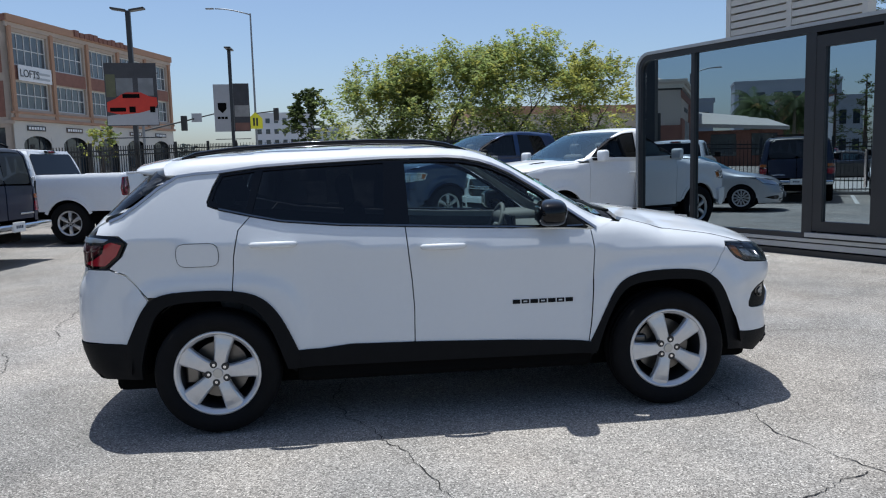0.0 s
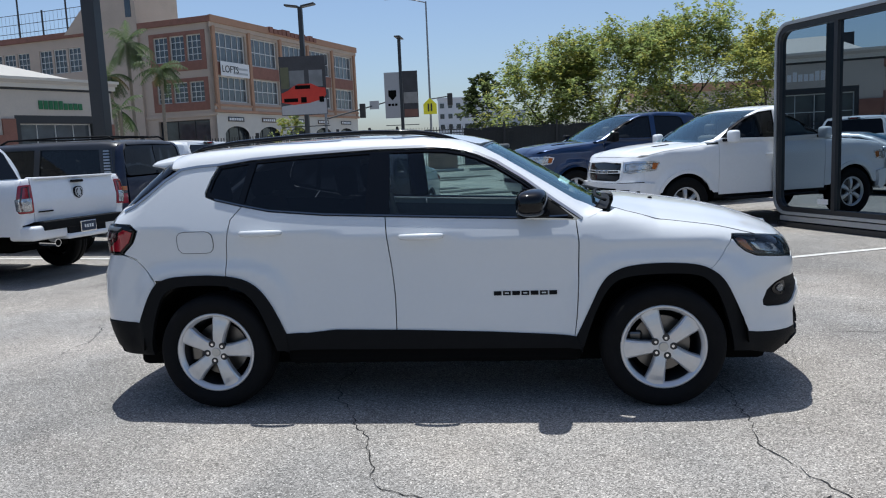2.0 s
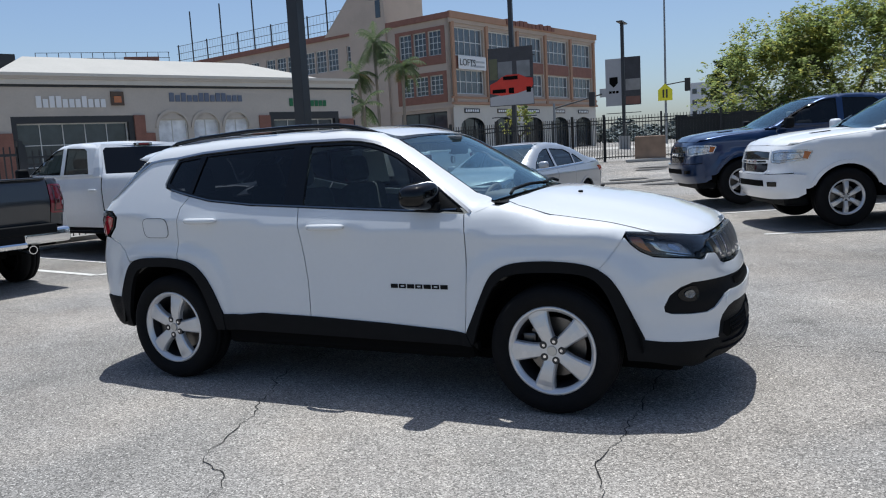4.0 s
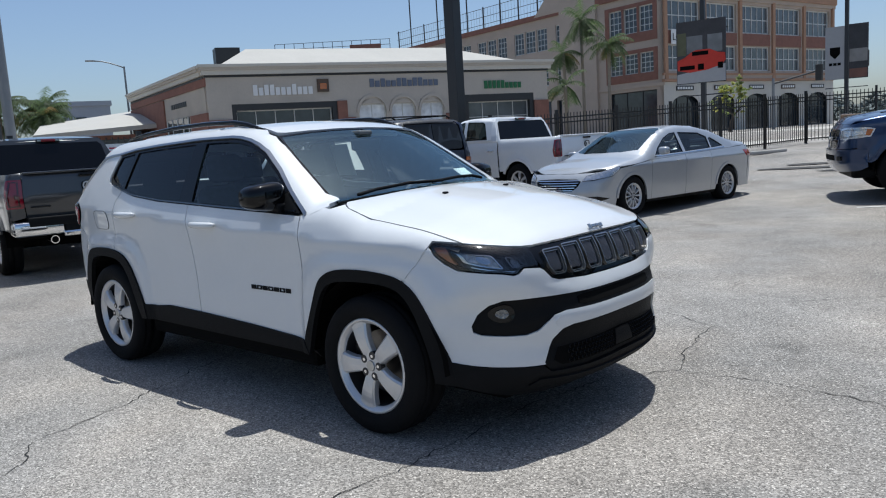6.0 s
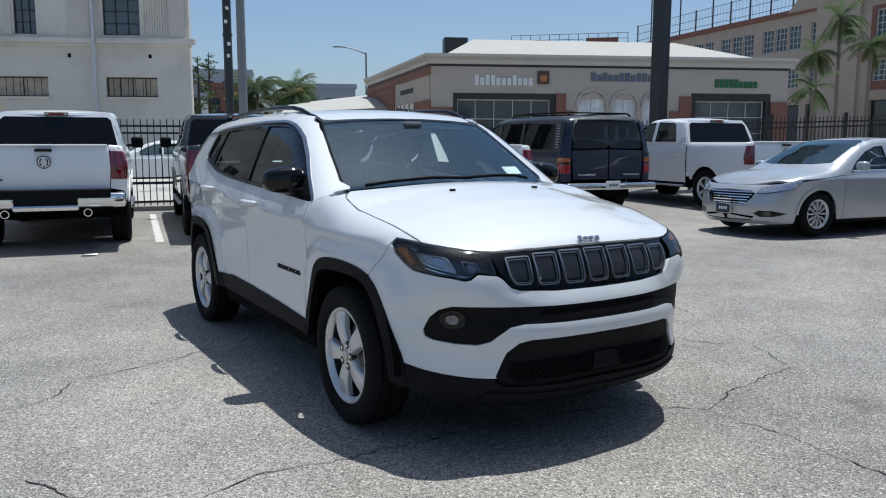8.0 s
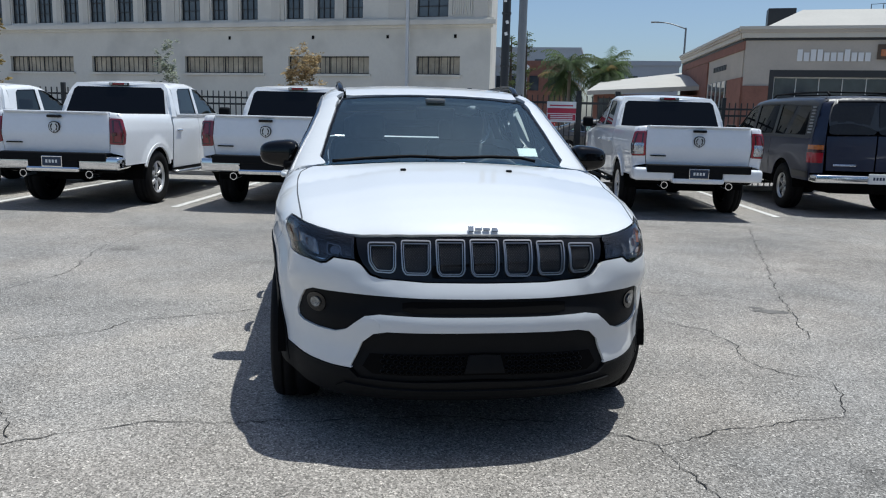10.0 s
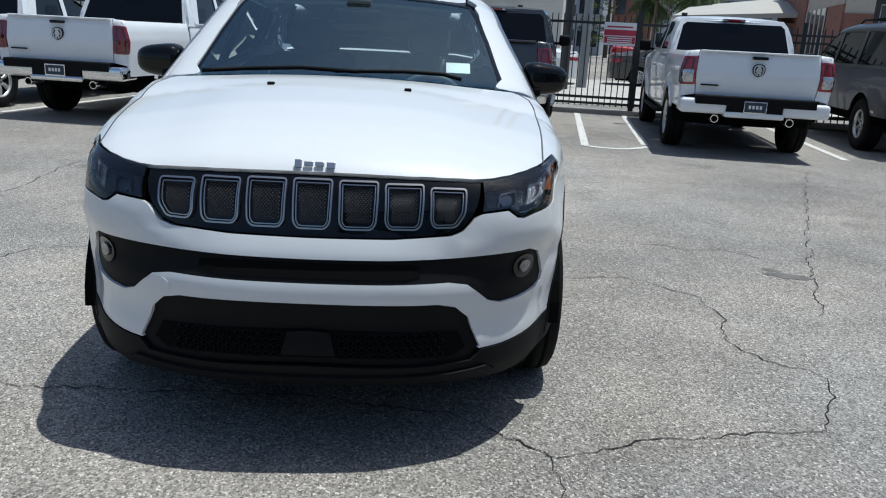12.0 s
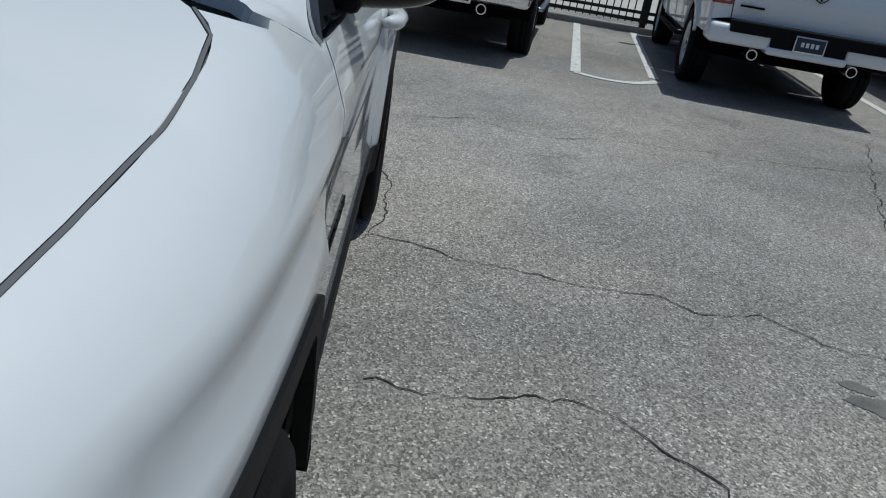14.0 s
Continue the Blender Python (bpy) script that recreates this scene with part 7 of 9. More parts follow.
class Face:
    """A wall's own frame: s runs along it, d out of it towards the viewer, z up."""

    def __init__(self, o, along, out):
        self.o, self.a, self.n = Vector((*o, 0)), Vector((*along, 0)).normalized(), Vector((*out, 0)).normalized()

    def p(self, s, d, z):
        return self.o + self.a * s + self.n * d + Vector((0, 0, z))

    def bar(self, s0, s1, d0, d1, z0, z1):
        vs = [self.p(s, d, z) for s in (s0, s1) for d in (d0, d1) for z in (z0, z1)]
        return vs, [(0, 1, 3, 2), (4, 6, 7, 5), (0, 4, 5, 1), (2, 3, 7, 6), (0, 2, 6, 4), (1, 5, 7, 3)]

    def mesh(self, name, s0, s1, d0, d1, z0, z1, mat):
        me = mesh(name, *self.bar(s0, s1, d0, d1, z0, z1), mat)
        return upright(me)

    def wall(self, s0, s1, z0, z1, holes, depth, mat, name="wall"):
        """A wall with square openings that go through its thickness."""
        ss = sorted({s0, s1, *[v for h in holes for v in h[:2]]})
        zs = sorted({z0, z1, *[v for h in holes for v in h[2:4]]})
        vs, fs, seen = [], [], {}

        def v(s, d, z):
            k = (round(s, 4), round(d, 4), round(z, 4))
            if k not in seen:
                seen[k] = len(vs)
                vs.append(self.p(s, d, z))
            return seen[k]

        def open_(i, j):
            if not (0 <= i < len(ss) - 1 and 0 <= j < len(zs) - 1):
                return True
            cs, cz = (ss[i] + ss[i + 1]) / 2, (zs[j] + zs[j + 1]) / 2
            return any(h[0] < cs < h[1] and h[2] < cz < h[3] for h in holes)

        for i in range(len(ss) - 1):
            for j in range(len(zs) - 1):
                if open_(i, j):
                    continue
                a, b, c, d = ss[i], ss[i + 1], zs[j], zs[j + 1]
                fs.append((v(a, 0, c), v(b, 0, c), v(b, 0, d), v(a, 0, d)))
                fs.append((v(a, -depth, c), v(a, -depth, d), v(b, -depth, d), v(b, -depth, c)))
                for (di, dj, e) in ((-1, 0, ((a, c), (a, d))), (1, 0, ((b, c), (b, d))), (0, -1, ((a, c), (b, c))), (0, 1, ((a, d), (b, d)))):
                    if open_(i + di, j + dj):
                        (p, q), (r, t) = e
                        fs.append((v(p, 0, q), v(r, 0, t), v(r, -depth, t), v(p, -depth, q)))
        return upright(mesh(name, vs, fs, mat))


def shifted(f, d):
    k = Face((0, 0), (1, 0), (0, -1))
    k.o, k.a, k.n = f.o + f.n * d, f.a, f.n
    return k


def upright(me):
    bm = bmesh.new()
    bm.from_mesh(me)
    bmesh.ops.recalc_face_normals(bm, faces=bm.faces)
    bm.to_mesh(me)
    bm.free()
    return me


def window(f, house, s0, s1, z0, z1, cols, rows, depth=0.18, frame=WINDOW_FRAME, glass_mat=WIN_DARK, bar=0.06, label=""):
    """A framed window in a wall opening with its panes and glazing bars."""
    q = bar * 0.32
    cells = [(s0 + (s1 - s0) * i / cols + (bar if i == 0 else q), s0 + (s1 - s0) * (i + 1) / cols - (bar if i == cols - 1 else q),
              z0 + (z1 - z0) * j / rows + (bar if j == 0 else q), z0 + (z1 - z0) * (j + 1) / rows - (bar if j == rows - 1 else q)) for i in range(cols) for j in range(rows)]
    w = part("window", shifted(f, -depth + 0.07).wall(s0, s1, z0, z1, cells, 0.07, frame, "window_frame"), house, label)
    for i in range(cols):
        a, b = s0 + (s1 - s0) * i / cols, s0 + (s1 - s0) * (i + 1) / cols
        part("pane", f.mesh("pane", a + 0.01, b - 0.01, -depth - 0.02, -depth + 0.012, z0 + 0.01, z1 - 0.01, glass_mat), w)
    return w


def letters(f, house, s0, s1, z0, z1, count, mat, name="sign_letter_bar", d=0.06, seed=1):
    """Unreadable or brand lettering as plain bars of its size."""
    rnd = random.Random(seed)
    step = (s1 - s0) / count
    for i in range(count):
        hi = z1 if rnd.random() < 0.4 or i == 0 else z0 + (z1 - z0) * 0.74
        part(name, f.mesh(name, s0 + i * step + step * 0.08, s0 + i * step + step * 0.86, 0.02, d, z0, hi, mat), house)


# glass office
def build_office():
    f = Face((4.62, 8.15), (0.4003, -0.9164), (-0.9164, -0.4003))
    off = thing("glass_office", "modular glass office with rounded dark metal frame", "office")
    L, H, z0 = 9.2, 3.27, 0.22

    def ring(s_a, s_b, za, zb, r):
        out = []
        for cs, cz, a0 in ((s_b - r, zb - r, 0), (s_a + r, zb - r, 90), (s_a + r, za + r, 180), (s_b - r, za + r, 270)):
            out += [(cs + r * math.cos(radians(a0 + k * 15)), cz + r * math.sin(radians(a0 + k * 15))) for k in range(7)]
        return out

    def frame_ring(name, outer, inner, d0, d1, mat):
        n = len(outer)
        vs = [f.p(s, d0, z) for s, z in outer] + [f.p(s, d0, z) for s, z in inner] + [f.p(s, d1, z) for s, z in outer] + [f.p(s, d1, z) for s, z in inner]
        fs = []
        for i in range(n):
            j = (i + 1) % n
            fs += [(i, j, n + j, n + i), (2 * n + i, 3 * n + i, 3 * n + j, 2 * n + j), (i, 2 * n + i, 2 * n + j, j), (n + i, n + j, 3 * n + j, 3 * n + i)]
        return part(name, upright(mesh(name, vs, fs, mat)), off)

    frame_ring("outer_frame", ring(-0.10, L, z0 - 0.02, H, 0.28), ring(-0.055, L - 0.05, z0 + 0.03, H - 0.05, 0.24), -0.10, 0.03, FRAME_SILVER)
    frame_ring("inner_frame", ring(-0.055, L - 0.05, z0 + 0.03, H - 0.05, 0.24), ring(0.0, L - 0.22, z0 + 0.10, H - 0.14, 0.18), -0.12, 0.01, FRAME_DARK)
    # shell behind the face
    outer = ring(-0.10, L - 0.02, z0, H - 0.02, 0.27)
    n = len(outer)
    vs = [f.p(s, -0.1, z) for s, z in outer] + [f.p(s, -3.0, z) for s, z in outer]
    part("shell", upright(mesh("shell", vs, [(i, (i + 1) % n, n + (i + 1) % n, n + i) for i in range(n)] + [tuple(range(n, 2 * n))], FRAME_SILVER)), off)
    part("floor_deck", f.mesh("floor_deck", 0.0, L - 0.1, -2.95, -0.12, z0 + 0.02, z0 + 0.10, CONCRETE), off)
    for s0, s1 in ((1.13, 1.20), (3.20, 3.36), (4.30, 4.46), (6.4, 6.52)):
        part("mullion", f.mesh("mullion", s0, s1, -0.11, 0.005, z0 + 0.09, H - 0.13, FRAME_DARK), off)
    for a, b in ((-0.02, 1.13), (1.20, 3.20), (4.46, 6.4), (6.52, L - 0.22)):
        o = part("glass_pane", f.mesh("glass_pane", a, b, -0.060, -0.052, z0 + 0.08, H - 0.12, OFFICE_GLASS), off, "dark reflective glass pane")
        o.visible_shadow = False
    door = part("glass_door", f.mesh("glass_door", 3.50, 4.20, -0.058, -0.050, 0.50, 2.92, OFFICE_GLASS), off, "dark framed glass door")
    for b in ((3.36, 3.50, 0.36, 3.08), (4.20, 4.30, 0.36, 3.08), (3.50, 4.20, 0.36, 0.50), (3.50, 4.20, 2.92, 3.08)):
        part("door_frame", f.mesh("door_frame", b[0], b[1], -0.10, 0.0, b[2], b[3], FRAME_DARK), door)
    part("door_pull", f.mesh("door_pull", 4.13, 4.16, 0.01, 0.05, 1.0, 1.5, CHROME), door)
    part("sill_plate", f.mesh("sill_plate", 3.3, 4.5, 0.0, 0.08, 0.28, 0.34, FRAME_SILVER), off)
    for z in (0.03, 0.13):
        part("base_rail", f.mesh("base_rail", 0.05, L - 0.1, -2.9, 0.05 - z * 0.3, z - 0.03, z + 0.05, FRAME_SILVER if z > 0.1 else FRAME_DARK), off)
    for s in (0.4, 3.0, 6.0, 8.8):
        part("foot_block", f.mesh("foot_block", s - 0.15, s + 0.15, -2.8, -0.05, 0.0, 0.06, FRAME_DARK), off)
    part("window_notice", f.mesh("window_notice", 0.62, 1.06, -0.075, -0.070, 1.05, 1.45, PAPER), off, "paper notice behind glass")
    part("glass_label", f.mesh("glass_label", 0.80, 1.02, -0.05, -0.046, 0.40, 0.48, PAPER), off, "small white glass label")
    part("desk", f.mesh("desk", 1.6, 3.0, -2.2, -1.5, 0.98, 1.03, FRAME_DARK), off)
    part("back_wall", f.mesh("back_wall", 0.0, L - 0.1, -2.98, -2.92, z0 + 0.1, H - 0.1, shader("office_back_wall", (0.25, 0.25, 0.24), 0.8, vary=0.05)), off)
    for s in (2.2, 2.9):
        part("light_cap", f.mesh("roof_cap", s, s + 0.08, -0.3, -0.2, H - 0.02, H + 0.05, FRAME_DARK), off)
    # slatted screen on the roof beyond
    scr = thing("louvred_screen", "cream louvred rooftop screen behind the office", "screen")
    g = Face((8.05, 11.6), (0.37, -0.93), (-0.93, -0.37))
    for i in range(9):
        part("louvre", g.mesh("louvre", 0, 1.55, 0.0, 0.12, 3.9 + i * 0.16, 4.02 + i * 0.16, TRIM_CREAM), scr)
        part("louvre", g.mesh("louvre", 1.62, 3.2, 0.0, 0.12, 3.9 + i * 0.16, 4.02 + i * 0.16, TRIM_CREAM), scr)
    for s in (0, 1.55, 3.2):
        part("screen_post", g.mesh("screen_post", s - 0.05, s + 0.07, -0.1, 0.14, 0.0, 5.5, TRIM_CREAM), scr)
    part("screen_back", g.mesh("screen_back", 0, 3.2, -0.2, -0.1, 3.6, 5.4, TRIM_CREAM), scr)


build_office()


# fence
def build_fence():
    lines = [[(-14.2, -11.0), (-11.75, 2.25)], [(-11.15, 5.5), (-9.55, 14.2)], [(-9.55, 14.2), (-5.2, 28.0)], [(-5.2, 28.0), (13.0, 31.5)]]
    H = 1.86
    fence = thing("fence", "black steel picket fence round the lot", "fence", kind="structure")
    picket = mesh("picket", *Face((0, 0), (1, 0), (0, -1)).bar(-0.010, 0.010, -0.010, 0.010, 0.10, H), FENCE_BLACK)
    post = upright(mesh("post", *Face((0, 0), (1, 0), (0, -1)).bar(-0.04, 0.04, -0.04, 0.04, 0.0, H + 0.10), FENCE_BLACK))
    vs_rest, fs_rest = [], []
    made = 0
    for a, b in lines:
        a, b = Vector(a), Vector(b)
        d = b - a
        n = int(d.length / 2.4 + 0.5)
        turn = math.degrees(math.atan2(d.y, d.x))
        f = Face(a, d, (d.y, -d.x))
        for i in range(n + 1):
            p = a + d * i / n
            o = part("post", post, fence)
            o.matrix_local = pose(p.x, p.y, land(*p), 0, 0, turn)
        for i in range(n):
            p, q = a + d * i / n, a + d * (i + 1) / n
            for z in (0.16, H - 0.30, H - 0.16):
                za, zb = land(*p) + z, land(*q) + z
                vs = []
                for c, zz in ((p, za), (q, zb)):
                    w = Vector((-d.y, d.x)).normalized() * 0.016
                    vs += [(c.x + w.x, c.y + w.y, zz), (c.x - w.x, c.y - w.y, zz), (c.x - w.x, c.y - w.y, zz + 0.04), (c.x + w.x, c.y + w.y, zz + 0.04)]
                part("rail", upright(mesh("rail", vs, [(0, 1, 2, 3), (7, 6, 5, 4), (0, 4, 5, 1), (1, 5, 6, 2), (2, 6, 7, 3), (3, 7, 4, 0)], FENCE_BLACK)), fence)
        m = int(d.length / 0.125)
        for i in range(m):
            p = a + d * (i + 0.5) / m
            if made < 290:
                o = part("picket", picket, fence)
                o.matrix_local = pose(p.x, p.y, land(*p), 0, 0, turn)
                made += 1
            else:
                k = len(vs_rest)
                z = land(*p)
                vs_rest += [(p.x + x, p.y + y, z + h) for x in (-0.01, 0.01) for y in (-0.01, 0.01) for h in (0.1, H)]
                fs_rest += [tuple(k + j for j in q) for q in ((0, 1, 3, 2), (4, 6, 7, 5), (0, 4, 5, 1), (2, 3, 7, 6), (1, 5, 7, 3))]
    tagged(part("far_pickets", upright(mesh("far_pickets", vs_rest, fs_rest, FENCE_BLACK)), fence), kind="stuff")
    # kerb under the fence
    f = Face((-14.2, -11.0), (2.45, 13.25), (13.25, -2.45))
    tagged(new("fence_kerb", f.mesh("fence_kerb", 0, 25.5, -0.15, 0.15, -0.02, 0.09, CONCRETE)), "low concrete kerb under the fence", "kerb", kind="structure")
    # sliding gate
    gate = thing("gate", "black steel picket gate with red notice", "gate")
    f = Face((-11.75, 2.25), (0.60, 3.25), (3.25, -0.60))
    L = 3.3
    for s in (0.05, 2.42, L - 0.05):
        part("gate_post", f.mesh("gate_post", s - 0.05, s + 0.05, -0.05, 0.05, 0.0, 2.04, FENCE_BLACK), gate)
    for z in (0.18, 0.30, 1.75):
        part("gate_rail", f.mesh("gate_rail", 0.0, L, -0.025, 0.025, z, z + 0.05, FENCE_BLACK), gate)
    for i in range(27):
        s = 0.12 + i * 0.118
        part("gate_bar", f.mesh("gate_bar", s - 0.010, s + 0.010, -0.011, 0.011, 0.15, 1.93, FENCE_BLACK), gate)
    notice = part("notice_board", f.mesh("notice_board", 1.74, 2.38, 0.03, 0.04, 1.36, 1.80, SIGN_WHITE), gate, "white and red notice board")
    for z0, z1, m, a, b in ((1.55, 1.66, SIGN_RED, 1.75, 2.37), (1.40, 1.53, SIGN_RED, 1.76, 2.36), (1.70, 1.73, SIGN_RED, 1.80, 2.30)):
        part("notice_bar", f.mesh("notice_bar", a, b, 0.04, 0.044, z0, z1, m), notice)
    for i in range(3):
        part("notice_text_bar", f.mesh("notice_text_bar", 1.82, 2.3, 0.044, 0.047, 1.41 + i * 0.04, 1.428 + i * 0.04, SIGN_WHITE), notice)


build_fence()
SCREEN_CLOTH = shader("black_screen_cloth", (0.035, 0.038, 0.038), 0.9, vary=0.3, scale=1.2, fine=30, bump=0.2)


def build_screen():
    """Dark wind cloth tied to the inside of the far fence, sagging between posts."""
    a, b = Vector((-2.4, 28.63, 0)), Vector((13.0, 31.58, 0))
    vs, n = [], 60
    for i in range(n + 1):
        t = i / n
        p = a + (b - a) * t
        g_ = land(p.x, p.y)
        w = 0.03 * math.sin(i * 1.7)
        vs += [(p.x, p.y + w + 0.04, g_ + 0.18), (p.x, p.y + 0.04 - w, g_ + 1.0), (p.x, p.y + w * 0.4 + 0.04, g_ + 1.72 + 0.05 * math.cos(i * 2 * math.pi / 5))]
    fs = []
    for i in range(n):
        for k in (0, 1):
            fs.append((3 * i + k, 3 * i + 3 + k, 3 * i + 4 + k, 3 * i + 1 + k))
    tagged(new("fence_screen", mesh("fence_screen", vs, fs, SCREEN_CLOTH)), "black wind cloth tied along the fence", "screen cloth", kind="structure")


build_screen()


# street beyond the fence and painted bay lines
def strip(name, pts, z, mat, label, category, width=None):
    vs, fs = [], []
    if width:
        for i, p in enumerate(pts):
            a, b = Vector(pts[max(0, i - 1)]), Vector(pts[min(len(pts) - 1, i + 1)])
            d = (b - a).normalized()
            for s in (1, -1):
                vs.append((p[0] - d.y * s * width / 2, p[1] + d.x * s * width / 2, land(*p) + z))
        fs = [(2 * i, 2 * i + 1, 2 * i + 3, 2 * i + 2) for i in range(len(pts) - 1)]
    else:
        vs = [(x, y, land(x, y) + z) for x, y in pts]
        fs = [tuple(range(len(pts)))]
    me = mesh(name, vs, fs, mat)
    bm = bmesh.new()
    bm.from_mesh(me)
    bmesh.ops.recalc_face_normals(bm, faces=bm.faces)
    if bm.faces and sum(f.normal.z for f in bm.faces) < 0:
        bmesh.ops.reverse_faces(bm, faces=bm.faces)
    bm.to_mesh(me)
    bm.free()
    return tagged(new(name, me), label, category, kind="structure")


strip("street", [(-26, -40), (-22.5, -10), (-19.5, 8), (-15.5, 24), (-9, 44), (2, 80), (30, 160)], 0.012, ROAD_PALE, "pale concrete street beyond the fence", "street", 13)
for a, b in (((-6.6, -2.95), (-11.2, -2.1)), ((-6.5, -0.15), (-11.0, 0.65)), ((-6.2, 2.66), (-11.3, 3.55)), ((-6.55, 3.60), (-11.3, 4.5)), ((-6.9, -5.6), (-11.7, -4.7)), ((-5.9, 6.2), (-10.4, 7.0)),
             ((3.62, 4.55), (5.45, 5.32)), ((2.0, 7.10), (4.6, 8.25)), ((0.9, 9.9), (4.6, 11.5))):
    n = 8
    strip("bay_line", [(a[0] + (b[0] - a[0]) * i / n, a[1] + (b[1] - a[1]) * i / n) for i in range(n + 1)], 0.006, LINE_PAINT, "worn white parking bay line", "bay line", 0.11)
strip("bay_line", [(-6.2 + 0.28 * (1 - ((i - 5) / 5) ** 2) - 0.02 * i, 2.66 + i * 0.094) for i in range(11)], 0.006, LINE_PAINT, "curved white line closing a narrow bay", "bay line", 0.11)
OIL = shader("dark_tar_patch", (0.05, 0.048, 0.046), 0.85, vary=0.3, scale=3)
rnd = random.Random(8)
for i in range(16):
    x, y = -4.5 + rnd.uniform(0, 8.5), 14.5 + rnd.uniform(0, 9)
    n = 14
    l, w = rnd.uniform(0.35, 1.1), rnd.uniform(0.18, 0.35)
    a0 = radians(20 + rnd.uniform(-10, 10))
    pts = []
    for k in range(n):
        a = 2 * math.pi * k / n
        px, py = l * math.cos(a) * rnd.uniform(0.8, 1.1), w * math.sin(a) * rnd.uniform(0.8, 1.1)
        pts.append((x + px * math.cos(a0) - py * math.sin(a0), y + px * math.sin(a0) + py * math.cos(a0)))
    strip("tar_patch", pts, 0.02, OIL, "dark tar patch on the far asphalt", "tar patch")
STAIN = shader("old_oil_stain", (0.135, 0.128, 0.118), 0.85, vary=0.45, scale=9, fine=140, bump=0.3)
for x, y, l, w, turn in ((-0.17, 2.72, 0.15, 0.065, 75), (-0.30, 2.66, 0.07, 0.04, 60)):
    a0, pts = radians(turn), []
    for k in range(26):
        a = 2 * math.pi * k / 26
        q = rnd.uniform(0.72, 1.12)
        px, py = l * math.cos(a) * q, w * math.sin(a) * q
        pts.append((x + px * math.cos(a0) - py * math.sin(a0), y + px * math.sin(a0) + py * math.cos(a0)))
    strip("oil_stain", pts, 0.0025, STAIN, "old dark oil stain on the asphalt", "oil stain")
litter = tagged(new("paper_scrap", mesh("paper_scrap", [(-5.70, -1.25, 0.01), (-5.58, -1.27, 0.03), (-5.55, -1.09, 0.012), (-5.68, -1.07, 0.02)], [(0, 1, 2, 3)], PAPER)), "scrap of white paper on the asphalt", "litter")
for (x, y, t) in ((-3.2, 27.0, 15), (-1.2, 27.3, 15), (-4.9, 23.0, 72)):
    b = boxed(-0.9, 0.9, -0.08, 0.08, 0, 0.12, 0.03)
    o = tagged(part("wheel_stop", b, mat=CONCRETE), "low concrete wheel stop", "wheel stop", "wheel stops")
    o.matrix_world = pose(x, y, land(x, y), 0, 0, t)


# grey-beige industrial building behind the trucks
def build_warehouse():
    f = Face((-32, 6.73), (-0.438, -0.899), (0.899, -0.438))
    h = thing("warehouse", "grey-beige stucco warehouse with barred windows", "building")
    low = [(1.5, 3.75), (6.25, 10.8), (12.3, 17.1), (18.6, 23.3), (24.6, 29.2), (30.6, 35.2)]
    up = [(2.15, 3.75), (6.6, 7.55), (8.15, 9.15), (9.9, 10.9), (12.55, 13.6), (14.35, 15.35), (16.05, 17.25)] + [(18.5 + i * 1.85, 19.6 + i * 1.85) for i in range(10)]
    holes = [(a, b, 3.42, 4.30) for a, b in low] + [(a, b, 6.15, 9.3) for a, b in up]
    part("wall", f.wall(0, 40, -0.1, 14, holes, 0.4, STUCCO_GREY), h)
    side = Face((-32, 6.73), (-0.975, 0.222), (0.222, 0.975))
    part("side_wall", side.mesh("side_wall", 0.41, 12, -0.4, 0.0, -0.1, 14, STUCCO_GREY), h)
    # Added unseen black sheet that keeps light out behind the window openings.
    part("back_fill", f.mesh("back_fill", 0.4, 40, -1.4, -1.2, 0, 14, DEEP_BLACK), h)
    for i, (z0, z1, d) in enumerate(((5.62, 5.76, 0.10), (5.76, 5.98, 0.28), (5.98, 6.06, 0.18))):
        part("cornice", f.mesh("cornice", -d, 40, 0.003 * i, d, z0, z1, STUCCO_GREY), h)
    for s, w in ((4.3, 0.9), (0.15, 0.7), (11.2, 0.5), (17.6, 0.5)):
        part("pilaster", f.mesh("pilaster", s, s + w, 0.0, 0.10, 6.06, 14, TRIM_CREAM), h)
    for i in range(10):
        part("fluting", f.mesh("fluting", 0.95 + i * 0.11, 1.0 + i * 0.11, 0.0, 0.05, 6.2, 14, STUCCO_GREY), h)
    for a, b in low:
        w = window(f, h, a, b, 3.42, 4.30, 4, 1, 0.25, FRAME_DARK, shader_once("boarded_glass", (0.46, 0.40, 0.30)), 0.05, "barred window with papered glass")
        n = int((b - a) / 0.30)
        for i in range(1, n):
            s = a + (b - a) * i / n
            part("window_bar", f.mesh("window_bar", s - 0.010, s + 0.010, -0.06, -0.03, 3.42, 4.30, FRAME_DARK), w)
        part("sill", f.mesh("sill", a - 0.1, b + 0.1, 0.0, 0.10, 3.30, 3.42, STUCCO_GREY), w)
    for a, b in up:
        window(f, h, a, b, 6.15, 9.3, 3, 6, 0.2, FRAME_DARK, WIN_PALE, 0.05)
        part("jamb", f.mesh("jamb", b + 0.08, b + 0.42, 0.0, 0.06, 6.08, 9.3, TRIM_CREAM), h)
    part("down_pipe", f.mesh("down_pipe", 4.02, 4.16, 0.30, 0.42, 0, 14, PIPE_GREY), h, "pale grey pipe")
    for s in (1.7, 5.2, 9.3, 14.2):
        part("wall_vent", f.mesh("wall_vent", s, s + 0.12, 0.0, 0.03, 5.15, 5.32, DEEP_BLACK), h)


SHARED = {}


def shader_once(name, col):
    if name not in SHARED:
        SHARED[name] = shader(name, col, 0.35, vary=0.4, scale=0.7, fine=2.5)
    return SHARED[name]


build_warehouse()


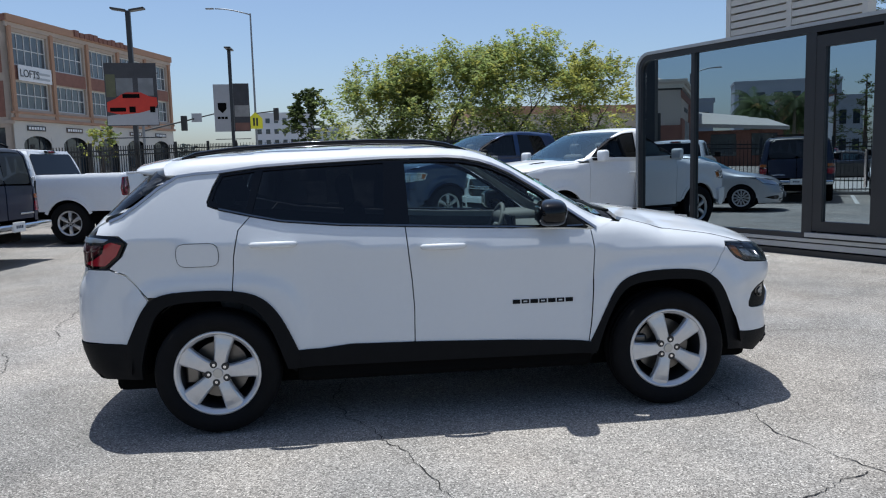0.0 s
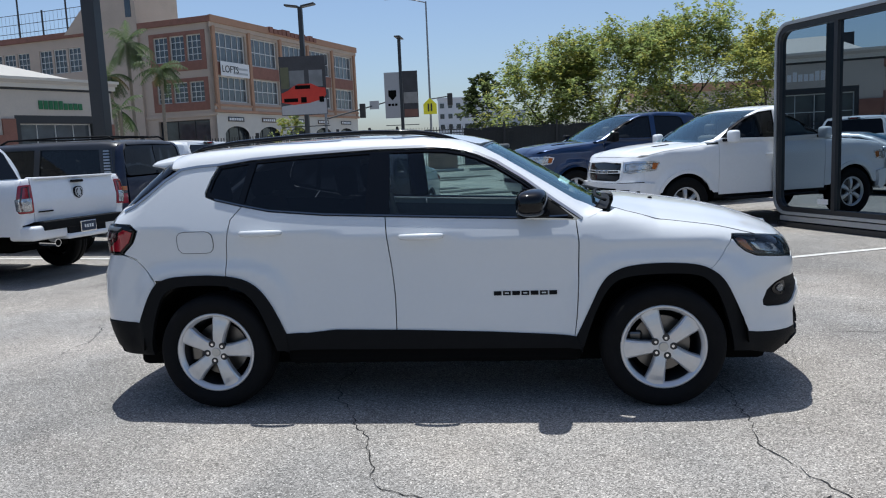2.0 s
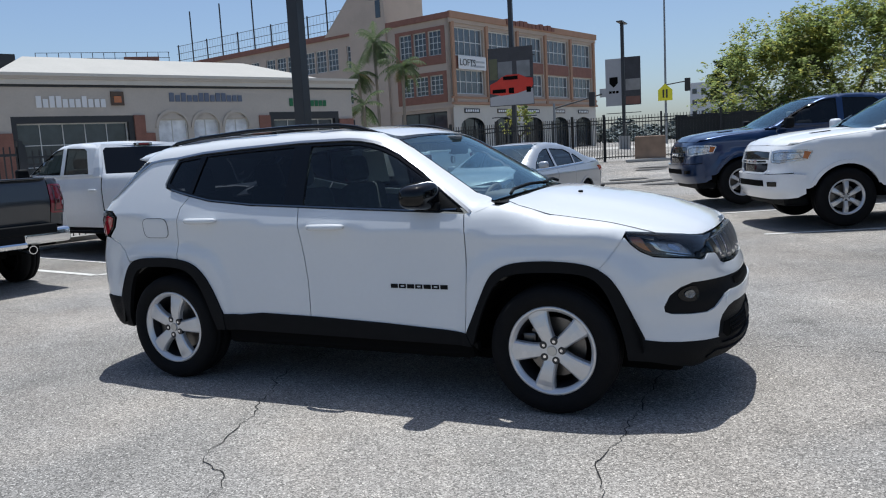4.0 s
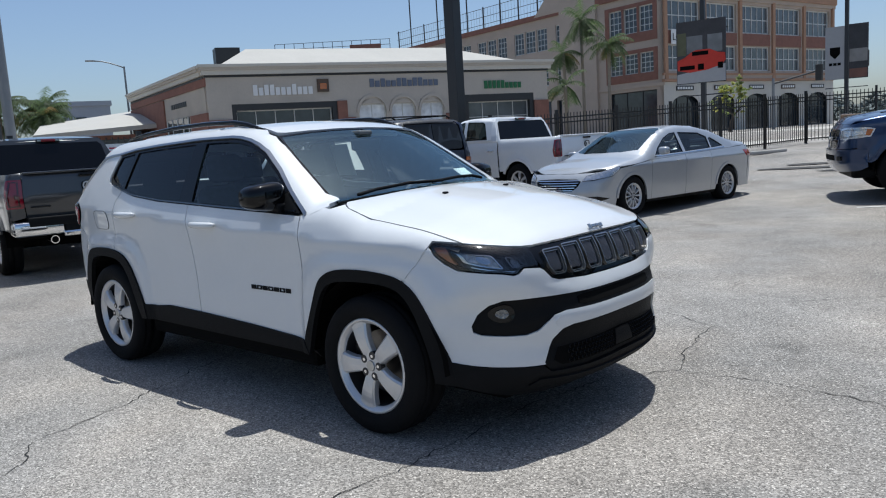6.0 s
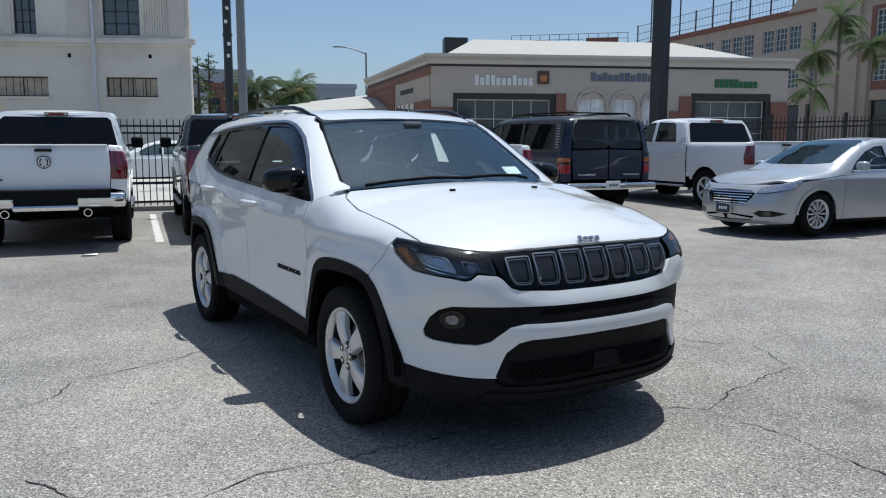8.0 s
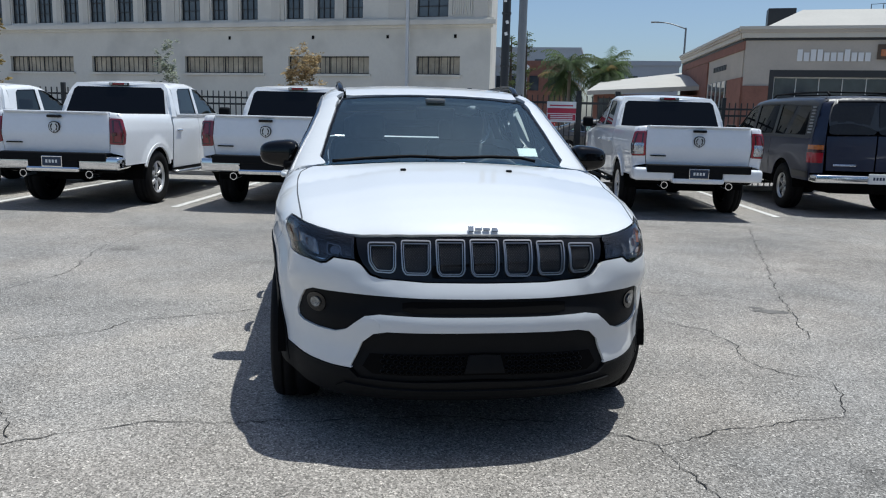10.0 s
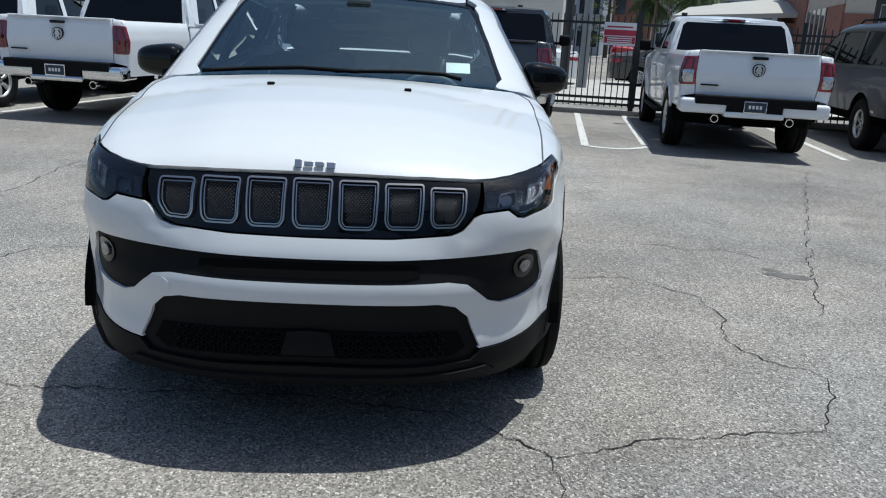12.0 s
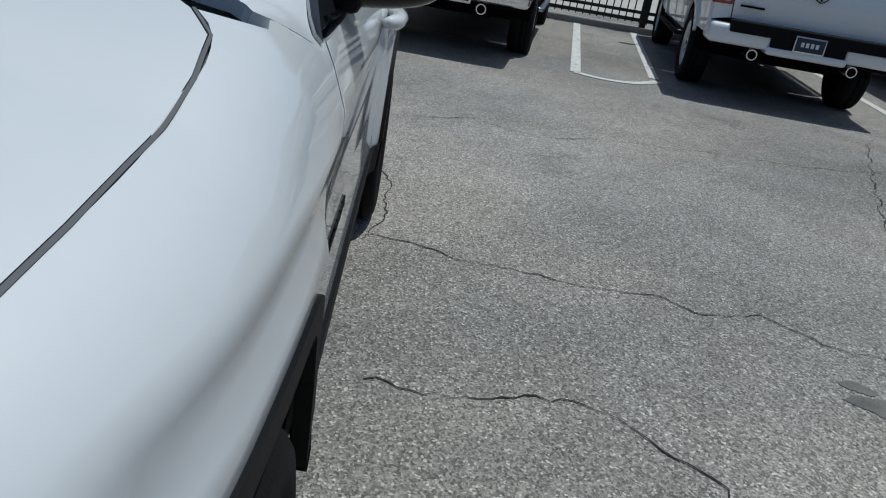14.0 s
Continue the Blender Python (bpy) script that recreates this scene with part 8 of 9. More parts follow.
# one-storey shops
def build_shops():
    f = Face((-34.9, 21.2), (0.418, 0.908), (0.908, -0.418))
    h = thing("shop_building", "tan one-storey shop row with brick piers", "shops")
    L = 22.2
    arches = [(8.85, 10.6), (10.95, 12.55), (12.9, 14.5)]
    holes = [(1.3, 7.5, 0.35, 4.3), (15.95, 21.1, 0.8, 4.4)] + [(a, b, 0.6, 4.05) for a, b in arches]
    part("front_wall", f.wall(0, L, 0.0, 5.95, holes, 0.35, STUCCO), h)
    g = Face((-34.9, 21.2), (-0.9636, 0.267), (-0.267, -0.9636))
    part("side_wall", g.mesh("side_wall", 0.36, 19.5, -0.35, 0.0, 0.0, 5.95, STUCCO), h)
    part("end_wall", f.mesh("end_wall", L - 0.35, L, -14, -0.35, 0.0, 5.95, STUCCO), h)
    for i, (z0, z1, d, m) in enumerate(((5.82, 5.95, 0.06, FRAME_DARK), (5.95, 6.2, 0.22, TRIM_CREAM), (6.2, 6.36, 0.32, STUCCO), (6.36, 6.52, 0.40, TRIM_CREAM))):
        part("cornice", f.mesh("cornice", -d, L + d, -0.3, d, z0, z1, m), h)
        part("side_cornice", g.mesh("side_cornice", 0.42, 19.5, -0.3, d, z0 + 0.003, z1 - 0.003, m), h)
    # hipped pale roof
    vs = [f.p(*q) for q in ((0.8, -0.8, 6.5), (L - 1, -0.8, 6.5), (L - 1, -13, 6.5), (0.8, -13, 6.5), (3.2, -4.5, 7.95), (L - 5.5, -4.5, 7.95), (L - 5.5, -9.5, 7.95), (3.2, -9.5, 7.95))]
    part("roof", upright(mesh("roof", vs, [(0, 1, 5, 4), (1, 2, 6, 5), (2, 3, 7, 6), (3, 0, 4, 7), (4, 5, 6, 7)], ROOF_PALE)), h)
    part("roof_unit", f.mesh("roof_unit", 1.4, 2.9, -6.0, -4.8, 6.6, 8.1, FRAME_DARK), h)
    # shop front with glazing
    part("shop_surround", f.wall(1.3, 7.5, 0.35, 4.3, [(1.55, 7.2, 0.5, 3.95)], 0.5, FRAME_DARK, "surround"), h)
    window(f, h, 1.55, 7.2, 0.5, 3.95, 5, 3, 0.4, WINDOW_FRAME, WIN_DARK, 0.07, "glazed shop front")
    part("shop_surround", f.wall(15.95, 21.1, 0.8, 4.4, [(16.25, 20.8, 1.0, 3.95)], 0.5, FRAME_DARK, "surround"), h)
    window(f, h, 16.25, 20.8, 1.0, 3.95, 4, 3, 0.4, WINDOW_FRAME, WIN_PALE, 0.07, "glazed shop front")
    for a, b in arches:
        w = window(f, h, a, b, 0.6, 4.05, 2, 2, 0.25, WINDOW_FRAME, shader_once("frosted_arch_glass", (0.68, 0.70, 0.72)), 0.06, "frosted arched window")
        m, r = (a + b) / 2, (b - a) / 2
        vs, fs = [], []
        for i in range(17):
            t = math.pi * i / 16
            for rr in (r, r + 0.16):
                for d in (0.0, 0.08):
                    vs.append(f.p(m + rr * math.cos(t), d, 3.55 + rr * 1.05 * math.sin(t)))
        for i in range(16):
            k = 4 * i
            fs += [(k + 1, k + 3, k + 7, k + 5), (k, k + 1, k + 5, k + 4), (k + 2, k + 6, k + 7, k + 3)]
        part("arch_trim", upright(mesh("arch_trim", vs, fs, STUCCO)), w)
        for sg in (-1, 1):
            vs, fs = [], []
            for i in range(9):
                t = math.pi / 2 * i / 8
                vs += [f.p(m + sg * r * math.cos(t), 0.004, 3.55 + 0.9 * r * math.sin(t)), f.p(m + sg * r, 0.004, 3.55 + 0.9 * r * math.sin(t))]
            vs += [f.p(m, 0.004, 4.1), f.p(m + sg * r, 0.004, 4.1)]
            fs = [(2 * i, 2 * i + 1, 2 * i + 3, 2 * i + 2) for i in range(9)]
            part("arch_spandrel", upright(mesh("arch_spandrel", vs, fs, STUCCO)), w)
    for s0, s1, z1 in ((0.0, 1.3, 3.45), (7.5, 8.1, 4.3), (8.1, 8.6, 3.3), (10.62, 10.93, 2.5), (12.57, 12.88, 2.5), (14.6, 15.2, 3.3), (15.2, 15.95, 4.2), (21.1, 22.2, 3.9)):
        part("brick_pier", f.mesh("brick_pier", s0, s1, 0.0, 0.12, 0.0, z1, BRICK), h)
    part("side_brick", g.mesh("side_brick", 0.0, 3.4, 0.0, 0.10, 0.0, 3.9, BRICK), h)
    part("side_brick", g.mesh("side_brick", 9.5, 19.5, 0.0, 0.10, 0.0, 5.3, BRICK), h)
    part("side_brick_band", g.mesh("side_brick_band", 0.0, 19.5, 0.0, 0.08, 5.35, 5.8, BRICK), h)
    w = part("window", g.mesh("window", 3.9, 9.0, 0.01, 0.06, 1.2, 3.9, WIN_DARK), h)
    for i in range(5):
        part("mullion", g.mesh("mullion", 3.9 + i * 1.25, 4.0 + i * 1.25, 0.06, 0.1, 1.2, 3.9, WINDOW_FRAME), w)
    for i in range(8):
        part("sign_letter_bar", g.mesh("side_letter", 4.3 + i * 0.45, 4.62 + i * 0.45, 0.0, 0.05, 4.55, 4.85, FRAME_DARK), h)
    letters(f, h, 2.55, 6.1, 4.75, 5.35, 11, SIGN_WHITE, seed=2)
    part("shield_sign", f.mesh("shield_sign", 6.35, 7.05, 0.02, 0.10, 4.85, 5.60, SIGN_BROWN), h, "brown and gold shield sign")
    part("shield_mark", f.mesh("shield_mark", 6.5, 6.9, 0.10, 0.13, 5.0, 5.35, AMBER), h)
    letters(f, h, 9.6, 14.2, 5.05, 5.55, 13, SIGN_BLUE, seed=3)
    letters(f, h, 17.4, 20.2, 4.75, 5.25, 9, SIGN_GREEN, seed=4)
    # lower wing running back
    k = Face((-46, 26.5), (0.418, 0.908), (0.908, -0.418))
    wing = thing("low_shed", "low shed with pale sloping roof", "shed")
    vs = [k.p(*q) for q in ((-9.8, 0.6, 3.5), (6, 0.6, 4.4), (6, -9, 6.5), (-9.8, -9, 4.6), (-9.8, 0.6, 3.2), (6, 0.6, 4.1), (6, -9, 6.2), (-9.8, -9, 4.3))]
    part("roof", upright(mesh("roof", vs, [(0, 1, 2, 3), (4, 7, 6, 5), (0, 4, 5, 1), (1, 5, 6, 2), (2, 6, 7, 3), (3, 7, 4, 0)], ROOF_PALE)), wing)
    part("wall", k.mesh("wall", -9.4, 6, -8.5, 0, 0, 3.3, BRICK), wing)
    for i in range(4):
        part("window", k.mesh("window", -9 + i * 3.2, -7 + i * 3.2, 0.0, 0.06, 1.2, 3.0, WIN_DARK), wing)


build_shops()


# three-storey loft building
def build_lofts():
    f = Face((-29.5, 67), (0.24, 0.97), (0.97, -0.24))
    g = Face((-29.5, 67), (-0.97, 0.24), (-0.24, -0.97))
    h = thing("loft_building", "three-storey tan loft building with brick panels", "building")
    bays = [(0.7 + i * 5.85, 0.7 + i * 5.85 + 4.9) for i in range(5)]
    holes = [(a, b, z0, z1) for a, b in bays for z0, z1 in ((10.75, 13.6), (6.95, 9.45), (1.0, 5.2))]
    part("right_wall", f.wall(0, 29.8, 0, 14.4, holes, 0.5, STUCCO_TAN), h)
    part("roof_deck", g.mesh("roof_deck", 0.5, 49.5, -28, -0.5, 13.6, 14.0, ROOF_PALE), h)
    for i, (a, b) in enumerate(bays):
        for z0, z1 in ((10.75, 13.6), (6.95, 9.45)):
            window(f, h, a, b, z0, z1, 5, 2, 0.3, WINDOW_FRAME, WIN_PALE, 0.13, "tall multi-pane window")
        window(f, h, a, b, 1.0, 5.2, 3, 2, 0.4, FRAME_DARK, WIN_DARK, 0.1, "dark shop front")
        part("spandrel", f.mesh("spandrel", a, b, 0.0, 0.06, 9.5, 10.7, BRICK), h)
        part("pier", f.mesh("pier", b + 0.28, b + 0.72, 0.0, 0.22, 5.9, 14.0, TERRACOTTA), h)
        part("shop_sign", f.mesh("shop_sign", a + 1.0, a + 3.6, 0.09, 0.15, 5.05, 5.5, (FRAME_DARK, SIGN_BROWN, FRAME_DARK, SIGN_BROWN, FRAME_DARK)[i]), h)
        for k in range(6):
            part("sign_letter_bar", f.mesh("sign_letter_bar", a + 1.15 + k * 0.39, a + 1.42 + k * 0.39, 0.15, 0.17, 5.16, 5.40, SIGN_WHITE), h)
        for sg in (-1, 1):
            vs = []
            for k in range(7):
                t = math.pi / 2 * k / 6
                q = (a + b) / 2 + sg * 2.0 * math.cos(t)
                vs += [f.p(q, 0.04, 3.7 + 0.9 * math.sin(t)), f.p(q, 0.04, 4.62)]
            part("arch_spandrel", upright(mesh("arch_spandrel", vs, [(2 * k, 2 * k + 1, 2 * k + 3, 2 * k + 2) for k in range(6)], TRIM_CREAM)), h)
    part("pier", f.mesh("pier", 0.1, 0.5, 0.0, 0.22, 5.9, 14.0, TERRACOTTA), h)
    part("ground_floor_face", shifted(f, 0.06).wall(0, 29.8, 0, 5.88, [(a + 0.45, b - 0.45, 0.8, 4.6) for a, b in bays], 0.055, TRIM_CREAM, "ground_floor_face"), h)
    for z0, z1, d, m in ((5.9, 6.15, 0.30, TERRACOTTA), (6.15, 6.5, 0.12, STUCCO_TAN), (6.5, 6.7, 0.22, TERRACOTTA), (13.9, 14.3, 0.18, STUCCO_TAN), (14.3, 14.95, 0.35, TERRACOTTA)):
        part("band", f.mesh("band", -0.2, 30, 0.002, d, z0, z1, m), h)
    letters(f, h, 9.5, 19.5, 14.45, 15.05, 12, BRICK, d=0.5, seed=6)
    part("lofts_banner", f.mesh("lofts_banner", 0.9, 5.6, 0.25, 0.28, 9.4, 10.75, SIGN_WHITE), h, "white lofts leasing banner")
    for i in range(2):
        part("banner_text_bar", f.mesh("banner_text_bar", 2.9, 5.3, 0.28, 0.30, 9.65 + i * 0.45, 9.85 + i * 0.45, FRAME_SILVER), h)
    # left side with brick panels
    holes, panels, wins = [], [], []
    for i in range(6):
        a = 0.6 + i * 7.0 if i < 1 else 8.4 + (i - 1) * 7.0
        b = a + 6.6
        for z0, z1 in ((10.0, 13.7), (6.2, 9.3)):
            panels.append((a, b, z0, z1))
            for k in range(3):
                s = a + 0.5 + k * 1.95
                wins.append((s, s + 1.7, z0 + 0.9 if z0 > 9 else z0 + 0.8, z1 - 0.35))
        holes.append((a + 0.2, b - 0.3, 1.0, 5.3))
    part("left_wall", g.wall(0, 49.5, 0, 14.4, holes + wins, 0.5, STUCCO_TAN), h)
    for a, b, z0, z1 in panels[:2]:
        ws = [w for w in wins if a <= w[0] and w[1] <= b and z0 <= w[2] and w[3] <= z1]
        part("brick_panel", shifted(g, 0.05).wall(a, b, z0, z1, ws, 0.045, BRICK, "brick_panel"), h)
    for a, b, z0, z1 in wins:
        window(g, h, a, b, z0, z1, 3, 4, 0.2, WINDOW_FRAME, WIN_DARK, 0.09)
    for a, b, z0, z1 in holes:
        window(g, h, a, b, z0, z1, 3, 2, 0.4, FRAME_DARK, WIN_DARK, 0.1)
    for z0, z1, d, m in ((14.35, 14.9, 0.25, BRICK), (5.6, 5.9, 0.12, STUCCO_TAN)):
        part("band", g.mesh("band", -0.2, 49.5, 0.002, d, z0, z1, m), h)
    part("stair_tower", g.mesh("stair_tower", 8.3, 13.6, -6, 0.3, 0.0, 18.2, STUCCO_TAN), h)
    vs = [g.p(*q) for q in ((13.6, 0.3, 18.2), (13.6, 0.3, 14.6), (17.6, 0.3, 14.6), (13.6, -6, 18.2), (13.6, -6, 14.6), (17.6, -6, 14.6))]
    part("tower_slope", upright(mesh("tower_slope", vs, [(0, 1, 2), (3, 5, 4), (0, 2, 5, 3), (1, 4, 5, 2), (0, 3, 4, 1)], STUCCO_TAN)), h)
    part("tower_window", g.mesh("tower_window", 8.8, 9.5, 0.3, 0.34, 15.6, 17.4, WIN_DARK), h)
    # netting posts on the roof deck
    for i in range(11):
        s = 14.6 + i * 3.3
        bm = bmesh.new()
        rod(bm, g.p(s, -0.6, 14.3), g.p(s, -0.6, 17.6 + (i % 2) * 4.0), 0.09, None, 6)
        part("net_post", bm, h, mat=FRAME_DARK)
    for z in (15.5, 16.4, 17.4):
        part("net_rail", g.mesh("net_rail", 14.6, 48, -0.63, -0.57, z, z + 0.05, FRAME_DARK), h)
    for i in range(60):
        s = 14.6 + i * 0.56
        part("net_wire", g.mesh("net_wire", s, s + 0.02, -0.62, -0.60, 14.5, 17.4, GALV), h)
    # far wing behind the shops
    k = Face((-89.0, 66.8), (0.707, 0.707), (0.707, -0.707))
    part("far_wing", k.mesh("far_wing", 0.0, 17.0, -12, 0, 0, 15.3, STUCCO_TAN), h)
    for s0_, s1_, z0_, z1_, m_ in ((5.0, 17.0, 14.6, 15.5, BRICK), (11.0, 15.5, 15.5, 16.2, BRICK), (0.0, 5.0, 15.0, 15.6, TRIM_CREAM)):
        part("far_wing_band", k.mesh("far_wing_band", s0_, s1_, -0.3, 0.2, z0_, z1_, m_), h)
    for i in range(13):
        part("far_rail_post", k.mesh("far_rail_post", 0.2 + i * 1.38, 0.28 + i * 1.38, -0.5, -0.42, 15.3, 16.9, FRAME_DARK), h)
    for z in (16.1, 16.85):
        part("far_rail", k.mesh("far_rail", 0.2, 16.9, -0.5, -0.44, z, z + 0.06, FRAME_DARK), h)
    bm = bmesh.new()
    rod(bm, k.p(-0.6, -1.0, 15.3), k.p(-0.6, -1.0, 16.0), 0.9, 0.5, 12)
    part("roof_dish", bm, h, mat=GALV)
    # the word on the banner
    cu = bpy.data.curves.new("lofts_text", "FONT")
    cu.body, cu.size, cu.extrude = "LOFTS", 0.95, 0.01
    cu.materials.append(FRAME_DARK)
    t = new("banner_text", cu)
    t.parent = h
    m = Matrix((f.a, Vector((0, 0, 1)), f.n)).transposed().to_4x4()
    t.matrix_world = Matrix.Translation(f.p(1.05, 0.31, 9.75)) @ m


build_lofts()


# poles, banners, signals
def build_poles():
    for (x, y, hgt, kind) in ((-9.15, 28.0, 7.2, "car"), (-7.2, 41.5, 7.2, "grey")):
        z = land(x, y)
        q = -0.42 if kind == "car" else -0.38
        p = thing("lot_light", "dark square lot light pole with printed banners", "light pole", "lot lights")
        part("pole", boxed(x - 0.09, x + 0.09, y - 0.09, y + 0.09, z + 0.5, z + hgt, 0.01), p, mat=POLE_DARK)
        bm = bmesh.new()
        rod(bm, (x, y, z), (x, y, z + 0.75), 0.32, None, 20)
        part("concrete_base", bm, p, mat=CONCRETE)
        for s in (-1, 1):
            bm = boxed(-0.30, 0.30, -0.18, 0.18, -0.04, 0.04, 0.025)
            o = part("lamp_head", bm, p, mat=POLE_DARK)
            o.matrix_local = pose(x + s * 0.36, y, z + hgt + 0.05, 0, -s * 9, 0) if kind == "car" else pose(x, y + s * 0.40, z + hgt + 0.03, 0, 0, 90)
        k = Face((x, y - 0.02), (1.0, 0.12), (0.12, -1.0))
        zb = z + q
        if kind == "car":
            b = part("banner", k.mesh("banner", -1.04, 0.94, 0.10, 0.13, zb + 3.05, zb + 5.55, BANNER_DARK), p, "dark banner with a red car print")
            dusk = shader_once("banner_photo_dusk", (0.16, 0.165, 0.17))
            part("print_sky", k.mesh("print_sky", -0.62, 0.80, 0.13, 0.133, zb + 4.25, zb + 4.95, dusk), b)
            part("print_tree", k.mesh("print_tree", -1.0, -0.64, 0.13, 0.133, zb + 4.2, zb + 5.1, shader_once("banner_photo_leaves", (0.10, 0.10, 0.05))), b)
            part("print_post", k.mesh("print_post", 0.02, 0.22, 0.133, 0.136, zb + 4.1, zb + 5.0, BANNER_DARK), b)
            vs = [k.p(s, 0.134, zb + h_) for s, h_ in ((-1.02, 3.08), (0.92, 3.08), (0.92, 3.75), (-1.02, 3.45))]
            part("print_ground", mesh("print_ground", vs, [(0, 1, 2, 3)], BANNER_GREY), b)
            loop = [(-1.0, 3.62), (-1.0, 4.0), (-0.7, 4.12), (-0.45, 4.3), (-0.25, 4.38), (0.3, 4.38), (0.62, 4.22), (0.9, 4.18), (0.93, 3.9), (0.8, 3.72), (0.2, 3.56), (-0.5, 3.5)]
            part("print_red_car", mesh("print_red_car", [k.p(s, 0.140, zb + h_) for s, h_ in loop], [tuple(range(len(loop)))], BANNER_RED), b)
            for s, w_ in ((0.72, 0.10), (-0.05, 0.12)):
                part("print_wheel", k.mesh("print_wheel", s - w_, s + w_, 0.140, 0.143, zb + 3.58, zb + 3.82, DEEP_BLACK), b)
            for s0_, s1_, h0, h1 in ((-0.9, -0.3, 3.62, 3.78), (-0.4, 0.25, 4.16, 4.32)):
                part("print_shadow", k.mesh("print_shadow", s0_, s1_, 0.140, 0.143, zb + h0, zb + h1, DEEP_BLACK), b)
        else:
            b = part("banner", k.mesh("banner", -1.0, -0.10, 0.0, 0.03, zb + 2.9, zb + 5.6, BANNER_GREY), p, "grey banner with a dark shield")
            loop = [(-0.78, 4.55), (-0.30, 4.55), (-0.30, 4.2), (-0.54, 3.95), (-0.78, 4.2)]
            part("banner_shield", mesh("banner_shield", [k.p(s, 0.035, zb + q) for s, q in loop], [tuple(range(5))], DEEP_BLACK), b)
            for i in range(3):
                part("banner_bar", k.mesh("banner_bar", -0.82 + i * 0.2, -0.66 + i * 0.2, 0.03, 0.036, zb + 3.62, zb + 3.76, DEEP_BLACK), b)
            c = part("banner", k.mesh("banner", 0.10, 1.0, 0.0, 0.03, zb + 2.9, zb + 5.65, BANNER_DARK), p, "dark photo banner")
            part("banner_photo", k.mesh("banner_photo", 0.14, 0.96, 0.03, 0.034, zb + 3.75, zb + 4.4, shader_once("banner_photo_grey", (0.22, 0.21, 0.20))), c)
            part("banner_photo", k.mesh("banner_photo_low", 0.14, 0.96, 0.03, 0.034, zb + 2.95, zb + 3.4, shader_once("banner_photo_brown", (0.16, 0.07, 0.05))), c)
        for zz in ((2.55, 5.14) if kind == "car" else (2.45, 5.28)):
            part("banner_arm", k.mesh("banner_arm", -1.0, 1.0, -0.02, 0.02, zb + zz, zb + zz + 0.04, POLE_DARK), p)
    sign = thing("sign_pole", "tall dark steel pole carrying a sign", "sign pole")
    x, y = -10.4, 13.8
    part("column", boxed(x - 0.17, x + 0.17, y - 0.17, y + 0.17, land(x, y), 9.0, 0.012), sign, mat=POLE_DARK)
    k = Face((x, y), (0.45, 0.9), (0.9, -0.45))
    part("sign_box", k.mesh("sign_box", 0.15, 2.7, -0.25, 0.25, 6.1, 8.6, BANNER_GREY), sign)
    part("sign_frame", k.mesh("sign_frame", 0.12, 2.75, -0.28, 0.28, 6.02, 6.1, FRAME_DARK), sign)
    u = thing("utility_pole", "pair of weathered steel poles past the fence", "utility pole")
    base, top = Vector((-19.3, 4.7, 0)), Vector((-19.3, 4.7, 13.0))
    at = lambda z: base + (top - base) * (z / 13.0)
    bm = bmesh.new()
    rod(bm, at(0), at(13), 0.135, 0.115, 16)
    part("dark_column", bm, u, mat=POLE_DARK)
    bm = bmesh.new()
    rod(bm, at(0) + Vector((-1.3, 0.83, 0)), at(13) + Vector((-1.3, 0.83, 0)), 0.15, 0.12, 16)
    part("grey_column", bm, u, mat=GALV)
    for z in (3.0, 4.6, 6.2, 7.8):
        bm = bmesh.new()
        rod(bm, at(z), at(z + 0.06), 0.15, None, 16)
        part("pole_band", bm, u, mat=FRAME_DARK)
    rnd = random.Random(5)
    for z in (4.0, 4.35, 5.0, 5.4, 6.0, 6.8, 7.3):
        c = at(z)
        o = part("torn_flyer", boxed(-0.004, 0.004, -0.045, 0.045, -0.05, 0.05, 0.001), u, mat=PAPER)
        o.matrix_local = pose(c.x + 0.135, c.y - 0.04 + rnd.uniform(-0.04, 0.04), z, rnd.uniform(-30, 30), 0, rnd.uniform(-12, 0))

    def street_light(x, y, h, arm, label):
        s = thing("street_light", label, "street light", "street lights")
        bm = bmesh.new()
        rod(bm, (x, y, 0), (x, y, h), 0.11, 0.07, 12)
        part("pole", bm, s, mat=GALV)
        pts = [(x + arm[0] * t, y + arm[1] * t, h - 0.1 + 0.55 * math.sin(t * math.pi / 2)) for t in (0, 0.25, 0.5, 0.75, 1.0)]
        part("arm", mesh("arm", *tube(pts, 0.05, 8), GALV, smooth=True), s)
        o = part("lamp_head", boxed(-0.35, 0.35, -0.13, 0.13, -0.05, 0.06, 0.03), s, mat=GALV)
        o.matrix_local = pose(x + arm[0] * 1.15, y + arm[1] * 1.15, h + 0.45, 0, 0, math.degrees(math.atan2(arm[1], arm[0])))

    street_light(-8.65, 65.7, 14.6, (-3.0, 0.2), "tall grey street light over the crossing")
    street_light(-57.4, 28.05, 9.1, (-0.8, -2.0), "curved-arm street light beyond the shops")
    cross = thing("crossing_sign", "yellow-green pedestrian crossing sign", "traffic sign")
    k = Face((-8.65, 65.5), (1, 0.12), (0.12, -1))
    loop = [(-0.6, 0.0), (0.6, 0.0), (0.6, 0.9), (0.0, 1.45), (-0.6, 0.9)]
    vs = [k.p(s, d, 4.65 + z) for d in (0.08, 0.11) for s, z in loop]
    part("sign_plate", upright(mesh("sign_plate", vs, [(4, 3, 2, 1, 0), (5, 6, 7, 8, 9)] + [(i, (i + 1) % 5, 5 + (i + 1) % 5, 5 + i) for i in range(5)], SIGN_YELLOW)), cross)
    for s in (-0.15, 0.12):
        part("symbol_bar", k.mesh("symbol_bar", s - 0.07, s + 0.08, 0.11, 0.12, 4.9, 5.6, SIGNAL_BLACK), cross)
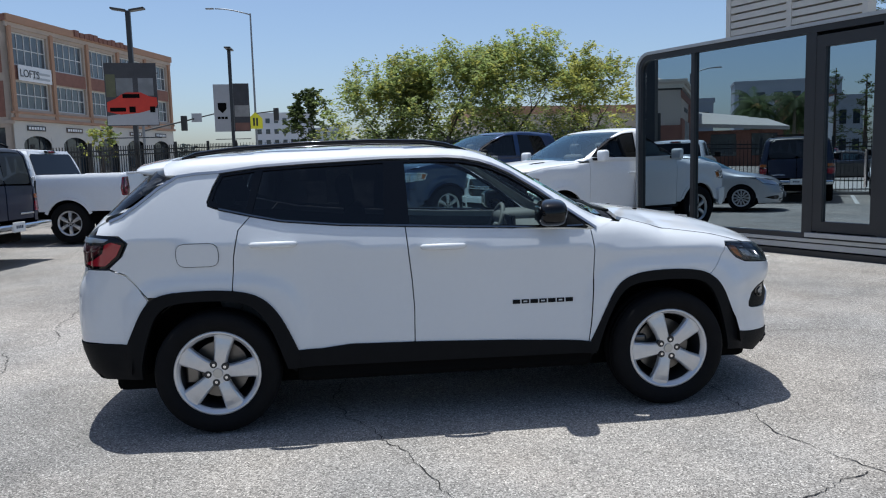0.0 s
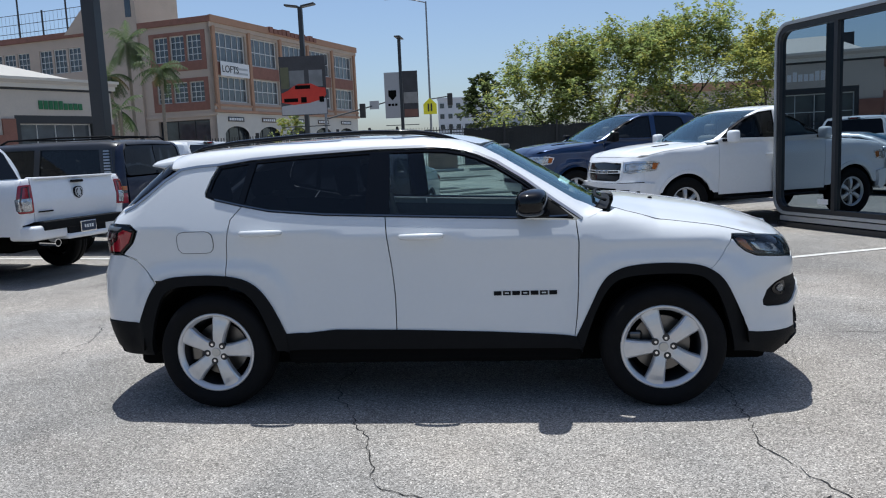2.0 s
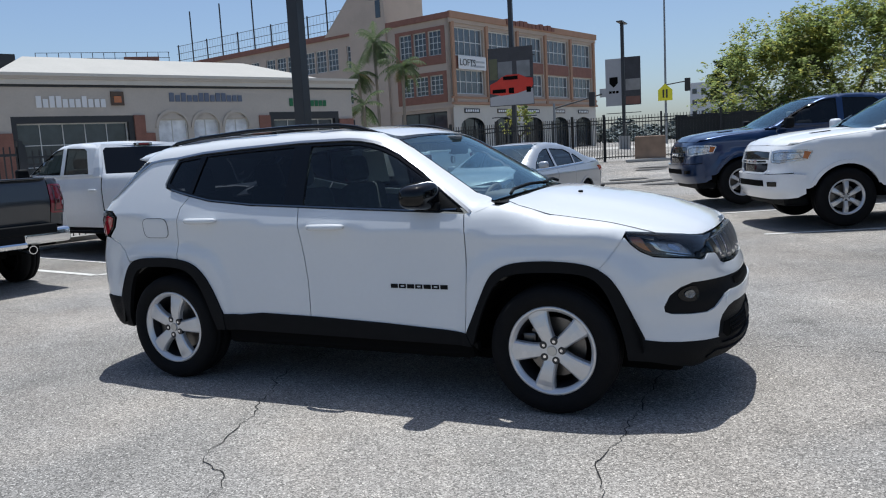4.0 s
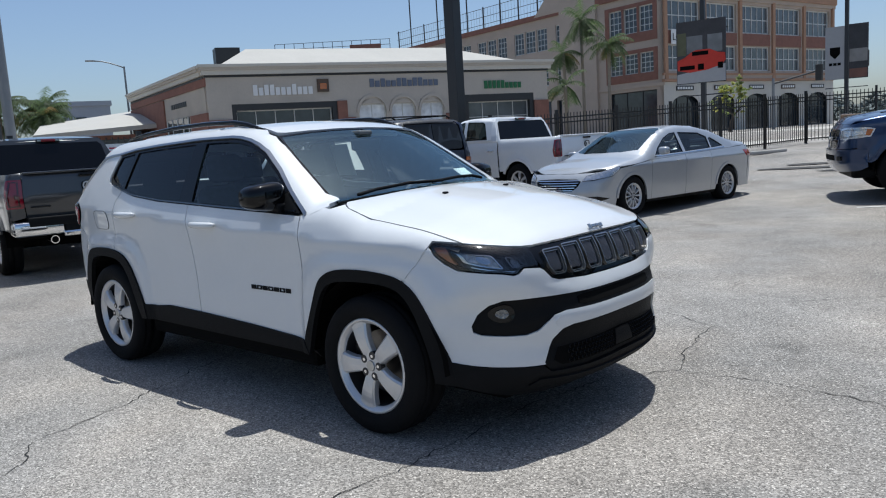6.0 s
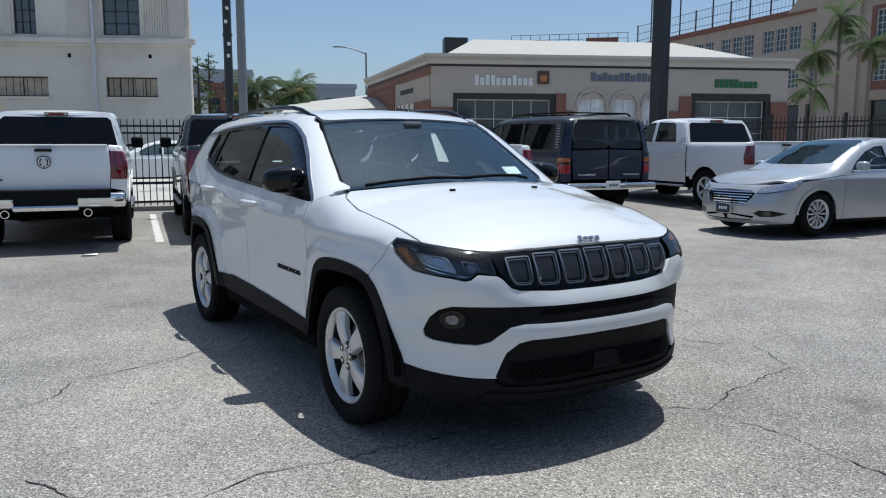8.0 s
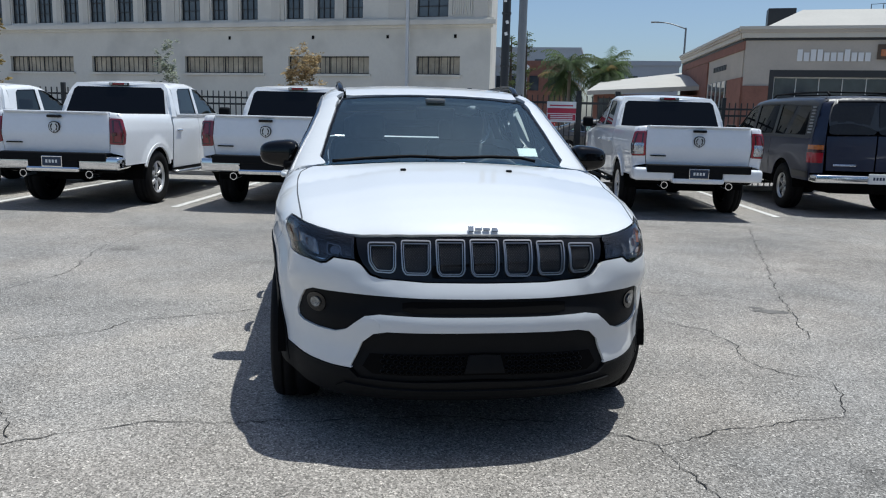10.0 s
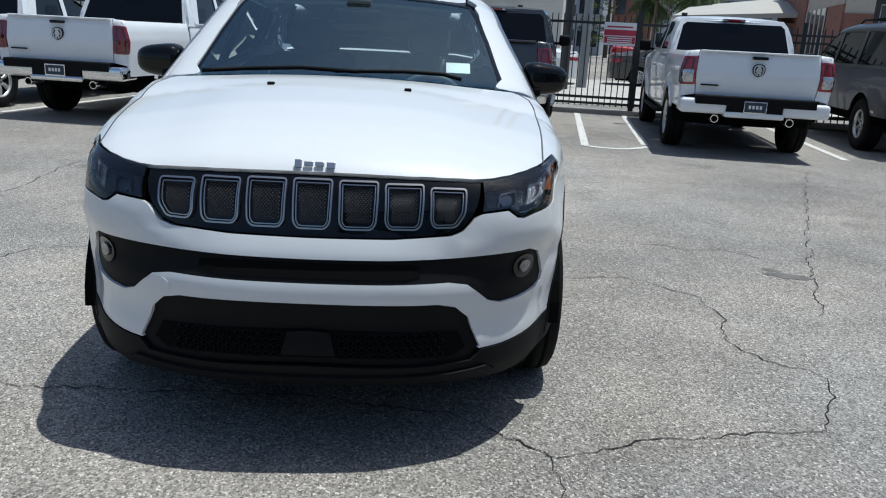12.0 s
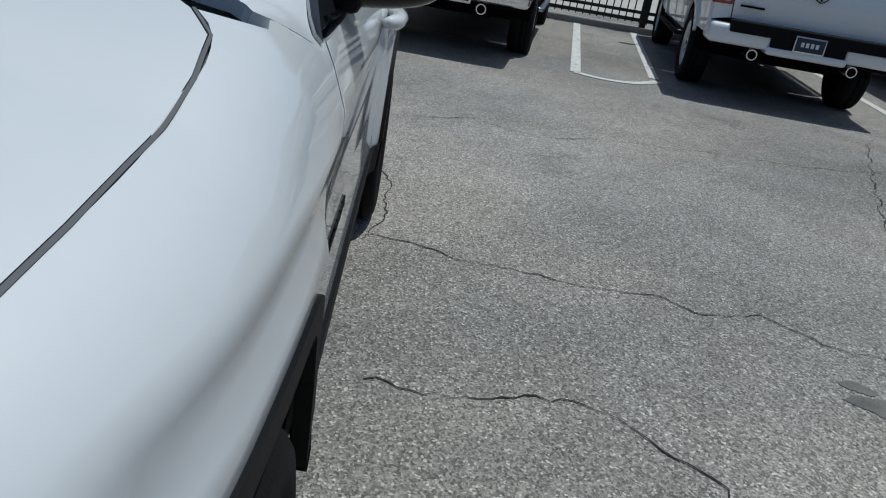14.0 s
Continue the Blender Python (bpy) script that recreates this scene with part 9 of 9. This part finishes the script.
    part("bracket", k.mesh("bracket", -0.06, 0.06, -0.14, 0.08, 4.7, 5.3, GALV), cross)
    sig = thing("traffic_signal", "traffic signal on a long mast arm", "traffic signal")
    bm = bmesh.new()
    rod(bm, (-16.2, 57.4, 0), (-16.2, 57.4, 4.7), 0.13, 0.1)
    part("mast", bm, sig, mat=GALV)
    bm = bmesh.new()
    rod(bm, (-16.2, 57.4, 4.3), (-10.9, 62.0, 5.95), 0.07, 0.05)
    part("mast_arm", bm, sig, mat=FRAME_DARK)
    for x, y, z in ((-13.5, 59.2, 4.95), (-11.0, 61.7, 5.8)):
        part("signal_head", boxed(x - 0.22, x + 0.22, y - 0.2, y + 0.2, z - 0.62, z + 0.55, 0.03), sig, mat=SIGNAL_BLACK)
    bm = bmesh.new()
    rod(bm, (-8.65, 65.7, 6.0), (-7.0, 66.6, 6.25), 0.05, 0.05)
    part("mast_arm", bm, sig, mat=FRAME_DARK)
    part("signal_head", boxed(-7.15, -6.7, 66.4, 66.8, 5.4, 6.5, 0.03), sig, mat=SIGNAL_BLACK)
    part("street_name_plate", boxed(-13.1, -12.3, 60.2, 60.25, 5.05, 5.75, 0.01), sig, mat=BANNER_GREY)
    for x, y, w, dd, hh in ((-3.25, 27.6, 1.2, 0.9, 1.0),):
        b = boxed(-w / 2, w / 2, -dd / 2, dd / 2, 0, hh, 0.04)
        o = tagged(part("crate", b, mat=shader_once("brown_crate", (0.26, 0.17, 0.11)) if w > 1 else PLASTIC), "brown storage crate by the fence" if w > 1 else "black bin by the fence", "crate")
        o.matrix_world = pose(x, y, land(x, y), 0, 0, 11)


build_poles()


# ---- plants ----
def leaf_mesh(name, centres, size, mat, rnd, flat=0.5):
    vs, fs = [], []
    for c, r in centres:
        a, b = rnd.uniform(0, 2 * math.pi), rnd.uniform(-1.2, 1.2)
        u = Vector((math.cos(a), math.sin(a), rnd.uniform(-0.6, 0.4))).normalized()
        w = u.cross(Vector((math.sin(b), rnd.uniform(-1, 1), math.cos(b)))).normalized()
        s = size * rnd.uniform(0.6, 1.4) * r
        k = len(vs)
        vs += [c - u * s, c + w * s * flat, c + u * s, c - w * s * flat]
        fs.append((k, k + 1, k + 2, k + 3))
    return mesh(name, vs, fs, mat)


def tree(x, y, height, spread, seed, mats, leaves=5000, size=0.11, lean=0.0, name="tree", label="spreading street tree with olive green leaves", bare=0.3):
    rnd = random.Random(seed)
    t = thing(name, label, "tree", "trees behind the fence")
    z = land(x, y)
    tips = []

    def limb(p, d, length, r, depth):
        pts, rs = [p], [r]
        n = 5
        for i in range(n):
            d = (d + Vector((rnd.uniform(-1, 1), rnd.uniform(-1, 1), rnd.uniform(-0.3, 0.6))) * 0.16).normalized()
            p = p + d * length / n
            pts.append(p)
            rs.append(r * (1 - 0.55 * (i + 1) / n))
            if depth > 0 and i >= 1:
                tips.append(p)
        part("trunk" if depth == 0 else "limb", mesh("limb", *tube(pts, rs, 7 if depth < 2 else 5), BARK, smooth=True), t)
        if depth < 3:
            for k in range(4 if depth == 0 else 3):
                a = 2 * math.pi * (k + rnd.random()) / 3
                out = Vector((math.cos(a), math.sin(a), 0))
                nd = (d * 0.55 + out * (0.9 if depth == 0 else 0.7) + Vector((0, 0, 0.35))).normalized()
                limb(p if rnd.random() < 0.6 or depth == 0 else pts[-2], nd, length * rnd.uniform(0.62, 0.85) * (1 if depth else spread / height * 1.25), rs[-1] * 0.8, depth + 1)
    limb(Vector((x, y, z)), Vector((lean, 0, 1)).normalized(), height * 0.30, 0.13 + 0.012 * height, 0)
    low, high = z + height * 0.30, z + height
    tallest = max(q.z for q in tips)
    tips = [Vector((q.x, q.y, low + (q.z - low) * (high - low) / (tallest - low))) if q.z > low else q for q in tips]
    starts = rnd.sample(tips, min(len(tips), 120))
    for i in range(70):
        a, q = rnd.uniform(0, 2 * math.pi), math.sqrt(rnd.uniform(0.15, 1.0))
        h = rnd.uniform(0.0, 1.0)
        wide = spread * 0.60 * math.sin(math.pi * (0.20 + 0.70 * h)) ** 0.7 * rnd.uniform(0.85, 1.12)
        starts.append(Vector((x + math.cos(a) * q * wide, y + math.sin(a) * q * wide, low + (high - low) * h * (1 - 0.28 * q * q))))
    centre = Vector((x, y, low + (high - low) * 0.35))
    twigs = []
    while len(twigs) < leaves // 14:
        b = rnd.choice(starts)
        d = (b - centre).normalized() * 0.8 + Vector((rnd.gauss(0, 0.6), rnd.gauss(0, 0.6), rnd.gauss(0.25, 0.5)))
        twigs.append((b + Vector((rnd.gauss(0, 0.16), rnd.gauss(0, 0.16), rnd.gauss(0, 0.14))) * spread / 4, d.normalized(), rnd.uniform(0.35, 0.95) * spread / 5))
    for c, m in enumerate(mats):
        cs = []
        for b, d, ln in twigs[c::len(mats)]:
            for k in range(14):
                u = (k + rnd.random()) / 14
                cs.append((b + d * ln * u + Vector((rnd.gauss(0, 0.05), rnd.gauss(0, 0.05), -0.45 * ln * u * u + rnd.gauss(0, 0.045))), 1.0))
        part("crown", leaf_mesh("crown", cs, size, m, rnd), t)
    return t


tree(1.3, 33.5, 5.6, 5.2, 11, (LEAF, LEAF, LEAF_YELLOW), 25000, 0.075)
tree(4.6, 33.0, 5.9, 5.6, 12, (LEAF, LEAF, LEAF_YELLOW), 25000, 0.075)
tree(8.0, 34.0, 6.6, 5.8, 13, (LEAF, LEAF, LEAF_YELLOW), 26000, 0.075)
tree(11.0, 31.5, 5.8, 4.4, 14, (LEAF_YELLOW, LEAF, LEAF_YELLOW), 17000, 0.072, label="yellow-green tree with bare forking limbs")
tree(-4.6, 85.0, 9.0, 5.0, 16, (LEAF_DARK, LEAF_DARK), 6000, 0.20, label="dark green tree beyond the fence")
tree(-29.6, -1.85, 4.35, 1.45, 21, (LEAF_DRY, LEAF_DRY), 3400, 0.062, label="young tree with dry brown leaves by the warehouse")
tree(-30.6, -7.7, 4.5, 1.3, 22, (LEAF_GREY, LEAF_GREY), 1500, 0.06, label="thin young tree by the warehouse")
tree(-30.0, -15.5, 5.6, 3.0, 23, (LEAF_BROWN, LEAF_BROWN), 3000, 0.10, label="young tree with dry brown leaves by the warehouse")
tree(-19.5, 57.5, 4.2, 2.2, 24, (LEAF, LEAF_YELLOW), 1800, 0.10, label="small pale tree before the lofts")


def shrubs(name, label, spots, mats, seed, size=0.11):
    rnd = random.Random(seed)
    s = tagged(thing(name, label, "shrubs"), kind="stuff")
    for m in mats:
        cs = []
        for x, y, r, h, n in spots:
            for i in range(n // len(mats)):
                a, q = rnd.uniform(0, 2 * math.pi), math.sqrt(rnd.random())
                zz = h * (1 - q * q * 0.75) * rnd.random() ** 0.6
                cs.append((Vector((x + math.cos(a) * q * r, y + math.sin(a) * q * r, land(x, y) + zz)), 1.0))
        part("foliage", leaf_mesh("foliage", cs, size, m, rnd), s)


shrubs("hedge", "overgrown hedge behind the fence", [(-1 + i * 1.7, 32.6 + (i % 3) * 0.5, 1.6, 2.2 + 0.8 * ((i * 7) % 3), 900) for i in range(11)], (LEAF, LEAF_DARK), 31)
# The tree line looks hazy through its leaf colour alone.
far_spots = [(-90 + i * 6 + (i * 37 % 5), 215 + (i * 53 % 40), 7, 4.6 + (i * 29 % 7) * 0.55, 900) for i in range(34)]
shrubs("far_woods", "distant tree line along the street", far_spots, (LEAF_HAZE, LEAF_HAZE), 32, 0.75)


def palm(x, y, height, seed, n=26, frond=2.2, label="slim palm with drooping green fronds"):
    rnd = random.Random(seed)
    t = thing("palm_tree", label, "palm tree", "palms")
    z = land(x, y)
    lean = rnd.uniform(-0.04, 0.04)
    pts = [(x + lean * height * (i / 6) ** 2, y, z + height * i / 6) for i in range(7)]
    part("trunk", mesh("trunk", *tube(pts, [0.20, 0.17, 0.15, 0.14, 0.14, 0.15, 0.17], 10), PALM_BARK, smooth=True), t)
    top = Vector(pts[-1])
    for k in range(n):
        a, e = rnd.uniform(0, 2 * math.pi), rnd.uniform(-0.5, 1.25)
        vs, fs = [], []
        d = Vector((math.cos(a) * math.cos(e), math.sin(a) * math.cos(e), math.sin(e)))
        p, L = top.copy(), frond * rnd.uniform(0.8, 1.15)
        side = Vector((-math.sin(a), math.cos(a), 0))
        for i in range(11):
            nxt = p + d * L / 11
            w = 0.55 * frond / 2.2 * math.sin(math.pi * (i + 0.8) / 12.5)
            for s in (1, -1):
                j = len(vs)
                b = p + side * s * w + Vector((0, 0, -w * rnd.uniform(0.4, 0.9))) + d * 0.18
                vs += [p, p + d * 0.11, b]
                fs.append((j, j + 1, j + 2))
                j = len(vs)
                q = p + d * L / 22
                vs += [q, q + d * 0.09, q + side * s * w * 0.9 + Vector((0, 0, -w * rnd.uniform(0.4, 1.0))) + d * 0.12]
                fs.append((j, j + 1, j + 2))
            p = nxt
            d = (d + Vector((0, 0, -0.16))).normalized()
        part("frond", mesh("frond", vs, fs, LEAF_PALM if rnd.random() < 0.95 else LEAF_BROWN), t)


palm(-34.6, 61.0, 10.9, 41, 24, 2.6)
palm(-31.1, 59.5, 8.2, 42, 24, 2.4)
palm(-35.5, 59.5, 8.0, 43, 22, 2.4)
palm(-31.2, 52.5, 4.6, 44, 18, 2.2)
palm(-60.5, 19.3, 5.7, 48, 36, 2.9)
palm(-58.6, 21.9, 4.9, 49, 34, 2.6)
palm(-62, 23.3, 5.6, 45, 34, 2.8)
palm(-63, 19.6, 4.5, 46, 32, 2.6)
palm(-66, 24.6, 5.6, 47, 24, 2.6)


def conifer(x, y, h, seed):
    rnd = random.Random(seed)
    t = thing("conifer", "tall narrow dark conifer beyond the street", "conifer", "conifers")
    bm = bmesh.new()
    rod(bm, (x, y, 0), (x, y, h), 0.22, 0.03, 8)
    part("trunk", bm, t, mat=BARK)
    cs = []
    for i in range(int(h * 3.2)):
        q = (i + rnd.random()) / (h * 3.2)
        a, e = rnd.uniform(0, 2 * math.pi), rnd.uniform(-0.05, 0.35)
        reach = (1 - q) ** 0.8 * h * 0.17 * rnd.uniform(0.55, 1.1) + 0.25
        d = Vector((math.cos(a), math.sin(a), e))
        root = Vector((x, y, h * (0.15 + 0.84 * q)))
        rod_ = bmesh.new()
        rod(rod_, root, root + d * reach, 0.04, 0.012, 5)
        part("limb", rod_, t, mat=BARK)
        for k in range(46):
            u = rnd.uniform(0.35, 1.05)
            cs.append((root + d * reach * u + Vector((rnd.gauss(0, 0.14), rnd.gauss(0, 0.14), rnd.gauss(0.03, 0.11))), 1.0))
    part("crown", leaf_mesh("crown", cs, 0.11, LEAF_DARK, rnd, 0.4), t)


conifer(-52.3, 12.3, 7.4, 51)
conifer(-66, 16.8, 9.3, 52)
conifer(33.6, 44.1, 16.0, 53)
conifer(35.2, 43.0, 15.0, 54)


# distant buildings
def far_block(x, y, w, d, h, turn, mat, rows, cols, label, name="far_building", roof=None):
    b = thing(name, label, "building", "distant buildings")
    f = Face((0, 0), (1, 0), (0, -1))
    part("wall", f.mesh("wall", 0, w, -d, 0, 0, h, mat), b)
    part("parapet", f.mesh("parapet", -0.2, w + 0.2, -d - 0.2, 0.2, h - 0.5, h + 0.1, roof or mat), b)
    for i in range(cols):
        for j in range(rows):
            s, z = w * (i + 0.25) / cols, h * (j + 0.35) / (rows + 0.3)
            part("window", f.mesh("window", s, s + w * 0.5 / cols, 0.0, 0.08, z, z + h * 0.42 / rows, WIN_DARK), b)
    b.matrix_world = pose(x, y, 0, 0, 0, turn)


# Distance haze is put into both wall colours, pale and bluish.
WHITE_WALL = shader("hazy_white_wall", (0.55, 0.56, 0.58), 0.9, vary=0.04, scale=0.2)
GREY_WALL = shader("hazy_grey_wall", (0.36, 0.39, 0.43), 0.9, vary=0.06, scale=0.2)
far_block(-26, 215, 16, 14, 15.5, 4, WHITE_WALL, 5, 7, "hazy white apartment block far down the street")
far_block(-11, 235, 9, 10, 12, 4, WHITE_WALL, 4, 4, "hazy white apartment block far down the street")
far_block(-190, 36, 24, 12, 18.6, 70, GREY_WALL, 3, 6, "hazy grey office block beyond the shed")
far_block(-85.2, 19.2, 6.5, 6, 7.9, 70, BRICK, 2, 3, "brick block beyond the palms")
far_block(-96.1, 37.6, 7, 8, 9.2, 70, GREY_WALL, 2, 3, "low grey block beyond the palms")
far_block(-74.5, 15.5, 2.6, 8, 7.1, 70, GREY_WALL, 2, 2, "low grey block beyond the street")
far_block(9, 52, 14, 10, 5.2, 3, STUCCO, 1, 5, "tan house with red tile roof behind the trees", roof=TERRACOTTA)
far_block(21, 46, 10, 10, 7.4, -10, TRIM_CREAM, 2, 4, "cream balcony house behind the trees")
